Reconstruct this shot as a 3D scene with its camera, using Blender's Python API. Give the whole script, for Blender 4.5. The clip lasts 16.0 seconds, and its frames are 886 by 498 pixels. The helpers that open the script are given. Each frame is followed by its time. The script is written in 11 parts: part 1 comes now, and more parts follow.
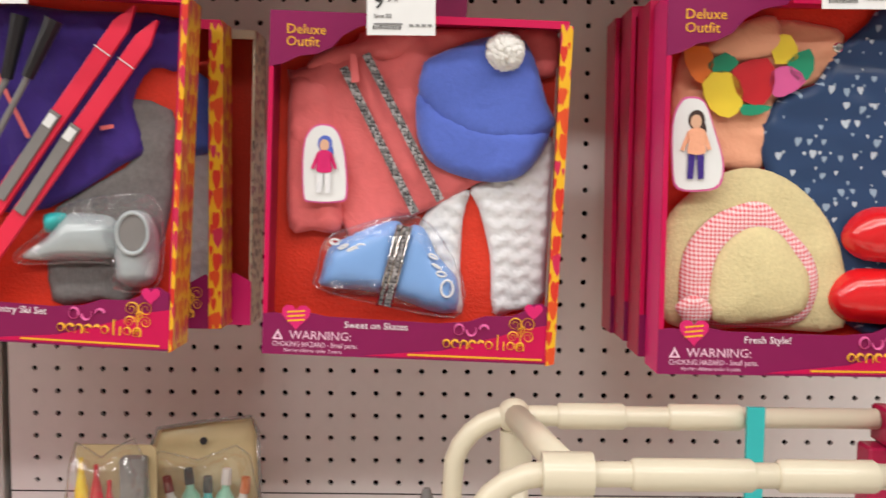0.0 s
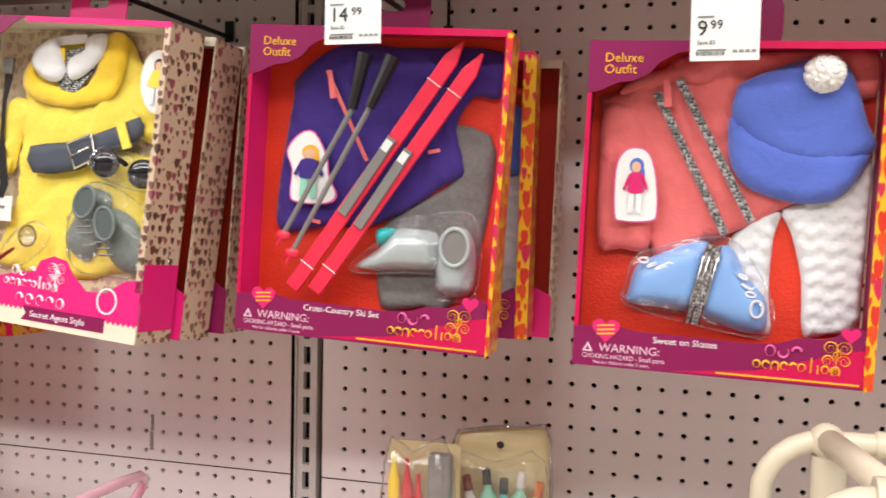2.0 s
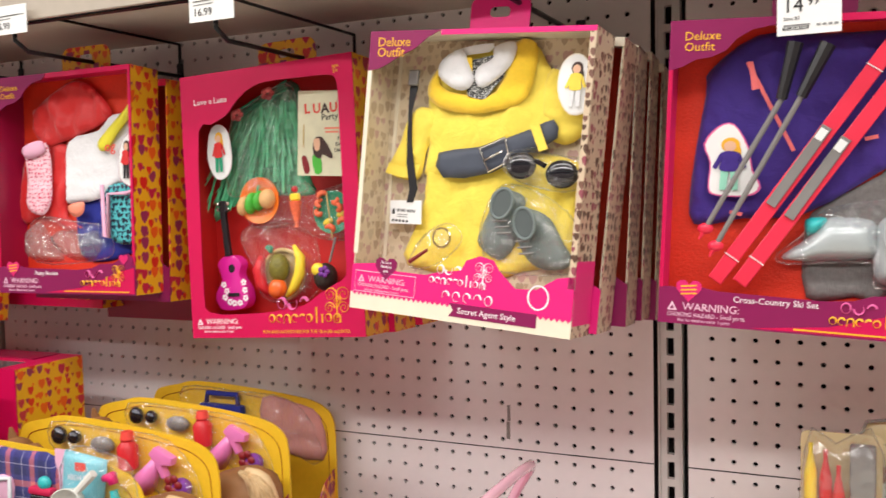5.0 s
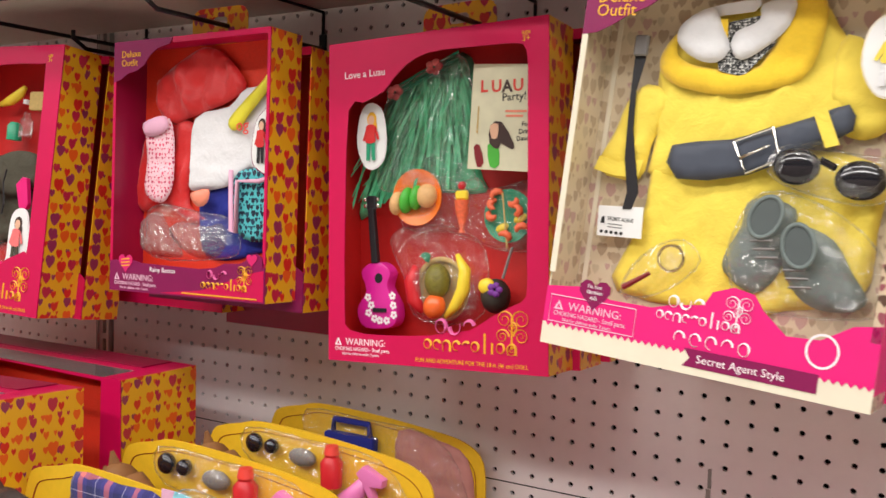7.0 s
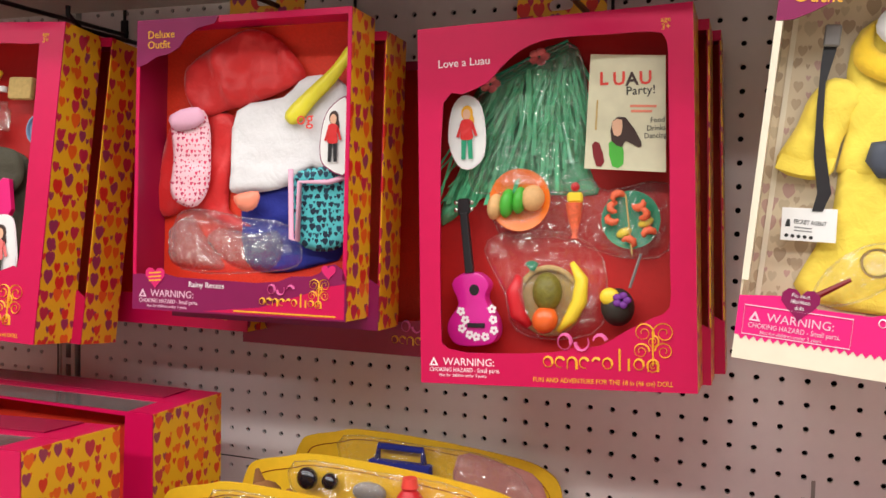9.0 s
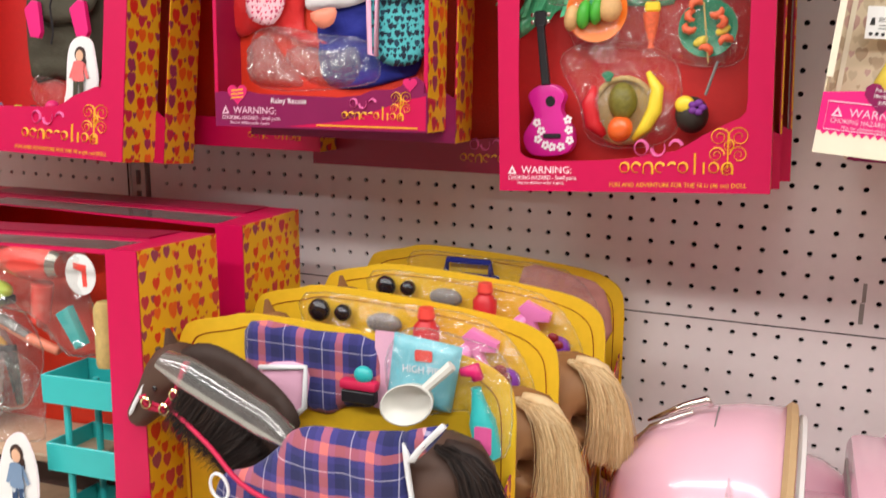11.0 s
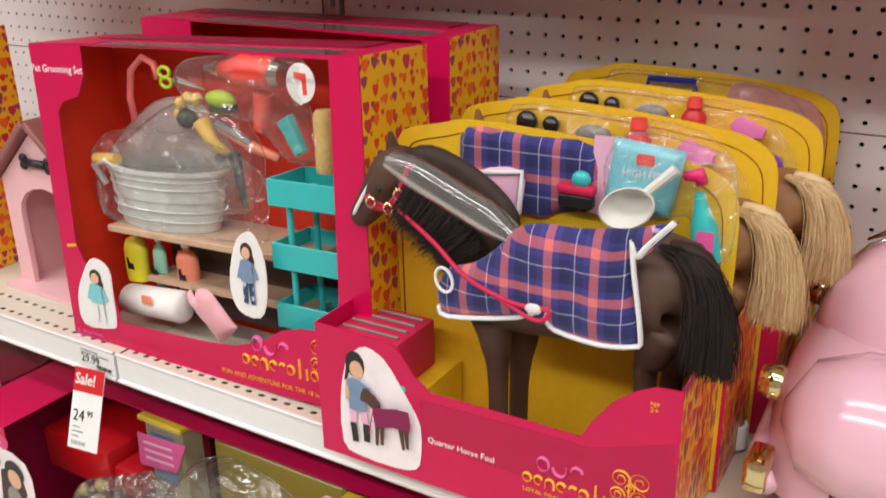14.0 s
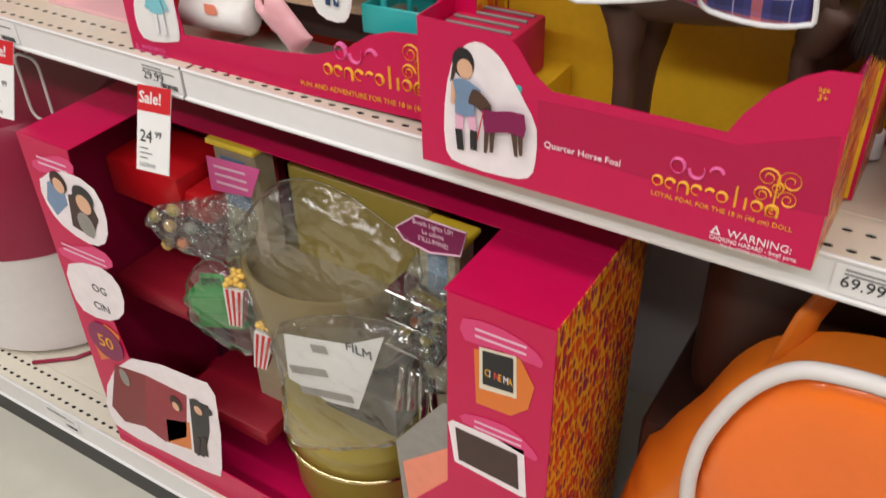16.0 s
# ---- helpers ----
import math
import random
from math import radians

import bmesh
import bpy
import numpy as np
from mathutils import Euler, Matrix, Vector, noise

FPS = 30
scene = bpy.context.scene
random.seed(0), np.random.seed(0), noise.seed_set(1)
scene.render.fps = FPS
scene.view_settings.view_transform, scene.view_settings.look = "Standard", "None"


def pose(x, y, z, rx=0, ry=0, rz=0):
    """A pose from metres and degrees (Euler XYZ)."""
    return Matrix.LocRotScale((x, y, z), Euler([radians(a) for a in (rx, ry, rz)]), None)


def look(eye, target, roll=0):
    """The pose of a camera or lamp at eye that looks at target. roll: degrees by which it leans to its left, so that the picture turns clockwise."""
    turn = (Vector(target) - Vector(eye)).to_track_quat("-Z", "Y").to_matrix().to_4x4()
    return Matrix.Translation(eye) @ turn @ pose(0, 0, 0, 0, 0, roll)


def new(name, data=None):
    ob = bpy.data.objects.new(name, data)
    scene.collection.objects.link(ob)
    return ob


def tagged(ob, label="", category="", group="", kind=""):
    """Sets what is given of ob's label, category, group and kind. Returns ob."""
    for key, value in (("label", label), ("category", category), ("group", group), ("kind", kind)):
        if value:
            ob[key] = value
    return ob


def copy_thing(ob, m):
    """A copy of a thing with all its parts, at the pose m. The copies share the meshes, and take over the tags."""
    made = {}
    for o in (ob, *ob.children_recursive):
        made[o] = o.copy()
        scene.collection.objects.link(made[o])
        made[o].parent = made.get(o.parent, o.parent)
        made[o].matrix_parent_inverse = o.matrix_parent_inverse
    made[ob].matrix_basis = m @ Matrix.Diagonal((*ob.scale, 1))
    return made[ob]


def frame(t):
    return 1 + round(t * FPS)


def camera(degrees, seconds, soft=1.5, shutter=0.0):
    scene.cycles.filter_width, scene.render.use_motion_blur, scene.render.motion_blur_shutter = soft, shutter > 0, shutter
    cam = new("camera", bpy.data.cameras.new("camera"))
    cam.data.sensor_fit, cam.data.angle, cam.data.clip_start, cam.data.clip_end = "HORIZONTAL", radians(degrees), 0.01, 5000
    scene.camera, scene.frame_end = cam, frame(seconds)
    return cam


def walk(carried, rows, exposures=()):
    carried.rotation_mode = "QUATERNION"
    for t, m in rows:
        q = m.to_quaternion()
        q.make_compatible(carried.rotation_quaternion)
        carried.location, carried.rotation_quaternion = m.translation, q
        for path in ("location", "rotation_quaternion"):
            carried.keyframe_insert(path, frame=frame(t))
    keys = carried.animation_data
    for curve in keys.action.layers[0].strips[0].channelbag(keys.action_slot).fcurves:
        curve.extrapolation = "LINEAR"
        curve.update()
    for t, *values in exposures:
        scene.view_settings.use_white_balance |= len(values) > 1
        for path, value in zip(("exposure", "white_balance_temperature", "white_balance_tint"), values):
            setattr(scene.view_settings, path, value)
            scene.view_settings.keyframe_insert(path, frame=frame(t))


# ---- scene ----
cam = camera(52.8, 16.0, shutter=0.35)
PATH = [
    (0, (0.508, -0.981, 1.471), (0.502, 1.014, 1.325), 0.5),
    (0.5, (0.501, -0.994, 1.468), (0.311, 0.993, 1.356), 0.8),
    (1, (0.497, -1.002, 1.466), (0.164, 0.967, 1.358), 1.0),
    (1.5, (0.482, -1.014, 1.465), (0.043, 0.935, 1.368), 1.3),
    (2, (0.446, -1.029, 1.466), (-0.066, 0.901, 1.368), 1.1),
    (2.5, (0.397, -1.046, 1.468), (-0.167, 0.87, 1.358), 0.2),
    (3, (0.347, -1.063, 1.472), (-0.267, 0.837, 1.35), -0.3),
    (3.5, (0.302, -1.074, 1.476), (-0.357, 0.809, 1.352), -0.6),
    (4, (0.261, -1.089, 1.477), (-0.449, 0.776, 1.354), -0.8),
    (4.5, (0.235, -1.108, 1.475), (-0.533, 0.735, 1.359), -1.1),
    (5, (0.211, -1.131, 1.473), (-0.628, 0.681, 1.351), -1.3),
    (5.2, (0.204, -1.135, 1.473), (-0.669, 0.66, 1.342), -1.1),
    (7.3, (-0.015, -0.95, 1.47), (-1.05, 0.757, 1.356), 1.5),
    (7.5, (-0.041, -0.943, 1.468), (-1.046, 0.783, 1.357), 1.7),
    (8, (-0.142, -0.956, 1.469), (-0.98, 0.857, 1.376), 1.1),
    (8.2, (-0.177, -0.968, 1.468), (-0.969, 0.867, 1.387), 1.0),
    (10.3, (-0.29, -1.052, 1.445), (-0.973, 0.812, 1.204), 0.7),
    (10.5, (-0.296, -1.06, 1.44), (-0.986, 0.794, 1.147), 0.8),
    (11, (-0.301, -1.071, 1.421), (-1.022, 0.747, 1.007), 0.7),
    (11.5, (-0.31, -1.08, 1.413), (-1.08, 0.694, 0.906), 0.6),
    (12, (-0.32, -1.094, 1.407), (-1.162, 0.631, 0.848), 0.1),
    (12.5, (-0.328, -1.1, 1.404), (-1.233, 0.576, 0.797), -0.5),
    (13, (-0.334, -1.106, 1.393), (-1.276, 0.542, 0.766), -0.6),
    (13.5, (-0.34, -1.113, 1.393), (-1.297, 0.516, 0.735), -0.6),
    (14, (-0.35, -1.116, 1.382), (-1.319, 0.475, 0.654), -0.9),
    (14.5, (-0.368, -1.12, 1.371), (-1.337, 0.397, 0.498), -1.2),
    (15, (-0.387, -1.118, 1.353), (-1.32, 0.341, 0.354), -0.5),
    (15.5, (-0.422, -1.124, 1.335), (-1.356, 0.251, 0.223), -1.5),
    (16, (-0.449, -1.133, 1.295), (-1.318, 0.229, 0.115), -1.5),
]
walk(cam, [(t, look(eye, target, roll)) for t, eye, target, roll in PATH],
     [(0, -0.55), (0.7, -0.38), (1.2, -0.3), (2.5, -0.24), (5, -0.25), (7.5, -0.4), (11, -0.3), (12, -0.4), (12.5, -0.54), (13, -0.56), (14.5, -0.63), (16, -0.82)])


# ---- light ----
world = bpy.data.worlds.new("store_world")
scene.world = world
world.use_nodes = True
world.node_tree.nodes["Background"].inputs[0].default_value = (1.0, 0.97, 0.94, 1)
world.node_tree.nodes["Background"].inputs[1].default_value = 0.25


def ceiling_panel_lamp(x, y, w, d, power):
    la = bpy.data.lights.new("fluorescent_panel", "AREA")
    la.shape, la.size, la.size_y, la.energy, la.color = "RECTANGLE", w, d, power, (1.0, 0.968, 0.94)
    ob = new("fluorescent_panel", la)
    ob.matrix_basis = pose(x, y, 3.35)
    return ob


ceiling_panel_lamp(-0.4, -1.5, 9.0, 0.3, 135)
ceiling_panel_lamp(-0.4, -3.0, 9.0, 0.3, 262)


import mathutils

# ---- small modelling kit ----
TAU = 2 * math.pi


def link_mesh(name, bm, mat, parent=None, label="", smooth=False, m=None):
    me = bpy.data.meshes.new(name)
    bm.to_mesh(me)
    bm.free()
    if smooth:
        me.polygons.foreach_set("use_smooth", [True] * len(me.polygons))
        if smooth != "all":
            me.set_sharp_from_angle(angle=radians(40))
    if mat:
        me.materials.append(mat)
    ob = new(name, me)
    if parent:
        ob.parent = parent
    if m is not None:
        ob.matrix_basis = m
    if label:
        ob["label"] = label
    return ob


def part(name, bm, material, parent, label="", smooth=False, m=None):
    return link_mesh(name, bm, material, parent, label, smooth, m)


def thing(name, label, category, m=None, group="", kind=""):
    ob = new(name)
    ob.empty_display_size = 0.05
    if m is not None:
        ob.matrix_basis = m
    return tagged(ob, label, category, group, kind)


def solid(name, bm, mat, label, category="", kind="", group="", smooth=False, m=None):
    return tagged(link_mesh(name, bm, mat, None, "", smooth, m), label, category, group, kind)


def cuboid(x0, x1, y0, y1, z0, z1, bevel=0.0, bm=None, seg=1):
    bm = bm or bmesh.new()
    ret = bmesh.ops.create_cube(bm, size=1.0, matrix=Matrix.Translation(((x0 + x1) / 2, (y0 + y1) / 2, (z0 + z1) / 2)) @ Matrix.Diagonal((x1 - x0, y1 - y0, z1 - z0, 1)))
    if bevel:
        edges = {e for v in ret["verts"] for e in v.link_edges}
        bmesh.ops.bevel(bm, geom=list(edges), offset=bevel, segments=seg, affect="EDGES", profile=0.5)
    return bm


def plate(pts, y0, y1, bm=None, bevel=0.0, holes=()):
    """A flat piece: the outline pts (x, z), from y0 to y1, with holes as further outlines."""
    bm = bm or bmesh.new()
    loops = [list(pts)] + [list(h) for h in holes]
    if not holes:
        front = [bm.verts.new((x, y0, z)) for x, z in pts]
        f = bm.faces.new(front)
        f.normal_update()
        if f.normal.y > 0:
            f.normal_flip()
        ex = bmesh.ops.extrude_face_region(bm, geom=[f])
        vs = [v for v in ex["geom"] if isinstance(v, bmesh.types.BMVert)]
        bmesh.ops.translate(bm, vec=(0, y1 - y0, 0), verts=vs)
        # the extruded copy is the back, the first face stays in front
        if bevel:
            es = [e for e in bm.edges if e.is_valid and all(abs(v.co.y - y0) < 1e-6 for v in e.verts) and not e.is_boundary]
            bmesh.ops.bevel(bm, geom=es, offset=bevel, segments=2, affect="EDGES", profile=0.5)
        bmesh.ops.recalc_face_normals(bm, faces=bm.faces[:])
        return bm
    es = []
    for lp in loops:
        vs = [bm.verts.new((x, y0, z)) for x, z in lp]
        es += [bm.edges.new((vs[i], vs[(i + 1) % len(vs)])) for i in range(len(vs))]
    fill = bmesh.ops.triangle_fill(bm, use_beauty=True, use_dissolve=False, edges=es)
    faces = [g for g in fill["geom"] if isinstance(g, bmesh.types.BMFace)]
    ex = bmesh.ops.extrude_face_region(bm, geom=faces)
    vs = [v for v in ex["geom"] if isinstance(v, bmesh.types.BMVert)]
    bmesh.ops.translate(bm, vec=(0, y1 - y0, 0), verts=vs)
    bmesh.ops.recalc_face_normals(bm, faces=bm.faces[:])
    return bm


def smooth_loop(pts, n=6):
    """A closed rounded outline through the points (Catmull-Rom)."""
    out = []
    k = len(pts)
    for i in range(k):
        p0, p1, p2, p3 = (Vector((*pts[(i + j - 1) % k], 0)) for j in range(4))
        for s in range(n):
            t = s / n
            q = 0.5 * (2 * p1 + (p2 - p0) * t + (2 * p0 - 5 * p1 + 4 * p2 - p3) * t * t + (3 * p1 - p0 - 3 * p2 + p3) * t ** 3)
            out.append((q.x, q.y))
    return out


def smooth_line(pts, n=6):
    out = []
    P = [Vector(p) for p in pts]
    for i in range(len(P) - 1):
        p0, p1, p2, p3 = P[max(i - 1, 0)], P[i], P[i + 1], P[min(i + 2, len(P) - 1)]
        for s in range(n):
            t = s / n
            out.append(0.5 * (2 * p1 + (p2 - p0) * t + (2 * p0 - 5 * p1 + 4 * p2 - p3) * t * t + (3 * p1 - p0 - 3 * p2 + p3) * t ** 3))
    out.append(P[-1])
    return out


def ellipse(cx, cz, rx, rz, n=28, rot=0.0):
    c, s = math.cos(radians(rot)), math.sin(radians(rot))
    return [(cx + rx * math.cos(a) * c - rz * math.sin(a) * s, cz + rx * math.cos(a) * s + rz * math.sin(a) * c) for a in (TAU * i / n for i in range(n))]


def rounded(x0, x1, z0, z1, r, n=4):
    out = []
    for cx, cz, a in ((x1 - r, z1 - r, 0), (x0 + r, z1 - r, 90), (x0 + r, z0 + r, 180), (x1 - r, z0 + r, 270)):
        out += [(cx + r * math.cos(radians(a + 90 * i / n)), cz + r * math.sin(radians(a + 90 * i / n))) for i in range(n + 1)]
    return out


def tube(points, radius, bm=None, sides=8, closed=False, flat=1.0, caps=True):
    """A tube along points; radius a number or one for each point; flat squeezes it across."""
    bm = bm or bmesh.new()
    P = [Vector(p) for p in points]
    R = radius if isinstance(radius, (list, tuple)) else [radius] * len(P)
    rings, side = [], None
    for i, p in enumerate(P):
        a = P[i - 1] if i or closed else p
        b = P[(i + 1) % len(P)] if i + 1 < len(P) or closed else p
        d = (b - a).normalized()
        if side is None:
            side = d.orthogonal().normalized()
        side = (side - d * side.dot(d)).normalized()
        up = d.cross(side)
        rings.append([bm.verts.new(p + R[i] * (math.cos(TAU * k / sides) * side + flat * math.sin(TAU * k / sides) * up)) for k in range(sides)])
    pairs = list(zip(rings, rings[1:])) + ([(rings[-1], rings[0])] if closed else [])
    for a, b in pairs:
        for k in range(sides):
            bm.faces.new((a[k], a[(k + 1) % sides], b[(k + 1) % sides], b[k]))
    if caps and not closed:
        bm.faces.new(rings[0][::-1])
        bm.faces.new(rings[-1])
    bmesh.ops.recalc_face_normals(bm, faces=bm.faces[:])
    return bm


def lathe(profile, bm=None, sides=20, m=None, sx=1.0, sy=1.0):
    """Turns (radius, z) rows about z."""
    bm = bm or bmesh.new()
    m = m or Matrix()
    rings = [[bm.verts.new(m @ Vector((sx * r * math.cos(TAU * k / sides), sy * r * math.sin(TAU * k / sides), z))) for k in range(sides)] for r, z in profile]
    for a, b in zip(rings, rings[1:]):
        for k in range(sides):
            bm.faces.new((a[k], a[(k + 1) % sides], b[(k + 1) % sides], b[k]))
    if profile[0][0] > 1e-5:
        bm.faces.new(rings[0][::-1])
    if profile[-1][0] > 1e-5:
        bm.faces.new(rings[-1])
    bmesh.ops.remove_doubles(bm, verts=bm.verts[:], dist=1e-6)
    bmesh.ops.recalc_face_normals(bm, faces=bm.faces[:])
    return bm


def blob(cx, cy, cz, rx, ry, rz, bm=None, rot=0.0, u=16, v=10, m=None):
    bm = bm or bmesh.new()
    bmesh.ops.create_uvsphere(bm, u_segments=u, v_segments=v, radius=1, matrix=(m or Matrix()) @ pose(cx, cy, cz, 0, rot, 0) @ Matrix.Diagonal((rx, ry, rz, 1)))
    return bm


def cushion(pts, y, bulge, bm=None, rim=0.004, rings=4, wrinkle=0.0, seed=0.0, back=True):
    """Soft cloth: the outline pts (x, z) puffed towards -y, with folds."""
    bm = bm or bmesh.new()
    cx = sum(p[0] for p in pts) / len(pts)
    cz = sum(p[1] for p in pts) / len(pts)
    loops = [[bm.verts.new((x, y, z)) for x, z in pts]]
    for k in range(rings + 1):
        s = 1 - 0.22 * (k / rings) ** 1.0 if k == 0 else 1 - (k / (rings + 1)) ** 1.2
        s = 1.0 if k == 0 else s
        rise = rim + bulge * math.sin(0.5 * math.pi * k / rings) if k else rim
        row = []
        for x, z in pts:
            px, pz = cx + (x - cx) * s, cz + (z - cz) * s
            w = wrinkle * noise.noise((px * 38 + seed, pz * 22, seed)) + 0.5 * wrinkle * noise.noise((px * 90, pz * 55 + seed, 3)) if k else 0
            row.append(bm.verts.new((px, y - rise - w, pz)))
        loops.append(row)
    n = len(pts)
    for a, b in zip(loops, loops[1:]):
        for i in range(n):
            bm.faces.new((a[i], a[(i + 1) % n], b[(i + 1) % n], b[i]))
    mid = bm.verts.new((cx, y - rim - bulge, cz))
    for i in range(n):
        bm.faces.new((loops[-1][i], loops[-1][(i + 1) % n], mid))
    if back:
        bm.faces.new(loops[0][::-1])
    bmesh.ops.recalc_face_normals(bm, faces=bm.faces[:])
    return bm


def words(text, size, mat, parent, x, y, z, align="LEFT", depth=0.0002, shear=0.0, bold=0.0, name="print", m=None, width=1.0, label=""):
    """Printed writing, as a thin mesh that faces -y."""
    cu = bpy.data.curves.new(name, "FONT")
    cu.body, cu.size, cu.align_x, cu.extrude, cu.shear, cu.offset, cu.resolution_u = text, size, align, depth, shear, bold, 2
    tmp = bpy.data.objects.new(name, cu)
    scene.collection.objects.link(tmp)
    dg = bpy.context.evaluated_depsgraph_get()
    me = bpy.data.meshes.new_from_object(tmp.evaluated_get(dg))
    bpy.data.objects.remove(tmp)
    bpy.data.curves.remove(cu)
    me.name = name
    me.materials.clear()
    me.materials.append(mat)
    ob = new(name, me)
    ob.parent = parent
    ob.matrix_basis = (m or Matrix()) @ pose(x, y, z, 90, 0, 0) @ Matrix.Diagonal((width, 1, 1, 1))
    if label:
        ob["label"] = label
    return ob


def inside(p, loop):
    x, z = p
    hit = False
    for (x0, z0), (x1, z1) in zip(loop, loop[1:] + loop[:1]):
        if (z0 > z) != (z1 > z) and x < (x1 - x0) * (z - z0) / (z1 - z0) + x0:
            hit = not hit
    return hit


def edge_gap(p, loop):
    best = 1e9
    q = Vector(p)
    for a, b in zip(loop, loop[1:] + loop[:1]):
        a, b = Vector(a), Vector(b)
        d = b - a
        t = max(0, min(1, (q - a).dot(d) / max(d.length_squared, 1e-12)))
        best = min(best, (q - a - t * d).length)
    return best


def cloth(pts, y, bulge=0.008, roll=0.0055, folds=0.0, along=(1, 0), freq=60.0, seed=1.0, step=0.006, smooth=3, ribs=0.0, rib_freq=0.0):
    """A soft piece seen from -y: the outline (x, z) with a rolled edge, puffed by bulge, with folds."""
    if folds:
        bulge *= 0.42
    loop = [tuple(p) for p in (smooth_loop(pts, smooth) if smooth else pts)]
    xs, zs = [p[0] for p in loop], [p[1] for p in loop]
    grid = []
    rnd = random.Random(int(seed * 97) + 5)
    z = min(zs) + step / 2
    odd = 0
    while z < max(zs):
        x = min(xs) + step * (0.5 + 0.5 * odd)
        while x < max(xs):
            p = (x + rnd.uniform(-0.2, 0.2) * step, z + rnd.uniform(-0.2, 0.2) * step)
            if inside(p, loop) and edge_gap(p, loop) > step * 0.45:
                grid.append(p)
            x += step
        z += step * 0.87
        odd = 1 - odd
    n = len(loop)
    vs, _, fs, _, _, _ = mathutils.geometry.delaunay_2d_cdt([Vector(p) for p in loop + grid], [(i, (i + 1) % n) for i in range(n)], [list(range(n))], 1, 1e-6)
    bm = bmesh.new()
    al = Vector(along).normalized()
    ac = Vector((-al.y, al.x))
    out = []
    for v in vs:
        d = edge_gap(v, loop)
        k = min(1.0, d / roll)
        h = bulge * math.sqrt(max(0.0, 1 - (1 - k) ** 2))
        if folds:
            a, c = v.dot(al), v.dot(ac)
            crease = max(0.0, 1 - 2.6 * abs(noise.noise((a * 9, c * 26 + seed, seed + 4)))) ** 2
            h += k * folds * 0.4 * crease
            h += k * 1.1 * folds * (noise.noise((a * freq * 0.25, c * freq, seed)) + 0.6 * noise.noise((a * freq * 0.7, c * freq * 2.3, seed + 9)) + 0.5 * abs(noise.noise((a * 30, c * 30 + seed, 2.0))))
        if ribs:
            h += k * ribs * math.sin(v.y * rib_freq + 1.6 * abs(((v.x * rib_freq / 4) % 2) - 1) * 2)
        out.append(bm.verts.new((v.x, y - 0.0008 - h, v.y)))
    for f in fs:
        try:
            bm.faces.new([out[i] for i in f])
        except ValueError:
            pass
    rim = [e for e in bm.edges if e.is_boundary]
    ex = bmesh.ops.extrude_edge_only(bm, edges=rim)
    for v in (g for g in ex["geom"] if isinstance(g, bmesh.types.BMVert)):
        v.co.y = y
    bmesh.ops.recalc_face_normals(bm, faces=bm.faces[:])
    big = max(bm.faces, key=lambda f: abs(f.normal.y) * f.calc_area())
    if big.normal.y > 0:
        bmesh.ops.reverse_faces(bm, faces=bm.faces[:])
    return bm


def soft(name, pts, material, parent, y, bulge=0.008, label="", **kw):
    return part(name, cloth(pts, y, bulge, **kw), material, parent, label, smooth="all")


def flat(name, pts, material, parent, y, thick=0.0006, label="", smooth=0, holes=()):
    pts = smooth_loop(pts, smooth) if smooth else pts
    return part(name, plate(pts, y - thick, y, holes=holes), material, parent, label)


def strip(a, b, w, w2=None):
    """A straight band's outline from a to b."""
    a, b = Vector(a), Vector(b)
    d = (b - a).normalized()
    n = Vector((-d.y, d.x))
    w2 = w if w2 is None else w2
    return [tuple(a + n * w / 2), tuple(b + n * w2 / 2), tuple(b - n * w2 / 2), tuple(a - n * w / 2)]


def middle(pts):
    return sum(p[0] for p in pts) / len(pts), sum(p[1] for p in pts) / len(pts)


# ---- materials ----
def rgb(r, g, b):
    """A base colour from 0..255 display values."""
    return tuple((c / 255 / 12.92) if c / 255 <= 0.04045 else ((c / 255 + 0.055) / 1.055) ** 2.4 for c in (r, g, b)) + (1.0,)


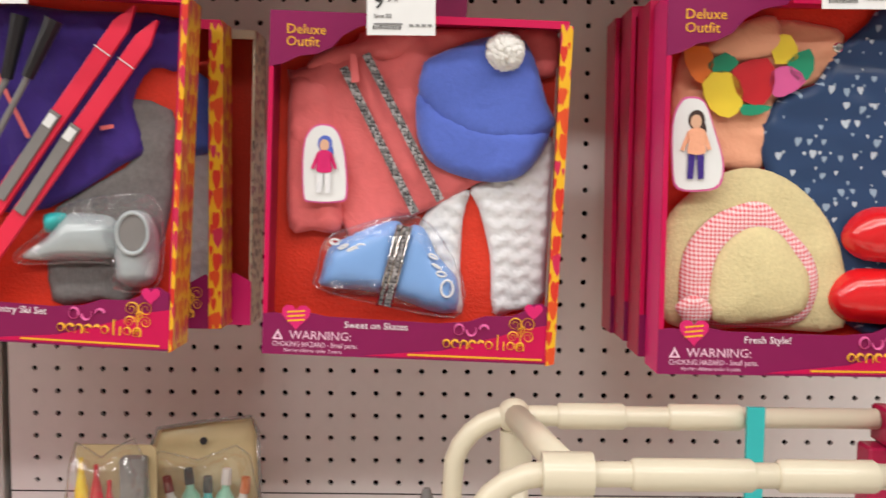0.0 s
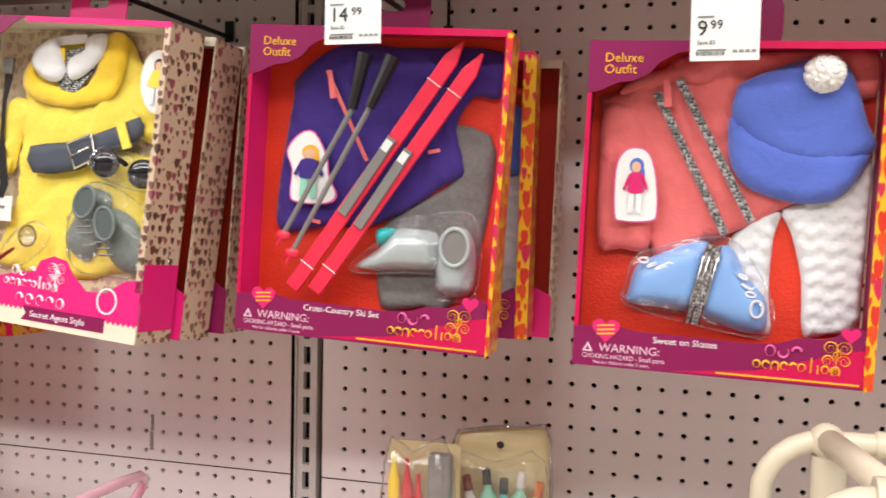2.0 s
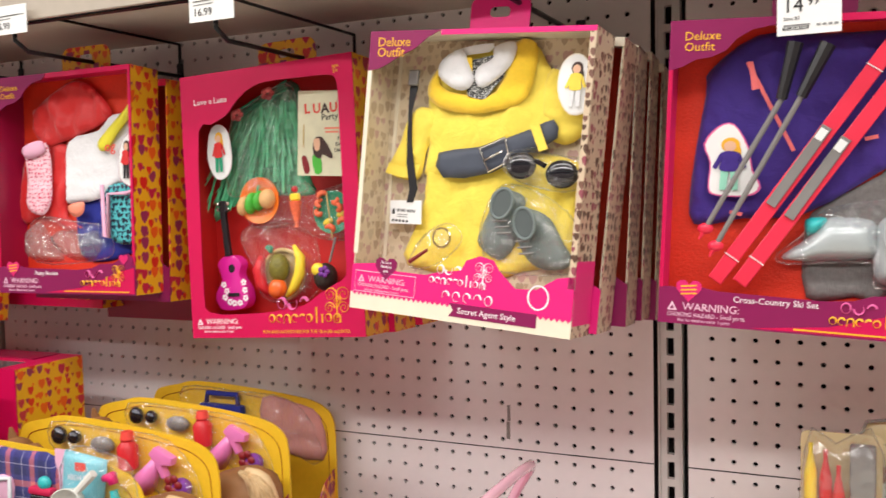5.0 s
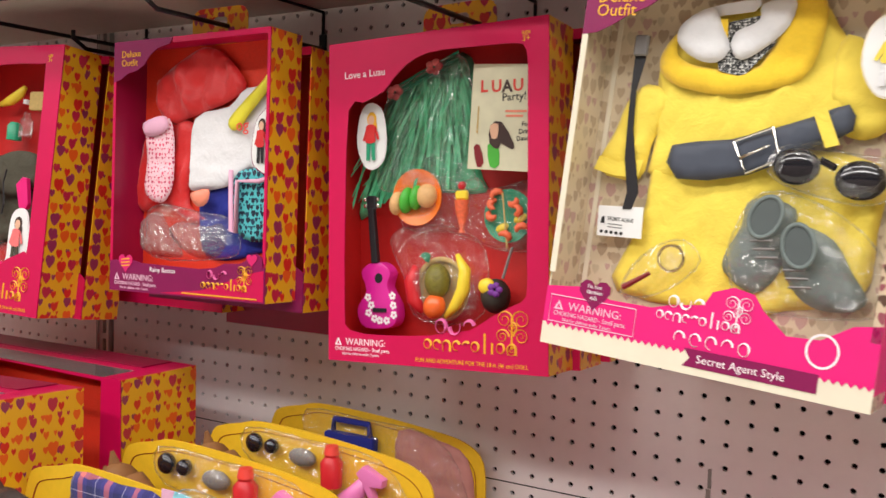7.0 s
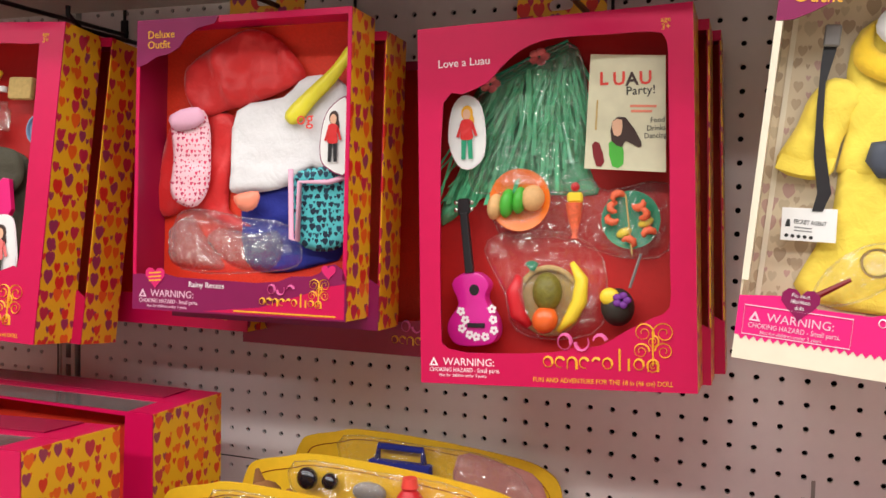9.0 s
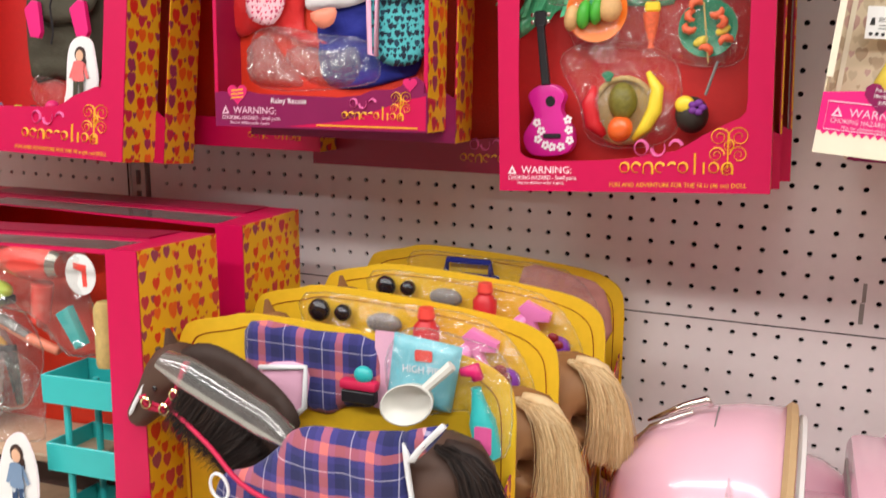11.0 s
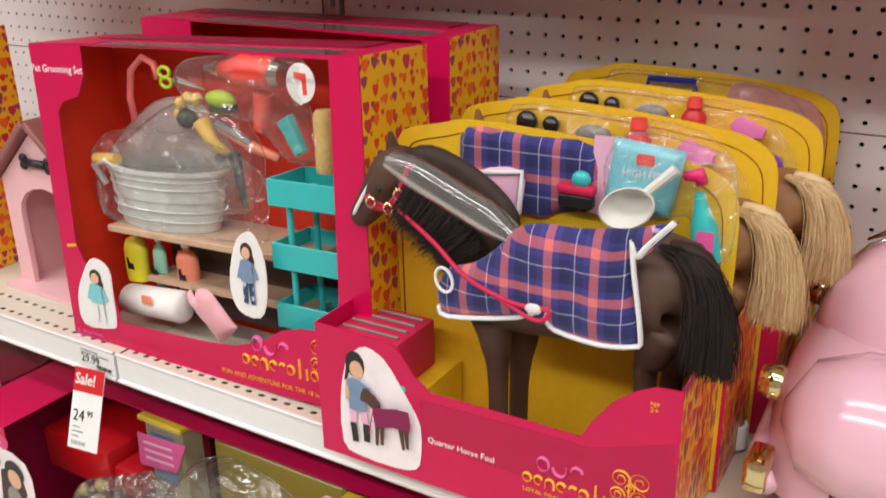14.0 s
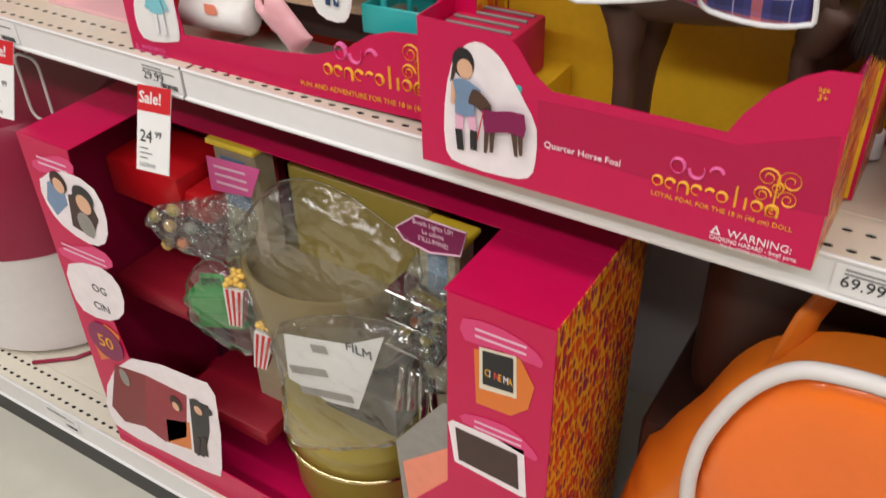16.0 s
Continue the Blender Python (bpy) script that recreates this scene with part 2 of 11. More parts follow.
def mat(name, color, rough=0.5, metal=0.0, grain=0.06, scale=60.0, bump=0.0, bump_scale=300.0, coat=0.0, spec=0.5, trans=0.0, stain=0.06, random_island=0.0, aniso=None, sheen=0.0, wrinkle=0.0):
    m = bpy.data.materials.new(name)
    m.use_nodes = True
    nt = m.node_tree
    N, L = nt.nodes, nt.links
    b = N["Principled BSDF"]
    tc = N.new("ShaderNodeTexCoord")
    fine = N.new("ShaderNodeTexNoise")
    fine.inputs["Scale"].default_value, fine.inputs["Detail"].default_value = scale, 3
    wide = N.new("ShaderNodeTexNoise")
    wide.inputs["Scale"].default_value, wide.inputs["Detail"].default_value = scale / 12, 2
    L.new(tc.outputs["Object"], fine.inputs["Vector"])
    L.new(tc.outputs["Object"], wide.inputs["Vector"])
    mixf = N.new("ShaderNodeMix")
    mixf.data_type = "FLOAT"
    L.new(fine.outputs["Fac"], mixf.inputs["A"])
    L.new(wide.outputs["Fac"], mixf.inputs["B"])
    mixf.inputs["Factor"].default_value = stain / max(stain + grain, 1e-6)
    ramp = N.new("ShaderNodeMapRange")
    amount = grain + stain
    ramp.inputs["From Min"].default_value, ramp.inputs["From Max"].default_value = 0.25, 0.75
    ramp.inputs["To Min"].default_value, ramp.inputs["To Max"].default_value = 1 - amount, 1 + amount * 0.6
    L.new(mixf.outputs["Result"], ramp.inputs["Value"])
    hsv = N.new("ShaderNodeHueSaturation")
    hsv.inputs["Color"].default_value = color
    L.new(ramp.outputs["Result"], hsv.inputs["Value"])
    L.new(hsv.outputs["Color"], b.inputs["Base Color"])
    b.inputs["Roughness"].default_value, b.inputs["Metallic"].default_value = rough, metal
    b.inputs["Coat Weight"].default_value, b.inputs["Coat Roughness"].default_value = coat, 0.12
    b.inputs["Specular IOR Level"].default_value = spec
    b.inputs["Transmission Weight"].default_value = trans
    b.inputs["Sheen Weight"].default_value = sheen
    if bump:
        bt = N.new("ShaderNodeTexNoise")
        bt.inputs["Scale"].default_value, bt.inputs["Detail"].default_value = bump_scale, 4
        mp = N.new("ShaderNodeMapping")
        if aniso:
            mp.inputs["Scale"].default_value = aniso
        L.new(tc.outputs["Object"], mp.inputs["Vector"])
        L.new(mp.outputs["Vector"], bt.inputs["Vector"])
        bn = N.new("ShaderNodeBump")
        bn.inputs["Strength"].default_value, bn.inputs["Distance"].default_value = bump, 0.002
        L.new(bt.outputs["Fac"], bn.inputs["Height"])
        if wrinkle:
            wt = N.new("ShaderNodeTexNoise")
            wt.inputs["Scale"].default_value, wt.inputs["Detail"].default_value, wt.inputs["Distortion"].default_value = 55, 3, 0.8
            L.new(tc.outputs["Object"], wt.inputs["Vector"])
            wb = N.new("ShaderNodeBump")
            wb.inputs["Strength"].default_value, wb.inputs["Distance"].default_value = wrinkle, 0.006
            L.new(wt.outputs["Fac"], wb.inputs["Height"])
            L.new(wb.outputs["Normal"], bn.inputs["Normal"])
        L.new(bn.outputs["Normal"], b.inputs["Normal"])
    return m


def math_node(nt, op, a, b=None, c=None):
    n = nt.nodes.new("ShaderNodeMath")
    n.operation = op
    for i, v in enumerate((a, b, c)):
        if v is None:
            continue
        if isinstance(v, (int, float)):
            n.inputs[i].default_value = v
        else:
            nt.links.new(v, n.inputs[i])
    return n.outputs[0]


def hearts(name, ground, inks, scale=55.0, rough=0.35, plane="YZ", size=0.36, stretch=1.0):
    """Printed card: scattered hearts of several inks on a ground colour."""
    m = bpy.data.materials.new(name)
    m.use_nodes = True
    nt = m.node_tree
    N, L = nt.nodes, nt.links
    bsdf = N["Principled BSDF"]
    bsdf.inputs["Roughness"].default_value = rough
    bsdf.inputs["Coat Weight"].default_value, bsdf.inputs["Coat Roughness"].default_value = 0.25, 0.2
    tc, sep, comb = N.new("ShaderNodeTexCoord"), N.new("ShaderNodeSeparateXYZ"), N.new("ShaderNodeCombineXYZ")
    L.new(tc.outputs["Object"], sep.inputs[0])
    # either upright plane of a box shows the print
    across = math_node(nt, "ADD", sep.outputs["X"], sep.outputs["Y"])
    L.new(math_node(nt, "MULTIPLY", across, scale), comb.inputs[0])
    L.new(math_node(nt, "MULTIPLY", sep.outputs["Z"], scale * stretch), comb.inputs[1])
    col = None

    def layer(off, sz, inks, under):
        vec = N.new("ShaderNodeVectorMath")
        vec.operation = "ADD"
        L.new(comb.outputs[0], vec.inputs[0])
        vec.inputs[1].default_value = (off, off * 0.7, 0)
        vo = N.new("ShaderNodeTexVoronoi")
        vo.voronoi_dimensions, vo.inputs["Scale"].default_value, vo.inputs["Randomness"].default_value = "2D", 1.0, 0.55
        L.new(vec.outputs[0], vo.inputs["Vector"])
        d = N.new("ShaderNodeVectorMath")
        d.operation = "SUBTRACT"
        L.new(vec.outputs[0], d.inputs[0])
        L.new(vo.outputs["Position"], d.inputs[1])
        s2 = N.new("ShaderNodeSeparateXYZ")
        L.new(d.outputs[0], s2.inputs[0])
        cs = N.new("ShaderNodeSeparateColor")
        L.new(vo.outputs["Color"], cs.inputs[0])
        ax = math_node(nt, "ABSOLUTE", s2.outputs["X"])
        root = math_node(nt, "SQRT", ax)
        vz = math_node(nt, "SUBTRACT", s2.outputs["Y"], math_node(nt, "MULTIPLY", root, 0.42))
        vz = math_node(nt, "ADD", vz, 0.12)
        r2 = math_node(nt, "ADD", math_node(nt, "MULTIPLY", ax, ax), math_node(nt, "MULTIPLY", math_node(nt, "MULTIPLY", vz, vz), 0.8))
        rad = math_node(nt, "MULTIPLY_ADD", cs.outputs[0], sz * 0.6, sz * 0.55)
        inside = math_node(nt, "LESS_THAN", math_node(nt, "SQRT", r2), rad)
        ramp = N.new("ShaderNodeValToRGB")
        ramp.color_ramp.interpolation = "CONSTANT"
        els = ramp.color_ramp.elements
        while len(els) < len(inks):
            els.new(0.5)
        for i, ink in enumerate(inks):
            els[i].position, els[i].color = i / len(inks), ink
        L.new(cs.outputs[1], ramp.inputs[0])
        mx = N.new("ShaderNodeMix")
        mx.data_type = "RGBA"
        L.new(inside, mx.inputs["Factor"])
        if isinstance(under, tuple):
            mx.inputs["A"].default_value = under
        else:
            L.new(under, mx.inputs["A"])
        L.new(ramp.outputs[0], mx.inputs["B"])
        return mx.outputs["Result"]

    col = layer(0.0, size * 0.45, inks[::-1], ground)
    col = layer(7.43, size, inks, col)
    L.new(col, bsdf.inputs["Base Color"])
    return m


def plaid(name, base, stripes, scale=1.0):
    """Woven check: crossing stripes along x and z."""
    m = bpy.data.materials.new(name)
    m.use_nodes = True
    nt = m.node_tree
    N, L = nt.nodes, nt.links
    bsdf = N["Principled BSDF"]
    bsdf.inputs["Roughness"].default_value = 0.85
    bsdf.inputs["Sheen Weight"].default_value = 0.2
    tc, sep = N.new("ShaderNodeTexCoord"), N.new("ShaderNodeSeparateXYZ")
    L.new(tc.outputs["Object"], sep.inputs[0])
    down = math_node(nt, "SUBTRACT", sep.outputs["Z"], math_node(nt, "MULTIPLY", sep.outputs["Y"], 0.6))
    col = base
    for axis in (sep.outputs["X"], down):
        ph = math_node(nt, "FRACT", math_node(nt, "MULTIPLY", axis, scale))
        ramp = N.new("ShaderNodeValToRGB")
        ramp.color_ramp.interpolation = "CONSTANT"
        els = ramp.color_ramp.elements
        while len(els) < len(stripes):
            els.new(0.5)
        for e, (pos, ink) in zip(els, stripes):
            e.position, e.color = pos, ink
        L.new(ph, ramp.inputs[0])
        mx = N.new("ShaderNodeMix")
        mx.data_type = "RGBA"
        mx.inputs["Factor"].default_value = 0.5
        if isinstance(col, tuple):
            mx.inputs["A"].default_value = ramp.outputs[0].default_value
            L.new(ramp.outputs[0], mx.inputs["A"])
        else:
            L.new(col, mx.inputs["A"])
        L.new(ramp.outputs[0], mx.inputs["B"])
        col = mx.outputs["Result"]
    L.new(col, bsdf.inputs["Base Color"])
    wv = N.new("ShaderNodeTexNoise")
    wv.inputs["Scale"].default_value = 900
    L.new(tc.outputs["Object"], wv.inputs["Vector"])
    bn = N.new("ShaderNodeBump")
    bn.inputs["Strength"].default_value, bn.inputs["Distance"].default_value = 0.3, 0.001
    L.new(wv.outputs["Fac"], bn.inputs["Height"])
    L.new(bn.outputs["Normal"], bsdf.inputs["Normal"])
    return m


def clear(name, tint=(1, 1, 1, 1), rough=0.08, veil=0.12, crinkle=0.03, crease=1.0, haze=0.03):
    """Thin clear plastic: mostly see-through with sharp gloss."""
    m = bpy.data.materials.new(name)
    m.use_nodes = True
    nt = m.node_tree
    N, L = nt.nodes, nt.links
    N.remove(N["Principled BSDF"])
    out = N["Material Output"]
    tr, gl, mx, fr = N.new("ShaderNodeBsdfTransparent"), N.new("ShaderNodeBsdfGlossy"), N.new("ShaderNodeMixShader"), N.new("ShaderNodeFresnel")
    tr.inputs[0].default_value = tint
    gl.inputs["Roughness"].default_value = rough
    fr.inputs["IOR"].default_value = 1.45
    fac = math_node(nt, "MINIMUM", math_node(nt, "ADD", math_node(nt, "MULTIPLY", fr.outputs[0], 1.2), veil * 0.16), 0.6)
    nz = N.new("ShaderNodeTexNoise")
    nz.inputs["Scale"].default_value, nz.inputs["Detail"].default_value = 45 * crease, 3
    tcn = N.new("ShaderNodeTexCoord")
    L.new(tcn.outputs["Object"], nz.inputs["Vector"])
    bn = N.new("ShaderNodeBump")
    bn.inputs["Strength"].default_value, bn.inputs["Distance"].default_value = 1.0, crinkle
    cr = N.new("ShaderNodeTexVoronoi")
    cr.inputs["Scale"].default_value = 70 * crease
    L.new(tcn.outputs["Object"], cr.inputs["Vector"])
    L.new(math_node(nt, "ADD", nz.outputs["Fac"], math_node(nt, "MULTIPLY", cr.outputs["Distance"], 0.35)), bn.inputs["Height"])
    L.new(bn.outputs["Normal"], gl.inputs["Normal"])
    L.new(fac, mx.inputs[0])
    df, hz = N.new("ShaderNodeBsdfDiffuse"), N.new("ShaderNodeMixShader")
    df.inputs[0].default_value = (0.85, 0.86, 0.85, 1)
    hz.inputs[0].default_value = haze
    L.new(tr.outputs[0], hz.inputs[1])
    L.new(df.outputs[0], hz.inputs[2])
    L.new(hz.outputs[0], mx.inputs[1])
    L.new(gl.outputs[0], mx.inputs[2])
    L.new(mx.outputs[0], out.inputs["Surface"])
    return m


M = {}
M["board"] = mat("painted_pegboard", (0.82, 0.77, 0.76, 1), 0.45, grain=0.02, stain=0.03, scale=90, bump=0.05, bump_scale=700)
M["steel"] = mat("painted_steel_upright", (0.62, 0.6, 0.57, 1), 0.4, grain=0.03, scale=80)
# near-black colour that stands in for shade inside gaps and hollows
M["dark"] = mat("painted_gap_shade", (0.012, 0.011, 0.011, 1), 0.8)
M["shelf"] = mat("cream_painted_shelf", (0.72, 0.68, 0.57, 1), 0.42, grain=0.03, stain=0.06, scale=40, bump=0.03)
M["rail"] = mat("white_plastic_rail", (0.82, 0.82, 0.82, 1), 0.3, grain=0.02, stain=0.04, coat=0.3)
M["hook"] = mat("black_wire", (0.02, 0.02, 0.022, 1), 0.35, metal=0.6)
M["paper"] = mat("white_price_paper", (0.83, 0.83, 0.82, 1), 0.6, grain=0.02)
M["ink"] = mat("black_ink", (0.02, 0.02, 0.02, 1), 0.6)
M["greyink"] = mat("grey_ink", (0.25, 0.25, 0.25, 1), 0.6)
M["salered"] = mat("red_sale_print", rgb(205, 30, 40), 0.5)
M["magenta"] = mat("magenta_card", rgb(204, 9, 80), 0.38, grain=0.03, stain=0.05, coat=0.08, spec=0.35, scale=70)
M["hotpink"] = mat("hot_pink_card", rgb(230, 34, 124), 0.38, grain=0.03, stain=0.04, coat=0.08, spec=0.35)
M["plum"] = mat("plum_printed_card", rgb(134, 22, 82), 0.38, grain=0.03, stain=0.05, coat=0.08, spec=0.35)
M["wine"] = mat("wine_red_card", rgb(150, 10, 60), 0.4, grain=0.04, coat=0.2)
M["orangered"] = mat("orange_red_insert", rgb(226, 52, 22), 0.6, grain=0.08, scale=400, bump=0.35, bump_scale=420)
M["redback"] = mat("red_insert", rgb(196, 28, 26), 0.55, grain=0.05, scale=200)
M["yellowcard"] = mat("yellow_card", rgb(238, 192, 40), 0.5, grain=0.05, stain=0.05, scale=120, bump=0.1, aniso=(0.1, 1, 1))
M["redline"] = mat("red_printed_line", rgb(150, 45, 25), 0.5)
M["hearts"] = hearts("heart_print_card", rgb(236, 178, 34), [rgb(214, 44, 36), rgb(190, 36, 70), rgb(232, 96, 30), rgb(150, 50, 90)], 56)
M["flames"] = hearts("flame_print_card", rgb(238, 180, 30), [rgb(214, 50, 34), rgb(222, 76, 30), rgb(206, 36, 80)], 105, stretch=0.5, size=0.45)
M["flames2"] = hearts("narrow_heart_print_card", rgb(240, 168, 40), [rgb(196, 40, 50), rgb(226, 84, 36), rgb(150, 40, 80)], 95, stretch=0.5, size=0.45)
M["tanhearts"] = hearts("tan_heart_print_card", rgb(205, 184, 156), [rgb(120, 84, 70), rgb(150, 80, 90), rgb(92, 66, 52), rgb(205, 184, 156)], 95)
M["creamhearts"] = hearts("faint_heart_print_card", rgb(216, 200, 172), [rgb(190, 168, 140), rgb(196, 160, 150), rgb(200, 184, 156), rgb(180, 158, 132)], 70)
M["cream"] = mat("cream_card", rgb(232, 222, 200), 0.5, grain=0.04)
M["goldink"] = mat("golden_yellow_ink", rgb(240, 178, 40), 0.45)
M["pinkink"] = mat("pink_ink", rgb(226, 96, 160), 0.45)
M["warnink"] = mat("pale_pink_ink", rgb(238, 196, 216), 0.45)
M["whiteink"] = mat("white_ink", rgb(246, 236, 240), 0.45)
M["heartink"] = mat("magenta_ink", rgb(220, 30, 110), 0.45)
M["magentadk"] = mat("deep_magenta_print", rgb(184, 9, 72), 0.38, grain=0.03, stain=0.05, coat=0.08, spec=0.35, scale=70)
M["smokefilm"] = clear("grey_green_clear_plastic", tint=(0.72, 0.78, 0.74, 1), rough=0.12, veil=0.6)
M["bootfilm"] = clear("milky_clear_plastic", tint=(0.66, 0.64, 0.62, 1), rough=0.1, veil=0.9, haze=0.16)
M["sleevefilm"] = clear("clear_sleeve_plastic", tint=(0.8, 0.8, 0.8, 1), rough=0.1, veil=0.5, crinkle=0.0006, crease=0.4, haze=0.1)
M["domefilm"] = clear("grey_green_dome_plastic", tint=(0.72, 0.8, 0.78, 1), rough=0.14, veil=1.0, crinkle=0.01, crease=0.35, haze=0.38)
M["bigfilm"] = clear("creased_clear_film", tint=(0.93, 0.93, 0.91, 1), rough=0.06, veil=0.4, crinkle=0.03, crease=0.3, haze=0.035)
M["clear"] = clear("clear_plastic")
M["film"] = clear("clear_blister", veil=0.35, rough=0.05, crinkle=0.03, crease=0.7)


M["coral"] = mat("coral_cloth", rgb(233, 112, 112), 0.75, grain=0.05, scale=120, bump=0.15, bump_scale=500, sheen=0.2, wrinkle=0.3)
M["braid"] = hearts("patterned_grey_braid", rgb(60, 56, 58), [rgb(170, 165, 165), rgb(120, 116, 116)], 330, rough=0.8, size=0.5)
M["bluefelt"] = mat("blue_fleece", rgb(88, 112, 205), 0.9, grain=0.05, scale=300, bump=0.2, bump_scale=900, sheen=0.4, wrinkle=0.3)
M["pompom"] = mat("white_pompom_yarn", rgb(246, 244, 238), 1.0, grain=0.03, scale=300, bump=0.2, bump_scale=700, spec=0.1, sheen=0.3)
M["whitecloth"] = mat("white_cloth", rgb(232, 232, 234), 0.85, grain=0.03, scale=200, bump=0.2, bump_scale=400, wrinkle=0.3)
M["skyblue"] = mat("light_blue_plastic", rgb(128, 170, 226), 0.4, grain=0.03, coat=0.2)
M["purplecloth"] = mat("deep_purple_cloth", rgb(58, 30, 128), 0.8, grain=0.08, scale=150, bump=0.2, bump_scale=600, sheen=0.2, wrinkle=0.3)
M["skired"] = mat("red_pink_plastic", rgb(232, 40, 72), 0.4, grain=0.02, coat=0.2)
M["greyplastic"] = mat("grey_plastic", rgb(128, 124, 122), 0.5, grain=0.04)
M["greyknit"] = mat("grey_knit", rgb(122, 118, 116), 0.95, grain=0.14, scale=260, bump=0.6, bump_scale=350, aniso=(3, 1, 0.4), wrinkle=0.3)
M["black"] = mat("black_plastic", rgb(32, 30, 34), 0.4, grain=0.03)
M["silverboot"] = mat("silver_white_shoe", rgb(176, 184, 186), 0.25, metal=0.1, grain=0.03, coat=0.5)
M["teal"] = mat("teal_plastic", rgb(50, 186, 186), 0.4, grain=0.03, coat=0.2)
M["yellowcloth"] = mat("yellow_cloth", rgb(246, 220, 84), 0.8, grain=0.04, scale=150, bump=0.15, bump_scale=500, sheen=0.2, wrinkle=0.3)
M["yellowfleece"] = mat("golden_yellow_fleece", rgb(248, 206, 48), 0.9, grain=0.05, scale=300, bump=0.3, bump_scale=800, sheen=0.4, wrinkle=0.2)
M["shoeinside"] = mat("dark_grey_shoe_lining", rgb(84, 92, 92), 0.6, grain=0.05)
M["belt"] = mat("charcoal_belt", rgb(70, 76, 90), 0.6, grain=0.05)
M["chrome"] = mat("chrome_plating", rgb(215, 212, 205), 0.12, metal=1.0, grain=0.02)
M["goldchrome"] = mat("pale_gold_chrome", rgb(226, 210, 160), 0.12, metal=1.0, grain=0.02)
M["greyshoe"] = mat("grey_green_shoe", rgb(112, 124, 122), 0.5, grain=0.05, coat=0.2)
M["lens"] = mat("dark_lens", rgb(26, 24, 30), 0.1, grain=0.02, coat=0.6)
M["check"] = hearts("black_white_check", rgb(210, 210, 205), [rgb(30, 30, 32), rgb(60, 60, 60)], 420, rough=0.8, size=0.55)
M["darkred"] = mat("dark_red_plastic", rgb(130, 24, 34), 0.4)
M["redsatin"] = mat("red_satin", rgb(212, 24, 26), 0.5, grain=0.05, scale=90, bump=0.1, bump_scale=300, sheen=0.3, wrinkle=0.3)
M["navy"] = mat("royal_blue_cloth", rgb(32, 42, 140), 0.85, grain=0.05, bump=0.2, bump_scale=500, wrinkle=0.3)
M["pinkdots"] = hearts("pink_heart_print_cloth", rgb(244, 200, 210), [rgb(226, 70, 110), rgb(200, 60, 100)], 170, rough=0.85, size=0.26)
M["palepink"] = mat("pale_pink_cloth", rgb(236, 180, 206), 0.8, grain=0.04, bump=0.15)
M["tealprint"] = hearts("teal_print_cloth", rgb(84, 190, 196), [rgb(24, 62, 84), rgb(20, 40, 60)], 130, rough=0.85, size=0.4)
M["yellowpl"] = mat("yellow_translucent_plastic", rgb(236, 226, 60), 0.35, grain=0.04)
M["greenfoil"] = mat("green_film_strips", rgb(92, 200, 146), 0.2, grain=0.25, scale=120, stain=0.3, bump=0.5, bump_scale=160, aniso=(4, 1, 0.5), coat=0.5)
M["orangepl"] = mat("orange_plastic", rgb(244, 122, 30), 0.4, grain=0.03, coat=0.2)
M["bun"] = mat("bread_bun", rgb(226, 178, 120), 0.6, grain=0.12, scale=200)
M["leafgreen"] = mat("green_plastic", rgb(76, 180, 60), 0.45, grain=0.06)
M["shrimp"] = mat("coral_shrimp", rgb(238, 110, 72), 0.45, grain=0.2, scale=300)
M["lemon"] = mat("lemon_yellow_plastic", rgb(246, 216, 60), 0.4, grain=0.05)
M["plategreen"] = mat("green_plate", rgb(24, 150, 110), 0.4, grain=0.03, coat=0.2)
M["ukulele"] = mat("magenta_ukulele", rgb(216, 36, 150), 0.3, grain=0.03, coat=0.4)
M["melon"] = mat("watermelon_red", rgb(206, 34, 44), 0.4, grain=0.08)
M["pineapple"] = mat("olive_pineapple", rgb(120, 112, 40), 0.5, grain=0.25, scale=240, bump=0.5, bump_scale=240)
M["mango"] = mat("mango_orange", rgb(240, 104, 40), 0.35, grain=0.15, scale=40, coat=0.3)
M["darkfruit"] = mat("dark_coconut", rgb(52, 46, 40), 0.5, grain=0.2)
M["violet"] = mat("violet_petal", rgb(120, 50, 150), 0.6)
M["invite"] = mat("printed_invitation", rgb(226, 222, 190), 0.5, grain=0.08, stain=0.12, scale=60)
M["skin"] = mat("plain_tan_print", rgb(230, 182, 150), 0.6)
M["hair"] = mat("dark_brown_print", rgb(62, 40, 34), 0.6)
M["peach"] = mat("peach_cloth", rgb(246, 176, 140), 0.8, grain=0.04, bump=0.15, sheen=0.2, wrinkle=0.3)
M["denim"] = hearts("printed_denim", rgb(40, 66, 104), [rgb(150, 170, 190), rgb(190, 200, 210), rgb(40, 66, 104)], 75, rough=0.9, size=0.2)
M["straw"] = mat("woven_straw", rgb(222, 206, 156), 0.8, grain=0.1, scale=300, bump=0.5, bump_scale=420)
M["gingham"] = plaid("red_white_gingham", (1, 1, 1, 1), [(0.0, rgb(226, 84, 96)), (0.5, rgb(246, 226, 226))], 300)
M["redshoe"] = mat("glossy_red_shoe", rgb(222, 28, 34), 0.2, grain=0.02, coat=0.7)
M["olive"] = mat("olive_canvas", rgb(72, 68, 54), 0.85, grain=0.06, bump=0.2, wrinkle=0.3)
M["bluegrey"] = mat("blue_grey_plastic", rgb(120, 146, 178), 0.45)
M["cork"] = mat("cork_tan", rgb(206, 176, 110), 0.8, grain=0.15, scale=200)
M["galv"] = mat("galvanised_grey_plastic", rgb(204, 206, 202), 0.35, metal=0.12, grain=0.08, scale=40)
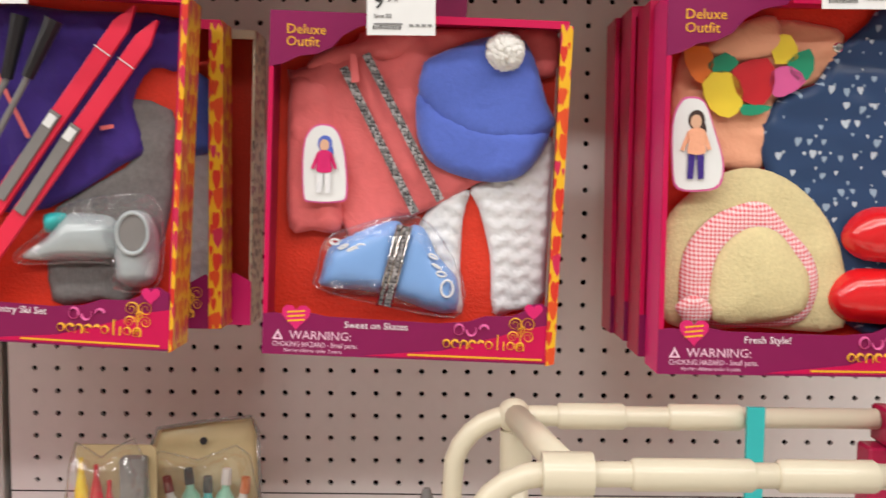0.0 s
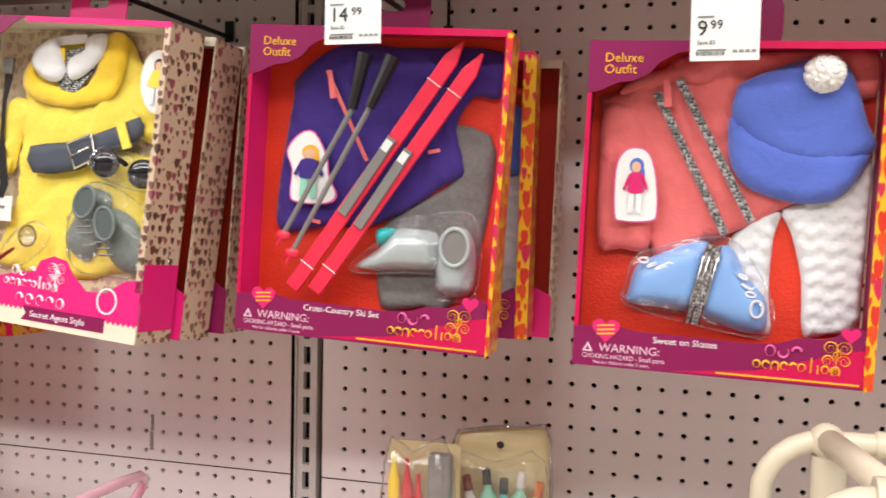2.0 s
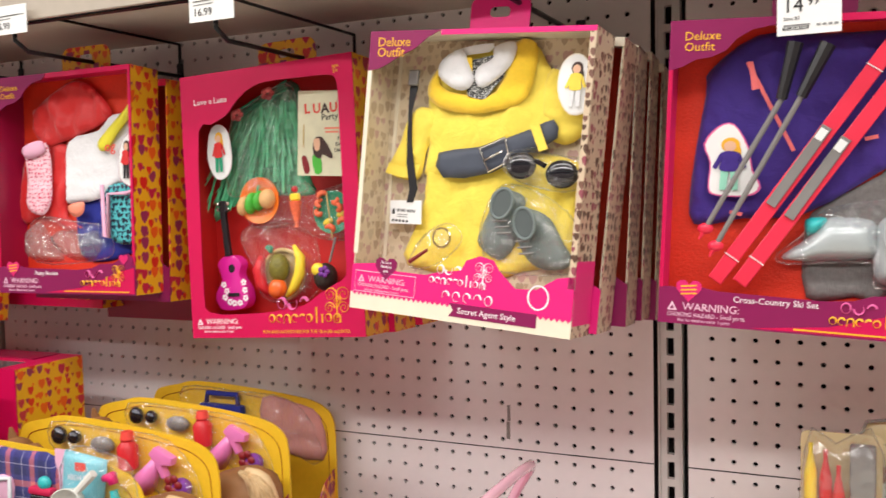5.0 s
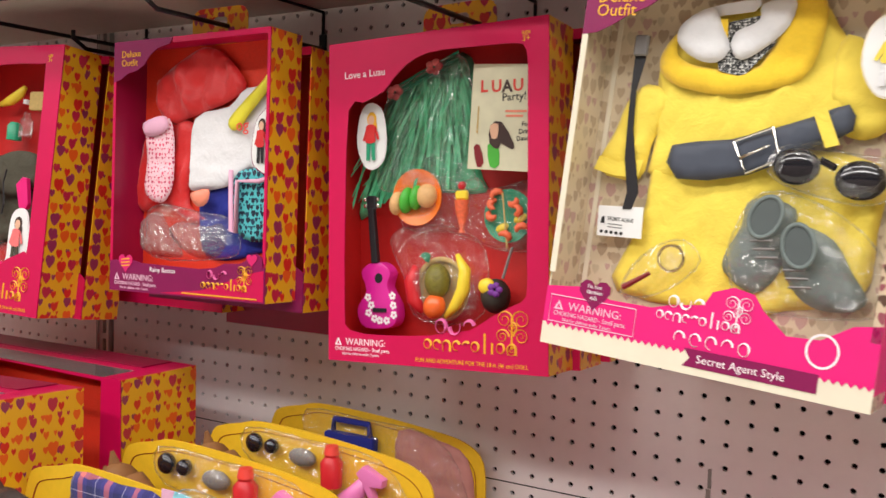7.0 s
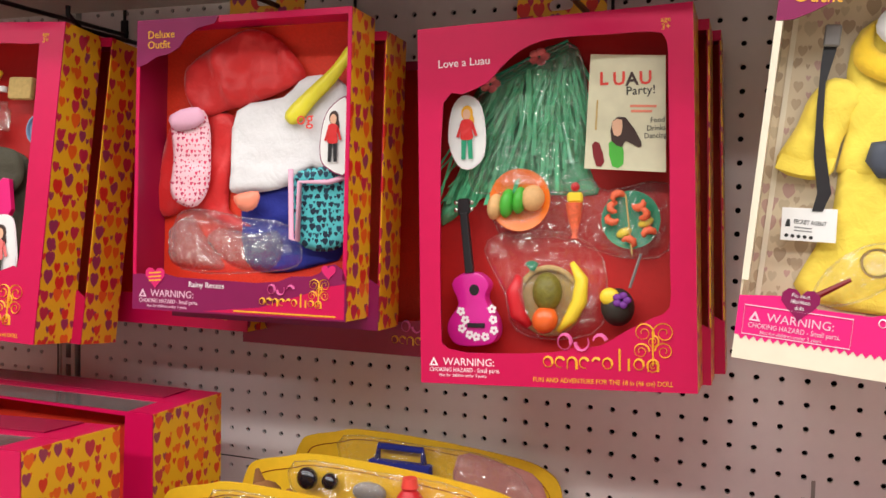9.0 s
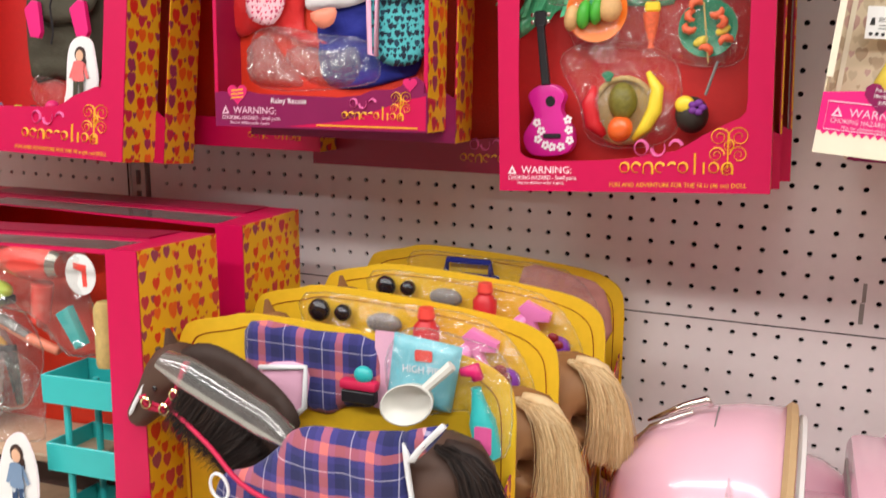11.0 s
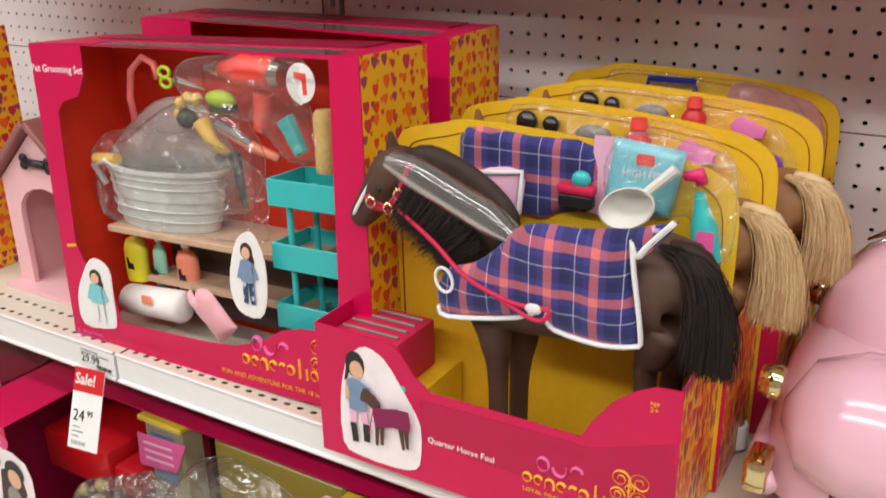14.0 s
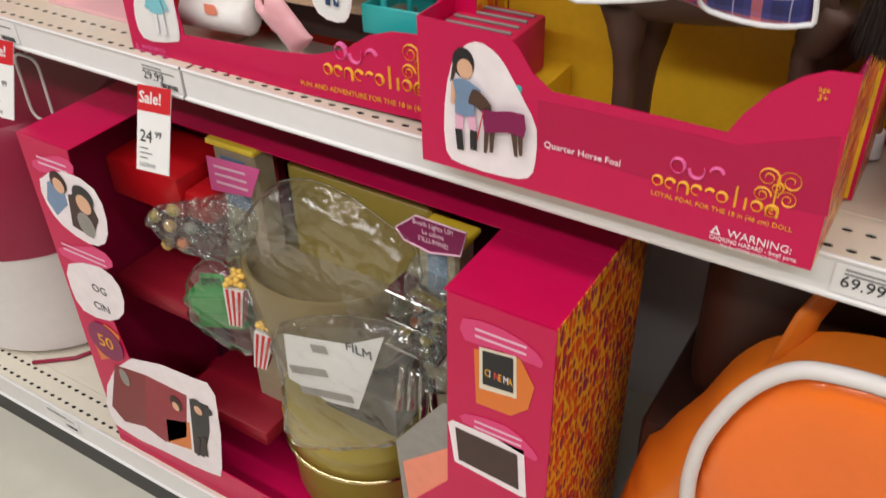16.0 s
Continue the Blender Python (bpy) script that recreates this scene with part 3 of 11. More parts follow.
M["woodprint"] = mat("printed_wood_shelf", rgb(196, 164, 136), 0.55, grain=0.14, scale=60, bump=0.1, aniso=(0.1, 1, 1))
M["shadowprint"] = mat("dark_brown_printed_card", rgb(74, 54, 50), 0.6, grain=0.15, scale=60)
M["lime"] = mat("lime_green_plastic", rgb(176, 206, 50), 0.4)
M["dryer"] = mat("coral_red_plastic", rgb(238, 76, 66), 0.32, coat=0.3)
M["butter"] = mat("buttery_yellow_plastic", rgb(232, 190, 90), 0.45, grain=0.06)
M["salmon"] = mat("salmon_plastic", rgb(244, 146, 118), 0.4)
M["mint"] = mat("mint_plastic", rgb(150, 214, 190), 0.4)
M["towel"] = mat("white_towel", rgb(240, 238, 236), 0.95, bump=0.4, bump_scale=600)
M["glovepink"] = mat("pink_satin", rgb(238, 176, 184), 0.4, sheen=0.4, grain=0.05)
M["horse"] = mat("dark_brown_horse", rgb(84, 58, 46), 0.6, grain=0.12, scale=30, stain=0.15, bump=0.1, bump_scale=400)
def hair_mat(name, shades, rough):
    """Fine doll hair: each strand takes one of several shades."""
    m = mat(name, shades[0], rough, grain=0.1, scale=200, spec=0.3)
    nt = m.node_tree
    geo, ramp = nt.nodes.new("ShaderNodeNewGeometry"), nt.nodes.new("ShaderNodeValToRGB")
    els = ramp.color_ramp.elements
    while len(els) < len(shades):
        els.new(0.5)
    for i, c in enumerate(shades):
        els[i].position, els[i].color = i / max(1, len(shades) - 1), c
    nt.links.new(geo.outputs["Random Per Island"], ramp.inputs[0])
    hsv = [n for n in nt.nodes if n.bl_idname == "ShaderNodeHueSaturation"][0]
    nt.links.new(ramp.outputs[0], hsv.inputs["Color"])
    return m


M["mane"] = hair_mat("black_brown_hair", [rgb(40, 29, 26), rgb(26, 20, 19), rgb(58, 42, 36)], 0.62)
M["blond"] = hair_mat("golden_blond_hair", [rgb(206, 166, 116), rgb(236, 206, 156), rgb(184, 142, 98), rgb(246, 222, 174)], 0.4)
M["halter"] = mat("crimson_cord", rgb(204, 26, 76), 0.6, grain=0.05)
M["plaid"] = plaid("navy_and_coral_plaid", (1, 1, 1, 1), [(0.0, rgb(36, 40, 104)), (0.1, rgb(206, 200, 222)), (0.125, rgb(36, 40, 104)), (0.3, rgb(60, 54, 128)), (0.44, rgb(222, 116, 114)), (0.63, rgb(60, 54, 128)), (0.78, rgb(28, 30, 84))], 25)
M["aqua"] = mat("aqua_printed_bag", rgb(126, 200, 214), 0.35, grain=0.04, coat=0.3)
M["scoop"] = mat("white_plastic_scoop", rgb(226, 224, 216), 0.4)
M["carpink"] = mat("glossy_pale_pink_car_paint", rgb(236, 186, 204), 0.22, grain=0.01, stain=0.01, coat=0.9)
M["tyre"] = mat("black_rubber", rgb(24, 24, 26), 0.7, grain=0.08)
M["cardbrown"] = mat("tan_card", rgb(190, 158, 116), 0.7)
M["orangecar"] = mat("bright_orange_moulding", rgb(248, 118, 24), 0.35, grain=0.02, coat=0.4)
M["orangedk"] = mat("orange_shell", rgb(226, 120, 30), 0.4, grain=0.03, coat=0.3)
M["brownpl"] = mat("dark_brown_plastic", rgb(58, 32, 26), 0.5, grain=0.06)
M["ivory"] = mat("ivory_tube_plastic", rgb(222, 212, 188), 0.35, grain=0.02, coat=0.3)
M["greystuff"] = mat("grey_printed_card", rgb(150, 146, 140), 0.5, grain=0.12)
M["khaki"] = mat("khaki_booth_plastic", rgb(158, 140, 58), 0.35, grain=0.03, stain=0.05, scale=20, coat=0.3)
M["kraft"] = mat("beige_booth_wall", rgb(178, 166, 140), 0.5, grain=0.08, coat=0.2)
M["purplecard"] = mat("dark_purple_card", rgb(88, 14, 60), 0.5)
M["greenpl"] = mat("kelly_green_plastic", rgb(30, 150, 60), 0.35, coat=0.4)
M["gold"] = mat("tan_gold_card", rgb(196, 160, 90), 0.5, grain=0.08)
M["copper"] = mat("copper_orange_plastic", rgb(214, 120, 70), 0.35, coat=0.3)
M["bedpink"] = mat("deep_crimson_panel", rgb(176, 16, 70), 0.4, coat=0.2)
M["dogpink"] = mat("pale_pink_doghouse", rgb(240, 190, 196), 0.5, grain=0.03)
M["dogroof"] = mat("brown_pink_roof", rgb(150, 96, 92), 0.55, grain=0.08)
M["whiteplastic"] = mat("white_plastic", rgb(226, 222, 220), 0.45, grain=0.03)
M["deepred"] = mat("deep_crimson_fabric", rgb(150, 16, 40), 0.5, grain=0.05, coat=0.2)

M["boothgrey"] = mat("grey_beige_booth_plastic", rgb(128, 114, 80), 0.28, grain=0.02, stain=0.05, scale=20, coat=0.4)
M["tanpouch"] = mat("tan_pouch_card", rgb(208, 188, 144), 0.4, grain=0.05, stain=0.08, scale=40, coat=0.3)
M["sprayerpink"] = mat("candy_pink_plastic", rgb(232, 128, 190), 0.35, grain=0.03, coat=0.3)
M["duskypink"] = mat("dusky_pink_cloth", rgb(196, 136, 128), 0.85, grain=0.08, bump=0.2)
M["brightred"] = mat("bright_red_plastic", rgb(196, 20, 30), 0.35, grain=0.03, coat=0.3)
M["ribbonpink"] = mat("rose_ribbon_print", rgb(224, 62, 122), 0.4, grain=0.03)


# ---- the gondola wall ----
P_HOLE, ROW0, STRIP = 0.0254, 1.135, 1.2192
STRIPS = [-2 * STRIP, -STRIP, 0.0, STRIP]


def perforated(xs, zs, hw, hh, x0, x1, z0, z1, thick, sides=8):
    """A sheet in y = 0..thick with a hole at each of xs by zs (half sizes hw, hh)."""
    xb = [x0] + [(a + b) / 2 for a, b in zip(xs, xs[1:])] + [x1]
    zb = [z0] + [(a + b) / 2 for a, b in zip(zs, zs[1:])] + [z1]
    verts, faces = [], []
    ring = [(math.cos(TAU * (k + 0.5) / sides), math.sin(TAU * (k + 0.5) / sides)) for k in range(sides)]
    if sides == 4:
        ring = [(1, 1), (-1, 1), (-1, -1), (1, -1)]
    for i, cx in enumerate(xs):
        for j, cz in enumerate(zs):
            n = len(verts)
            a0, a1, b0, b1 = xb[i], xb[i + 1], zb[j], zb[j + 1]
            for c, s in ring:
                k = max(abs(c), abs(s))
                u, v = c / k, s / k
                verts.append((cx + u * ((a1 - cx) if u > 0 else (cx - a0)), 0, cz + v * ((b1 - cz) if v > 0 else (cz - b0))))
            corner = [(a1, b1), (a0, b1), (a0, b0), (a1, b0)]
            for c, s in ring:
                verts.append((cx + hw * c, 0, cz + hh * s))
            for c, s in ring:
                verts.append((cx + hw * c, thick, cz + hh * s))
            m = len(verts)
            verts += [(x, 0, z) for x, z in corner]
            for k in range(sides):
                q = (k + 1) % sides
                faces.append((n + k, n + sides + k, n + sides + q, n + q))
                faces.append((n + sides + k, n + 2 * sides + k, n + 2 * sides + q, n + sides + q))
            if sides == 8:
                for q, (k0, k1) in enumerate(((0, 1), (2, 3), (4, 5), (6, 7))):
                    faces.append((n + k0, n + k1, m + q))
    me = bpy.data.meshes.new("sheet")
    me.from_pydata(verts, [], faces)
    bm = bmesh.new()
    bm.from_mesh(me)
    bpy.data.meshes.remove(me)
    bmesh.ops.remove_doubles(bm, verts=bm.verts[:], dist=1e-5)
    bmesh.ops.recalc_face_normals(bm, faces=bm.faces[:])
    # the sheet's face looks to -y
    up = max(bm.faces, key=lambda f: f.calc_area())
    if up.normal.y > 0:
        bmesh.ops.reverse_faces(bm, faces=bm.faces[:])
    return bm


ROWS_UP = [ROW0 + k * P_HOLE for k in range(0, 34)]
ROWS_LOW = [ROW0 + k * P_HOLE for k in range(-11, 0)]
SEAM = ROW0 - 0.0127
wall = thing("wall_pegboard", "off-white pegboard back wall of a store shelf unit", "wall", kind="structure")
for s0 in STRIPS[:-1]:
    xs = [s0 + 0.0508 + k * P_HOLE for k in range(45)]
    for zs, z0, z1 in ((ROWS_UP, SEAM + 0.0008, ROWS_UP[-1] + 0.0127), (ROWS_LOW, ROWS_LOW[0] - 0.0127, SEAM - 0.0008)):
        bm = perforated(xs, zs, 0.0032, 0.0032, s0 + 0.0215, s0 + STRIP - 0.0215, z0, z1, 0.005)
        part("peg_panel", bm, M["board"], wall)
    # plain boards below the shelf
    part("lower_panel", cuboid(s0 + 0.0215, s0 + STRIP - 0.0215, 0, 0.005, 0.1, ROWS_LOW[0] - 0.0145), M["board"], wall)
# solid black sheet in place of the shade seen through the holes
part("core", cuboid(STRIPS[0] - 1, STRIPS[-1] + 1, 0.03, 0.06, 0.0, 2.3), M["dark"], wall, "black backing sheet standing for the shade behind the holes")
for s0 in STRIPS:
    slots = [1.275 - 0.03175 * k for k in range(-20, 34)]
    up = thing("upright", "slotted cream steel upright between pegboard panels", "upright", kind="structure")
    bm = perforated([s0], slots[::-1], 0.0046, 0.0112, s0 - 0.0125, s0 + 0.0125, slots[-1] - 0.016, slots[0] + 0.016, 0.01, 4)
    bmesh.ops.translate(bm, vec=(0, -0.001, 0), verts=bm.verts[:])
    part("slot_face", bm, M["steel"], up)
    for sg in (-1, 1):
        part("flange", cuboid(s0 + sg * 0.0138 - 0.0012, s0 + sg * 0.0138 + 0.0012, -0.0045, 0.012, 0.1, 2.1, 0.0006), M["steel"], up)

# ---- shelves ----
SHELF, SHELF_Y, DECK, DECK_Y = 0.857, -0.478, 0.155, -0.56


def shelf_unit(s0, top, front, name, rail_h):
    sh = thing(name, "cream painted steel shelf with a white price rail", "shelf", kind="structure")
    x0, x1 = s0 + 0.002, s0 + STRIP - 0.002
    part("shelf_plate", cuboid(x0, x1, front + 0.072, -0.006, top - 0.03, top, 0.001), M["shelf"], sh)
    # slotted strip along the front
    xs = [x0 + 0.014 + 0.019 * k for k in range(62)]
    for yy, off in ((front + 0.012, 0.0), (front + 0.042, 0.0095)):
        bm = perforated([x + off for x in xs], [0.0], 0.005, 0.0034, x0, x1, -0.015, 0.015, 0.0012, 8)
        bmesh.ops.transform(bm, matrix=pose(0, yy + 0.003, top, -90, 0, 0), verts=bm.verts[:])
        part("slotted_strip", bm, M["shelf"], sh)
    part("front_filler", cuboid(x0, x1, front + 0.0605, front + 0.0715, top - 0.03, top - 0.0002), M["shelf"], sh)
    # black pan and lip: the hollow's shade is put into their colour
    part("slot_shadow_pan", cuboid(x0, x1, front + 0.001, front + 0.06, top - 0.006, top - 0.0024), M["dark"], sh, "black pan standing for the shade under the slots")
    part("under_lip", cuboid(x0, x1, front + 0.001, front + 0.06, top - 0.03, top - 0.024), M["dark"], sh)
    part("price_rail", plate([(x0, top - rail_h), (x1, top - rail_h), (x1, top + 0.004), (x0, top + 0.004)], front - 0.004, front - 0.001), M["rail"], sh)
    part("rail_bead", tube([(x0, front - 0.004, top + 0.003), (x1, front - 0.004, top + 0.003)], 0.0022, sides=6), M["rail"], sh)
    part("rail_bead", tube([(x0, front - 0.005, top - rail_h), (x1, front - 0.005, top - rail_h)], 0.0028, sides=6), M["rail"], sh)
    return sh


for s0 in STRIPS[:-1]:
    shelf_unit(s0, SHELF, SHELF_Y, "shelf", 0.034)
    shelf_unit(s0, DECK, DECK_Y, "base_deck", 0.05)
    solid("kick_plate", cuboid(s0 + 0.002, s0 + STRIP - 0.002, DECK_Y + 0.02, DECK_Y + 0.03, 0.0, DECK - 0.052), M["hook"], "black steel kick plate under the base deck", "kick plate", "structure")

M["floor"] = mat("polished_vinyl_floor", (0.62, 0.6, 0.52, 1), 0.18, grain=0.04, stain=0.05, scale=25, coat=0.2)
M["ceiling"] = mat("ceiling_tile", (0.75, 0.75, 0.73, 1), 0.8)
M["farwall"] = mat("opposite_shelf_backing", (0.5, 0.42, 0.4, 1), 0.6, stain=0.2, scale=20)
solid("floor", cuboid(-7, 7, -6, 1.5, -0.05, 0.0), M["floor"], "pale polished vinyl store floor", "floor", "structure")
solid("ceiling", cuboid(-7, 7, -6, 1.5, 3.4, 3.45), M["ceiling"], "white tiled store ceiling", "ceiling", "structure")
solid("wall_opposite", cuboid(-7, 7, -3.3, -3.2, 0.0, 2.0), M["farwall"], "plain backing of the shelf row across the aisle", "wall", "structure")

M["fascia"] = mat("beige_shelf_fascia", (0.46, 0.4, 0.33, 1), 0.5)
top = thing("upper_shelf", "beige steel shelf above the hanging boxes", "shelf", kind="structure")
part("shelf_plate", cuboid(-3.4, 2.2, -0.3, -0.01, 1.722, 1.75, 0.001), M["shelf"], top)
part("front_fascia", cuboid(-3.4, 2.2, -0.306, -0.3005, 1.706, 1.79, 0.001), M["fascia"], top)
# black strip just behind the fascia's lower edge
part("dark_edge", cuboid(-3.4, 2.2, -0.3, -0.29, 1.704, 1.7215), M["hook"], top)


# ---- printed cartons ----
def spiral(cx, cz, r, turns, start, y, bm, thick, sgn=1):
    pts = []
    for i in range(int(turns * 14) + 1):
        a = start + sgn * TAU * i / 14
        q = r * (1 - 0.82 * i / (turns * 14))
        pts.append((cx + q * math.cos(a), y, cz + q * math.sin(a)))
    tube(pts, thick, bm, sides=4, flat=0.3)


def brand_mark(parent, x, z, s, y, gold, pink):
    """The maker's mark as plain shapes: a pink row, a golden row and a curled heart; s is its width."""
    bm = bmesh.new()
    for i in range(3):
        cx = x + s * (0.16 + 0.13 * i)
        n = (12, 8, 6)[i]
        turn = (0, math.pi, 0.3)[i]
        tube([(cx + 0.05 * s * math.cos(a), y, z + s * 0.2 + 0.058 * s * math.sin(a)) for a in [turn + TAU * k / 12 for k in range(n)]], s * 0.017, bm, sides=4, closed=i == 0, flat=0.3)
    part("logo_mark", bm, pink, parent)
    bm = bmesh.new()
    # golden row: rings, arches and strokes of one pen width
    rows = ((0.035, 12, 0.0), (0.125, 10, 0.35), (0.215, 7, 0.0), (0.305, 10, 0.35), (0.395, 5, 0.7), (0.475, 12, 0.0), (0.7, 12, 0.0), (0.8, 7, 0.0))
    for dx, n, turn in rows:
        cx, cz = x + s * dx, z + s * 0.05
        pts = [(cx + 0.036 * s * math.cos(a), y, cz + 0.04 * s * math.sin(a)) for a in [turn + TAU * k / 12 for k in range(n)]]
        if n == 7:
            pts = [(pts[0][0], y, z)] + pts + [(pts[-1][0], y, z)]
        tube(pts, s * 0.0145, bm, sides=4, closed=n == 12, flat=0.3)
    for dx, top in ((0.565, 0.16), (0.63, 0.09)):
        tube([(x + s * dx, y, z), (x + s * dx, y, z + s * top)], s * 0.0125, bm, sides=4, flat=0.3)
    part("logo_mark", bm, gold, parent)
    bm = bmesh.new()
    hx, hz, q = x + 0.8 * s, z + 0.2 * s, s * 0.155
    for dx, dz, r, st, sg in ((-0.42, 0.5, 0.5, -0.5, 1), (0.5, 0.5, 0.52, 3.6, -1), (-0.55, -0.35, 0.4, 0.0, 1), (0.5, -0.35, 0.42, 3.1, -1), (0.0, -1.05, 0.34, 1.5, 1), (0.0, 0.1, 0.3, 1.5, -1)):
        spiral(hx + dx * q, hz + dz * q, r * q, 1.7, st, y, bm, s * 0.0095, sg)
    tube([(hx, y, hz - 1.0 * q), (hx, y, hz + 0.6 * q)], s * 0.01, bm, sides=4, flat=0.3)
    part("logo_scroll", bm, gold, parent)


def heart_outline(cx, cz, r, n=18):
    return [(cx + r * 0.062 * 16 * math.sin(a) ** 3, cz + r * 0.062 * (13 * math.cos(a) - 5 * math.cos(2 * a) - 2 * math.cos(3 * a) - math.cos(4 * a))) for a in (TAU * i / n for i in range(n))]


def warning(parent, x, z, s, y, mat_):
    """The small-parts warning with its triangle, s wide."""
    flat("warning_triangle", [(x, z), (x + 0.13 * s, z), (x + 0.065 * s, z + 0.12 * s)], mat_, parent, y, 0.0003, holes=[[(x + 0.035 * s, z + 0.018 * s), (x + 0.095 * s, z + 0.018 * s), (x + 0.065 * s, z + 0.075 * s)]])
    words("WARNING:", 0.145 * s, mat_, parent, x + 0.2 * s, y, z + 0.01 * s)
    words("CHOKING HAZARD - Small parts.", 0.085 * s, mat_, parent, x + 0.0 * s, y, z - 0.08 * s, width=0.82)
    words("Not for children under 3 years.", 0.06 * s, mat_, parent, x + 0.14 * s, y, z - 0.145 * s, width=0.9)


def doll_sticker(parent, pts, y, skin, hair, top, legs, rim):
    """A die-cut sticker with a small figure in plain shapes."""
    cx, cz = middle(pts)
    h = max(p[1] for p in pts) - min(p[1] for p in pts)
    w = max(p[0] for p in pts) - min(p[0] for p in pts)
    st = flat("sticker", pts, rim, parent, y, 0.0008, smooth=3)
    flat("sticker_face", [(cx + (p[0] - cx) * 0.93, cz + (p[1] - cz) * 0.96) for p in pts], M["paper"], parent, y - 0.0009, 0.0004, smooth=3)
    yy = y - 0.0014
    for nm, loop, mm in (("figure_hair", ellipse(cx, cz + 0.265 * h, 0.16 * w, 0.105 * h, 14), hair), ("figure_hair", ellipse(cx + 0.1 * w, cz + 0.19 * h, 0.08 * w, 0.1 * h, 12, 15), hair), ("figure_head", ellipse(cx - 0.01 * w, cz + 0.245 * h, 0.105 * w, 0.075 * h, 14), skin),
                         ("figure_arm", strip((cx - 0.12 * w, cz + 0.14 * h), (cx - 0.26 * w, cz - 0.06 * h), 0.09 * w, 0.07 * w), top), ("figure_arm", strip((cx + 0.12 * w, cz + 0.14 * h), (cx + 0.25 * w, cz - 0.05 * h), 0.09 * w, 0.07 * w), top),
                         ("figure_leg", strip((cx - 0.075 * w, cz - 0.04 * h), (cx - 0.1 * w, cz - 0.36 * h), 0.14 * w, 0.11 * w), legs), ("figure_leg", strip((cx + 0.075 * w, cz - 0.04 * h), (cx + 0.1 * w, cz - 0.36 * h), 0.14 * w, 0.11 * w), legs),
                         ("figure_body", smooth_loop([(cx - 0.16 * w, cz - 0.09 * h), (cx + 0.16 * w, cz - 0.09 * h), (cx + 0.14 * w, cz + 0.04 * h), (cx + 0.15 * w, cz + 0.15 * h), (cx, cz + 0.18 * h), (cx - 0.15 * w, cz + 0.15 * h), (cx - 0.14 * w, cz + 0.04 * h)], 3), top)):
        flat(nm, loop, mm, parent, yy, 0.0003)
        yy -= 0.00035
    return st


def carton(name, label, W, H, D, m, shell, side, insert, inner=None, depth=None, group=""):
    """An open-fronted box: front face centred on the origin, depth to +y."""
    inner = inner or shell
    depth = depth or D
    t = thing(name, label, "toy box", m, group)
    e = 0.0014
    part("left_side", cuboid(-W / 2, -W / 2 + e, 0.001, D, -H / 2, H / 2), inner, t)
    part("right_side", cuboid(W / 2 - e, W / 2, 0.001, D, -H / 2, H / 2), side, t)
    part("right_lining", cuboid(W / 2 - e - 0.0012, W / 2 - e - 0.0002, 0.002, depth - 0.003, -H / 2 + e, H / 2 - e), inner, t)
    part("top_side", cuboid(-W / 2 + e, W / 2 - e, 0.001, D, H / 2 - e, H / 2), shell, t)
    part("bottom_side", cuboid(-W / 2 + e, W / 2 - e, 0.001, D, -H / 2, -H / 2 + e), shell, t)
    part("insert", cuboid(-W / 2 + e, W / 2 - 2 * e - 0.001, depth - 0.003, depth, -H / 2 + e, H / 2 - e), insert, t)
    if depth < D - 0.004:
        part("back", cuboid(-W / 2 + e, W / 2 - e, D - 0.002, D, -H / 2 + e, H / 2 - e), shell, t)
    return t


def hang_tab(t, H, D, material, w=0.06, h=0.045):
    """The hanger card above a box, with its hole."""
    z = H / 2 - 0.002
    flat("hang_tab", rounded(-w / 2, w / 2, z, z + h, 0.014), material, t, D - 0.002, 0.001, holes=[rounded(-0.012, 0.012, z + h * 0.5, z + h * 0.5 + 0.011, 0.005, 3)])


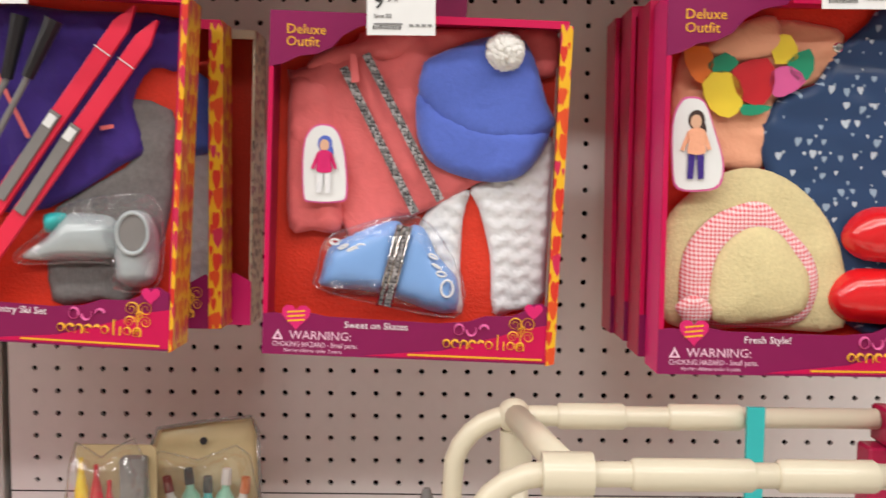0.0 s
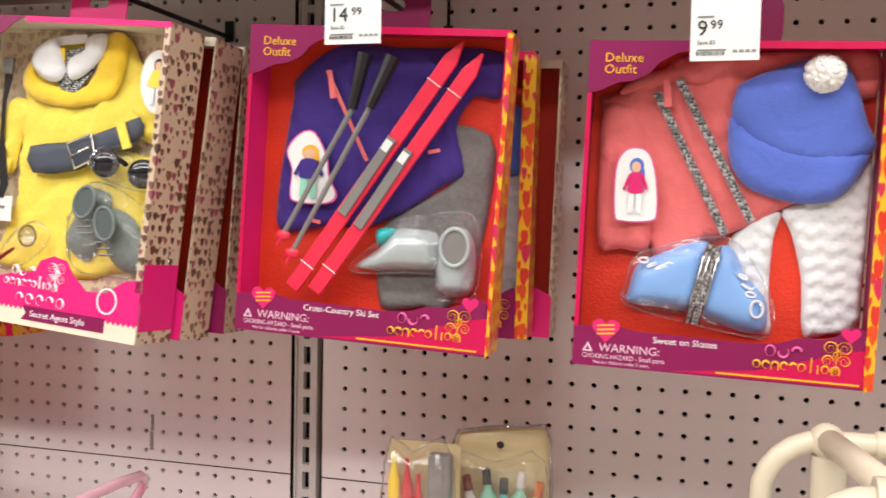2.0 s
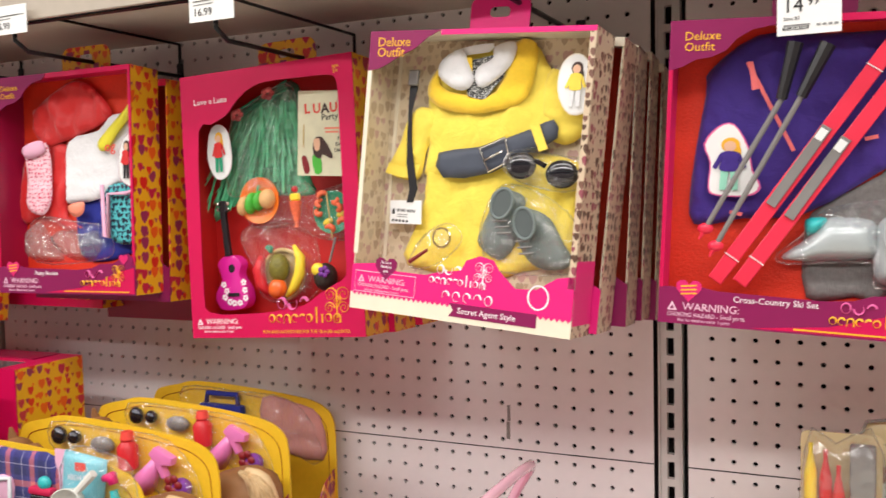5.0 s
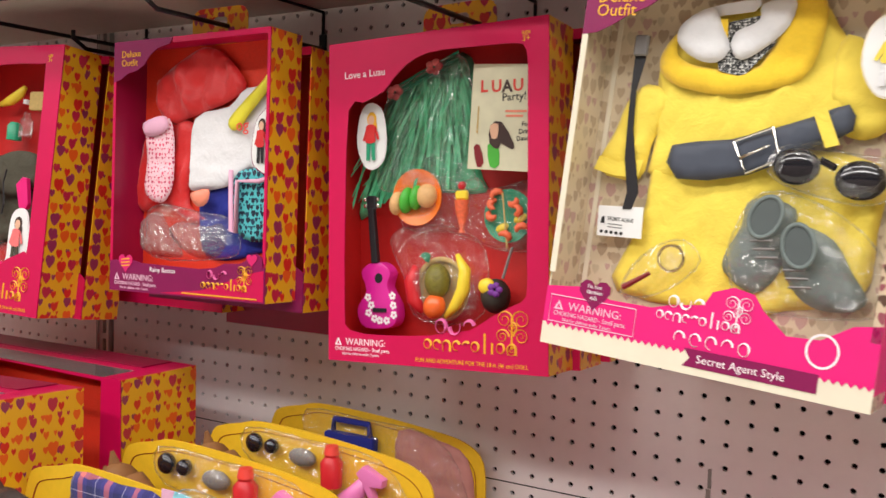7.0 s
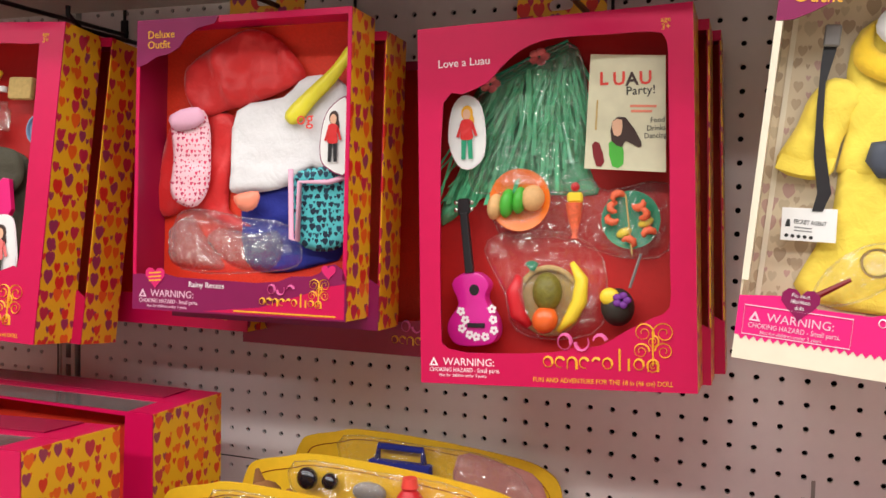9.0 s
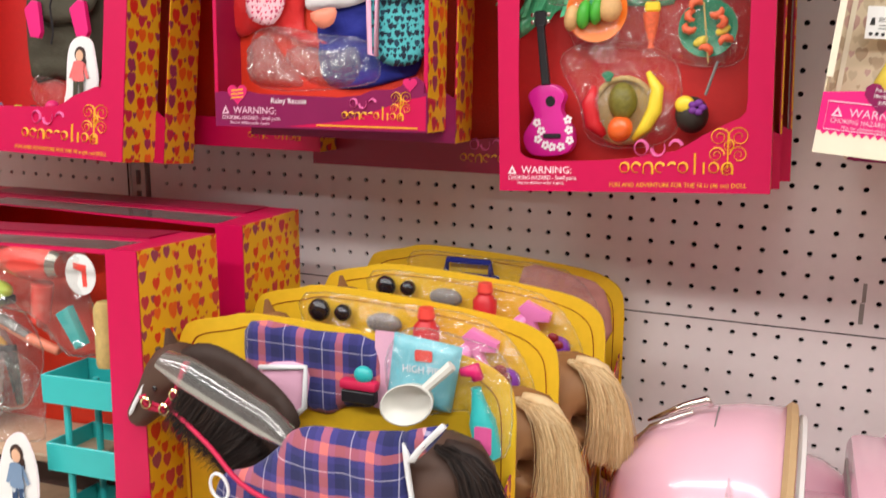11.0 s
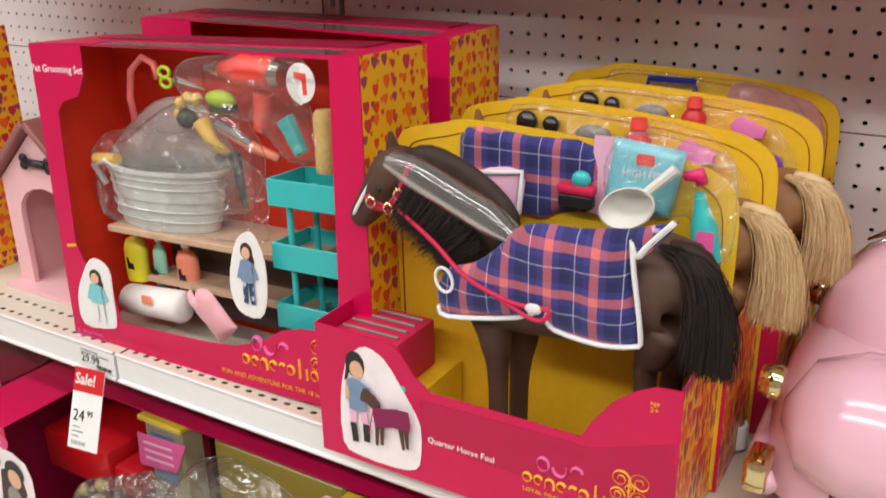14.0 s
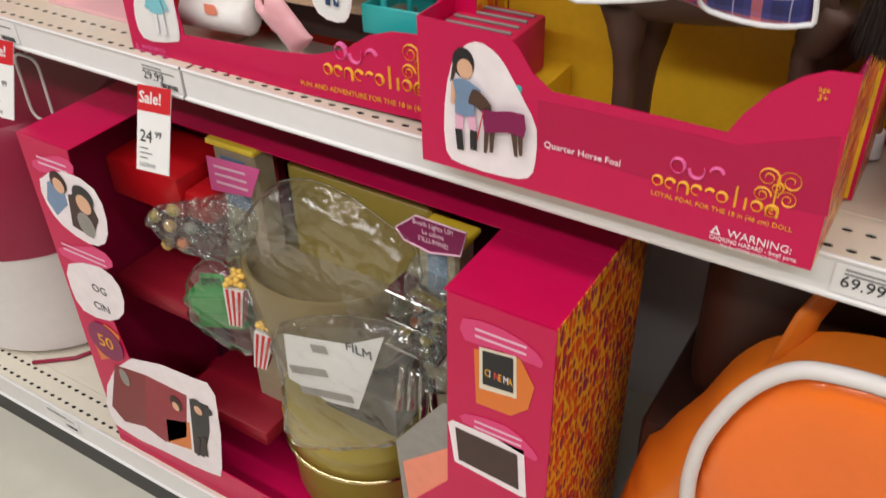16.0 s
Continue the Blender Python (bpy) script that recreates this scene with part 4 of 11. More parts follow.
def deluxe_front(t, W, H, title, shell, edge=None, start=0.972):
    """Plum lower band, corner panel and slim frame of an outfit box."""
    X = lambda u: (u - 0.5) * W
    Z = lambda v: (v - 0.5) * H
    y = 0.0
    flat("bottom_band", [(X(u), Z(v)) for u, v in ((0.0, 0.0), (1, 0), (1, 0.13), (0.985, 0.165), (0.95, 0.182), (0.915, 0.176), (0.885, 0.152), (0.85, 0.14), (0.76, 0.137), (0.7, 0.118), (0.6, 0.11), (0.22, 0.117), (0.16, 0.127), (0.1, 0.118), (0.04, 0.124), (0.0, 0.12))], M["plum"], t, y, 0.0012)
    flat("band_swoosh", [(X(u), Z(v)) for u, v in ((0.35, 0.006), (0.994, 0.006), (0.994, 0.12), (0.9, 0.105), (0.8, 0.075), (0.62, 0.03))], M["magenta"], t, y - 0.0013, 0.0003)
    flat("corner_panel", [(X(u), Z(v)) for u, v in ((0, 1), (0.4, 1), (0.38, 0.975), (0.3, 0.962), (0.245, 0.935), (0.21, 0.9), (0.16, 0.88), (0.1, 0.872), (0.05, 0.85), (0, 0.838))], M["plum"], t, y, 0.0012)
    flat("frame_top", [(X(0.4), Z(0.978)), (X(1), Z(0.978)), (X(1), Z(1)), (X(0.4), Z(1))], shell, t, y, 0.0012)
    flat("frame_left", [(X(0), Z(0.12)), (X(0.016), Z(0.12)), (X(0.016), Z(0.84)), (X(0), Z(0.84))], shell, t, y, 0.0012)
    flat("frame_right", [(X(0.984), Z(0.13)), (X(1), Z(0.13)), (X(1), Z(0.978)), (X(0.984), Z(0.978))], shell, t, y, 0.0012)
    if edge:
        flat("printed_edge", [(X(start), Z(-0.004)), (X(1.003), Z(0.004)), (X(1.012), Z(0.985)), (X(start), Z(0.99))], edge, t, y - 0.0016, 0.0016, "yellow edge strip with red flame print")
    yp = y - 0.0016
    flat("heart_badge", heart_outline(X(0.115), Z(0.117), 0.05 * W), M["heartink"], t, yp, 0.0004)
    for i in range(3):
        flat("badge_print", strip((X(0.085), Z(0.127 - 0.013 * i)), (X(0.145), Z(0.132 - 0.013 * i)), 0.0014), M["goldink"], t, yp - 0.0005, 0.0002)
    flat("age_badge", heart_outline(X(0.925), Z(0.158), 0.032 * W), M["heartink"], t, yp, 0.0004)
    words("Deluxe", 0.046 * W, M["goldink"], t, X(0.055), yp, Z(0.935))
    words("Outfit", 0.046 * W, M["goldink"], t, X(0.055), yp, Z(0.9))
    words(title, 0.033 * W, M["whiteink"], t, X(0.28), yp, Z(0.086))
    warning(t, X(0.035), Z(0.045), 0.29 * W, yp, M["warnink"])
    brand_mark(t, X(0.62), Z(0.038), 0.33 * W, yp - 0.0004, M["goldink"], M["pinkink"])
    flat("tagline_print", strip((X(0.5), Z(0.014)), (X(0.96), Z(0.014)), 0.0016), M["goldink"], t, yp - 0.0004, 0.0002)


def framed_front(t, W, H, shell, title, title_at, hole, age=True, warn=True):
    """A full printed front with a shaped window."""
    X = lambda u: (u - 0.5) * W
    Z = lambda v: (v - 0.5) * H
    flat("front_panel", [(X(0), Z(0)), (X(1), Z(0)), (X(1), Z(1)), (X(0), Z(1))], shell, t, 0.0, 0.0014, holes=[hole])
    yp = -0.0017
    words(title, 0.042 * W, M["whiteink"], t, X(title_at[0]), yp, Z(title_at[1]))
    if age:
        words("age", 0.026 * W, M["goldink"], t, X(0.91), yp, Z(0.955), align="CENTER")
        words("3+", 0.03 * W, M["goldink"], t, X(0.91), yp, Z(0.935), align="CENTER")
    if warn:
        warning(t, X(0.035), Z(0.05), 0.27 * W, yp, M["whiteink"])
    brand_mark(t, X(0.47), Z(0.052), 0.48 * W, yp, M["goldink"], M["pinkink"])
    words("FUN AND ADVENTURE FOR THE 18 in (46 cm) DOLL", 0.024 * W, M["goldink"], t, X(0.43), yp, Z(0.015), width=0.88)


def back_stock(label, W, H, D, m, shell, side, band, name="toy_box", gold=True, group="hanging outfit boxes"):
    """A box of the same kind that hangs behind, seen only at its edges."""
    t = carton(name, label, W, H, D, m, shell, side, M["orangered"], group=group)
    X = lambda u: (u - 0.5) * W
    Z = lambda v: (v - 0.5) * H
    flat("bottom_band", [(X(0), Z(0)), (X(1), Z(0)), (X(1), Z(0.15)), (X(0.94), Z(0.18)), (X(0.86), Z(0.14)), (X(0.6), Z(0.11)), (X(0), Z(0.12))], band, t, 0.0, 0.0012)
    flat("frame_top", [(X(0), Z(0.97)), (X(1), Z(0.97)), (X(1), Z(1)), (X(0), Z(1))], shell, t, 0.0, 0.0012)
    flat("frame_left", [(X(0), Z(0.12)), (X(0.016), Z(0.12)), (X(0.016), Z(0.97)), (X(0), Z(0.97))], shell, t, 0.0, 0.0012)
    if gold:
        brand_mark(t, X(0.62), Z(0.038), 0.33 * W, -0.0016, M["goldink"], M["pinkink"])
    return t


def blister(parent, pts, y, bulge, name="clear_blister", material=None):
    """A clear moulded cover with a thin raised rim."""
    bm = cloth(pts, y, bulge, folds=0.004, freq=70, step=0.008, seed=4.2)
    tube([(p[0], y - 0.0015, p[1]) for p in smooth_loop(pts, 3)], 0.0009, bm, sides=5, closed=True)
    ob = part(name, bm, material or M["film"], parent, smooth="all")
    ob.visible_shadow = False
    return ob


GROUP = "hanging outfit boxes"
BOX_SKATE = pose(0.482, -0.266, 1.466, 0, 1.8, 0)
BOX_SKI = pose(0.167, -0.255, 1.482, 0, 3, 0.3)
BOX_SUMMER = pose(0.801, -0.273, 1.47, -0.5, 0.3, 0)
BOX_RETRO = pose(-0.151, -0.292, 1.491, -4, 4.7, -4.2)
BOX_LUAU = pose(-0.46, -0.2, 1.469, -2.3, -2.8, 1.2)
BOX_RAIN = pose(-0.776, -0.236, 1.5, -1.6, -0.4, 1.2)
BOX_CAMP = pose(-1.14, -0.256, 1.484, -5.5, 2, 3)


def skating_outfit():
    W, H, D = 0.236, 0.274, 0.045
    t = carton("outfit_box", "magenta outfit box with coral jacket, blue cap and white trousers", W, H, D, BOX_SKATE, M["magenta"], M["flames"], M["orangered"], M["wine"], group=GROUP)
    deluxe_front(t, W, H, "Sweet on Skates", M["magenta"], M["flames"])
    hang_tab(t, H, D, M["plum"], 0.075, 0.05)
    y = D - 0.004
    soft("trousers_leg", [(0.0472, 0.0042), (0.0824, 0.0219), (0.1122, 0.0491), (0.1142, 0.0068), (0.1128, -0.0524), (0.1114, -0.0916), (0.088, -0.0998), (0.0699, -0.1022), (0.0655, -0.0543), (0.0546, -0.0152)], M["whitecloth"], t, y, 0.007, "white quilted trouser leg", ribs=0.0021, rib_freq=460, step=0.0042)
    soft("trousers_leg", [(0.0042, -0.0287), (0.0279, -0.0032), (0.0457, 0.0008), (0.0411, -0.0223), (0.0404, -0.0685), (0.0435, -0.1033), (0.0233, -0.0941), (0.0152, -0.0563)], M["whitecloth"], t, y, 0.006, "white quilted trouser leg", ribs=0.0021, rib_freq=460, step=0.0045)
    soft("jacket", [(-0.1076, 0.0835), (-0.1037, 0.0948), (-0.0909, 0.1001), (-0.0863, 0.1089), (-0.0545, 0.1206), (-0.0435, 0.1302), (0.0319, 0.1345), (0.1106, 0.1363), (0.1115, 0.0985), (0.0788, 0.094), (0.0673, 0.0631), (0.0709, 0.0181), (0.0519, 0.007), (0.0056, -0.0196), (-0.0472, -0.0427), (-0.0575, -0.0379)], M["coral"], t, y - 0.003, 0.011, "coral zip jacket", folds=0.004, along=(0.4, -1), freq=45)
    soft("sleeve", [(-0.1064, 0.0848), (-0.0918, 0.0917), (-0.0738, 0.0813), (-0.0647, 0.0481), (-0.0614, 0.0031), (-0.0614, -0.0366), (-0.0848, -0.0375), (-0.1044, -0.036), (-0.1074, 0.0239)], M["coral"], t, y - 0.006, 0.012, "coral jacket sleeve", folds=0.004, along=(0, 1), freq=50, seed=7)
    soft("hood", [(-0.0936, 0.0986), (-0.0796, 0.1119), (-0.0541, 0.1192), (-0.0352, 0.1288), (-0.0048, 0.1306), (0.0004, 0.1207), (-0.0216, 0.1072), (-0.0473, 0.1062), (-0.0696, 0.0996), (-0.0855, 0.0964)], M["coral"], t, y - 0.008, 0.009, "coral jacket hood", folds=0.004, along=(1, 0.4), freq=60, seed=3)
    for a in ([(-0.0621, 0.0976), (0.0011, -0.0195)], [(-0.0441, 0.109), (0.0216, -0.0083)]):
        flat("braid_trim", strip(a[0], a[1], 0.0068), M["braid"], t, y - 0.0165, 0.001, "grey patterned braid trim")
    zp = [(-0.0545, 0.1079), (-0.0516, 0.0854)]
    flat("zip_pull", strip(zp[0], zp[1], 0.005, 0.0065), M["coral"], t, y - 0.018, 0.002, "coral zip pull")
    soft("cap_crown", [(0.0021, 0.0972), (0.009, 0.1082), (0.0512, 0.1256), (0.0798, 0.1273), (0.0933, 0.1109), (0.1052, 0.076), (0.1134, 0.0573), (0.0963, 0.0461), (0.0709, 0.0416), (0.0419, 0.0456), (0.0156, 0.0604), (0.0005, 0.0788)], M["bluefelt"], t, y - 0.017, 0.012, "blue fleece cap crown", folds=0.0025, along=(0.3, 1), freq=30, seed=5, roll=0.012)
    soft("cap_brim", [(-0, 0.08), (0.0153, 0.0696), (0.0413, 0.058), (0.0701, 0.0528), (0.0956, 0.0538), (0.1107, 0.0582), (0.1045, 0.0352), (0.0909, 0.0171), (0.0753, 0.0098), (0.0497, 0.0094), (0.0173, 0.0196), (0.0026, 0.0375), (-0.0015, 0.0595)], M["bluefelt"], t, y - 0.0135, 0.009, "blue fleece cap brim", roll=0.012)
    pm = [(0.0691, 0.1139)][0]
    rnd = random.Random(3)
    bm = blob(pm[0], y - 0.026, pm[1], 0.0145, 0.0135, 0.0145, u=14, v=10)
    for i in range(420):
        d = Vector((rnd.gauss(0, 1), rnd.gauss(0, 1), rnd.gauss(0, 1))).normalized()
        q = Vector((pm[0], y - 0.026, pm[1])) + d * rnd.uniform(0.0128, 0.0142)
        r = rnd.uniform(0.0022, 0.0032)
        blob(q.x, q.y, q.z, r, r, r, bm, u=6, v=4)
    part("pompom", bm, M["pompom"], t, "white yarn pompom", smooth="all")
    soft("skate_boot", [(-0.0759, -0.0727), (-0.0707, -0.0523), (-0.0564, -0.0426), (-0.0383, -0.0334), (-0.0165, -0.0267), (-0.0091, -0.0336), (-0.0119, -0.0629), (-0.0182, -0.0867), (-0.0436, -0.0864), (-0.0762, -0.0838)], M["skyblue"], t, y - 0.008, 0.014, "light blue skate boot", roll=0.02)
    soft("skate_boot", [(-0.004, -0.0314), (0.0089, -0.0322), (0.0194, -0.0519), (0.0303, -0.0645), (0.0389, -0.0755), (0.0389, -0.1001), (0.0221, -0.1027), (-0.0003, -0.0958), (-0.0202, -0.0861), (-0.0155, -0.0533)], M["skyblue"], t, y - 0.008, 0.014, "light blue skate boot", roll=0.02)
    st = [(-0.007, -0.0299), (-0.0216, -0.0967)]
    flat("strap", strip(st[0], st[1], 0.0115), M["braid"], t, y - 0.0235, 0.001, "grey patterned strap")
    for off in (-0.0058, -0.0012, 0.0058):
        part("strap_edge", tube([(st[0][0] + off, y - 0.025, st[0][1]), (st[1][0] + off, y - 0.025, st[1][1])], 0.0009, sides=5), M["chrome"], t, "shiny strap edge", smooth="all")
    for k, c in enumerate([(-0.0642, -0.0457), (-0.057, -0.0493), (-0.0499, -0.0509), (-0.0426, -0.0487), (0.0177, -0.0546), (0.0206, -0.0626), (0.0247, -0.0689)]):
        part("lace", tube([(c[0] + 0.004 * math.cos(a), y - 0.021, c[1] + 0.0022 * math.sin(a + k)) for a in [TAU * i / 8 for i in range(8)]], 0.0009, sides=5, closed=True), M["whitecloth"], t)
    c = [(0.03, -0.0806)][0]
    part("lace_loop", tube([(c[0] + 0.005 * math.cos(a), y - 0.023, c[1] + 0.007 * math.sin(a)) for a in [TAU * i / 14 for i in range(14)]], 0.0011, sides=5, closed=True), M["whitecloth"], t)
    blister(t, [(-0.0785, -0.0679), (-0.0728, -0.0452), (-0.0539, -0.0348), (-0.016, -0.0237), (0.0128, -0.0274), (0.0418, -0.0711), (0.0415, -0.1024), (0.019, -0.1043), (-0.023, -0.0979), (-0.078, -0.0856)], y - 0.012, 0.014)
    doll_sticker(t, [(-0.0758, 0.0506), (-0.0646, 0.0456), (-0.0576, 0.0254), (-0.055, -0.0062), (-0.0611, -0.0128), (-0.085, -0.0138), (-0.0916, -0.0077), (-0.0927, 0.0303), (-0.0868, 0.0463)], y - 0.021, M["skin"], M["bluefelt"], M["heartink"], M["whitecloth"], M["pinkink"])
    return t


def skiing_outfit():
    W, H, D = 0.248, 0.289, 0.045
    t = carton("outfit_box", "magenta outfit box with purple jacket, red skis and boots", W, H, D, BOX_SKI, M["magenta"], M["flames"], M["orangered"], M["hotpink"], group=GROUP)
    deluxe_front(t, W, H, "Cross-Country Ski Set", M["magenta"], M["flames"], 0.992)
    hang_tab(t, H, D, M["plum"], 0.075, 0.05)
    y = D - 0.004
    soft("trousers", [(0.0469, 0.0592), (0.104, 0.0549), (0.1085, -0.003), (0.0964, -0.0751), (0.0708, -0.1133), (0.0493, -0.1115), (0.0076, -0.1149), (0.0039, -0.0443), (0.0263, -0.0211), (0.0772, 0.0171)], M["greyknit"], t, y, 0.006, "grey knitted trousers", ribs=0.0006, rib_freq=900, folds=0.002)
    soft("jacket", [(-0.0911, 0.1013), (-0.047, 0.1341), (0.015, 0.1327), (0.1111, 0.1315), (0.112, 0.0893), (0.0869, 0.0892), (0.0716, 0.0592), (0.0824, 0.0207), (0.0643, 0.0059), (0.0023, -0.035), (-0.0535, -0.0417), (-0.0999, -0.0492), (-0.1039, -0.0043), (-0.0939, 0.0789)], M["purplecloth"], t, y - 0.003, 0.01, "deep purple jacket", folds=0.0045, along=(0.3, -1), freq=45)
    for a in ([(-0.0551, 0.1071), (-0.0098, 0.0239)], [(0.0498, 0.0352), (0.0607, 0.0379)], [(-0.0644, -0.0355), (-0.053, -0.0375)]):
        flat("zip", strip(a[0], a[1], 0.0035), M["coral"], t, y - 0.0165, 0.001, "coral zip")
    zp = [(-0.0521, 0.1071), (-0.0464, 0.0811)]
    flat("zip_pull", strip(zp[0], zp[1], 0.004, 0.0065), M["coral"], t, y - 0.0175, 0.002, "coral zip pull")
    for a, b, g in (([(0.0783, 0.1361), (-0.0742, -0.102)], 0.0145, [(0.0181, 0.0457), (-0.0269, -0.0275)]), ([(0.0971, 0.1257), (-0.0513, -0.1029)], 0.0145, [(0.0347, 0.0355), (-0.0103, -0.0386)])):
        d = (Vector(a[1]) - Vector(a[0])).normalized()
        n = Vector((-d.y, d.x))
        p0 = Vector(a[0])
        tip = [tuple(p0 + d * 0.0 + n * 0.001), tuple(p0 + d * 0.02 + n * b / 2), tuple(Vector(a[1]) + n * b / 2), tuple(Vector(a[1]) - n * b / 2), tuple(p0 + d * 0.02 - n * b / 2), tuple(p0 - n * 0.001)]
        part("ski", plate(tip, y - 0.028, y - 0.024, bevel=0.0008), M["skired"], t, "red plastic ski")
        part("ski_binding", plate(strip(g[0], g[1], b * 0.66), y - 0.031, y - 0.0285, bevel=0.0006), M["greyplastic"], t, "grey ski binding")
        part("binding_label", plate(strip(Vector(g[0]) + d * 0.003, Vector(g[0]) + d * 0.014, b * 0.5), y - 0.0318, y - 0.0312), M["paper"], t)
        for f in (0.16, 0.9):
            q = Vector(a[0]).lerp(Vector(a[1]), f)
            part("tie", plate(strip(q - n * b * 0.55, q + n * b * 0.55, 0.0008), y - 0.0292, y - 0.0282), M["whitecloth"], t)
    for a in ([(-0.0128, 0.1219), (-0.0224, 0.0705), (-0.0846, -0.0519)], [(0.0148, 0.1199), (-0.0056, 0.0725), (-0.0743, -0.0681)]):
        P3 = [(p[0], y - 0.031, p[1]) for p in a]
        part("pole_grip", tube([P3[0], Vector(P3[0]).lerp(Vector(P3[1]), 0.3), P3[1]], [0.0074, 0.0064, 0.005], sides=8), M["black"], t, "black ski pole grip", smooth=True)
        part("pole_shaft", tube([P3[1], P3[2]], [0.0027, 0.0025], sides=8), M["greyplastic"], t, "grey ski pole shaft", smooth=True)
        part("pole_basket", blob(P3[2][0], P3[2][1], P3[2][2], 0.0075, 0.004, 0.0055, u=8, v=6), M["skired"], t, "red pole basket", smooth=True)
        part("pole_tip", tube([P3[2], Vector(P3[2]) + (Vector(P3[2]) - Vector(P3[1])).normalized() * 0.012], [0.003, 0.0012], sides=6), M["skired"], t)
    soft("ski_boot", [(-0.0149, -0.0748), (0.0054, -0.0581), (0.0205, -0.0391), (0.0364, -0.0368), (0.0609, -0.039), (0.066, -0.0543), (0.0646, -0.0723), (0.028, -0.0777), (-0.0081, -0.0795)], M["silverboot"], t, y - 0.01, 0.016, "silver white ski boot", roll=0.022)
    soft("boot_trim", [(0.0037, -0.04), (0.0215, -0.0376), (0.0192, -0.0471), (0.0067, -0.0551)], M["teal"], t, y - 0.014, 0.01, "teal boot cuff")
    soft("ski_boot", [(0.0665, -0.0401), (0.0777, -0.0317), (0.0915, -0.0352), (0.0999, -0.0522), (0.1004, -0.0839), (0.0917, -0.0959), (0.0711, -0.0968), (0.0634, -0.0831), (0.0635, -0.0545)], M["silverboot"], t, y - 0.01, 0.016, "silver white ski boot", roll=0.02)
    c = [(0.0837, -0.05)][0]
    part("boot_opening", plate(ellipse(c[0], c[1], 0.0125, 0.0165, 20), y - 0.0285, y - 0.0265), M["greyplastic"], t, "dark boot opening")
    part("boot_rim", tube([(c[0] + 0.0132 * math.cos(a), y - 0.0285, c[1] + 0.0172 * math.sin(a)) for a in [TAU * i / 22 for i in range(22)]], 0.0022, sides=6, closed=True), M["silverboot"], t, smooth="all")
    blister(t, [(-0.0191, -0.0738), (0.0025, -0.0543), (0.0192, -0.0317), (0.0604, -0.0208), (0.0942, -0.0192), (0.105, -0.0446), (0.1048, -0.0865), (0.0922, -0.0998), (0.0648, -0.0984), (0.0602, -0.0774), (-0.0105, -0.0828)], y - 0.014, 0.016)
    doll_sticker(t, [(-0.0792, 0.0465), (-0.0642, 0.0487), (-0.05, 0.0271), (-0.0452, 0.0053), (-0.037, -0.0109), (-0.0477, -0.0198), (-0.078, -0.0201), (-0.086, -0.013), (-0.0852, 0.0113), (-0.0918, 0.0296)], y - 0.0175, M["skin"], M["goldink"], M["purplecloth"], M["mint"], M["pinkink"])
    return t


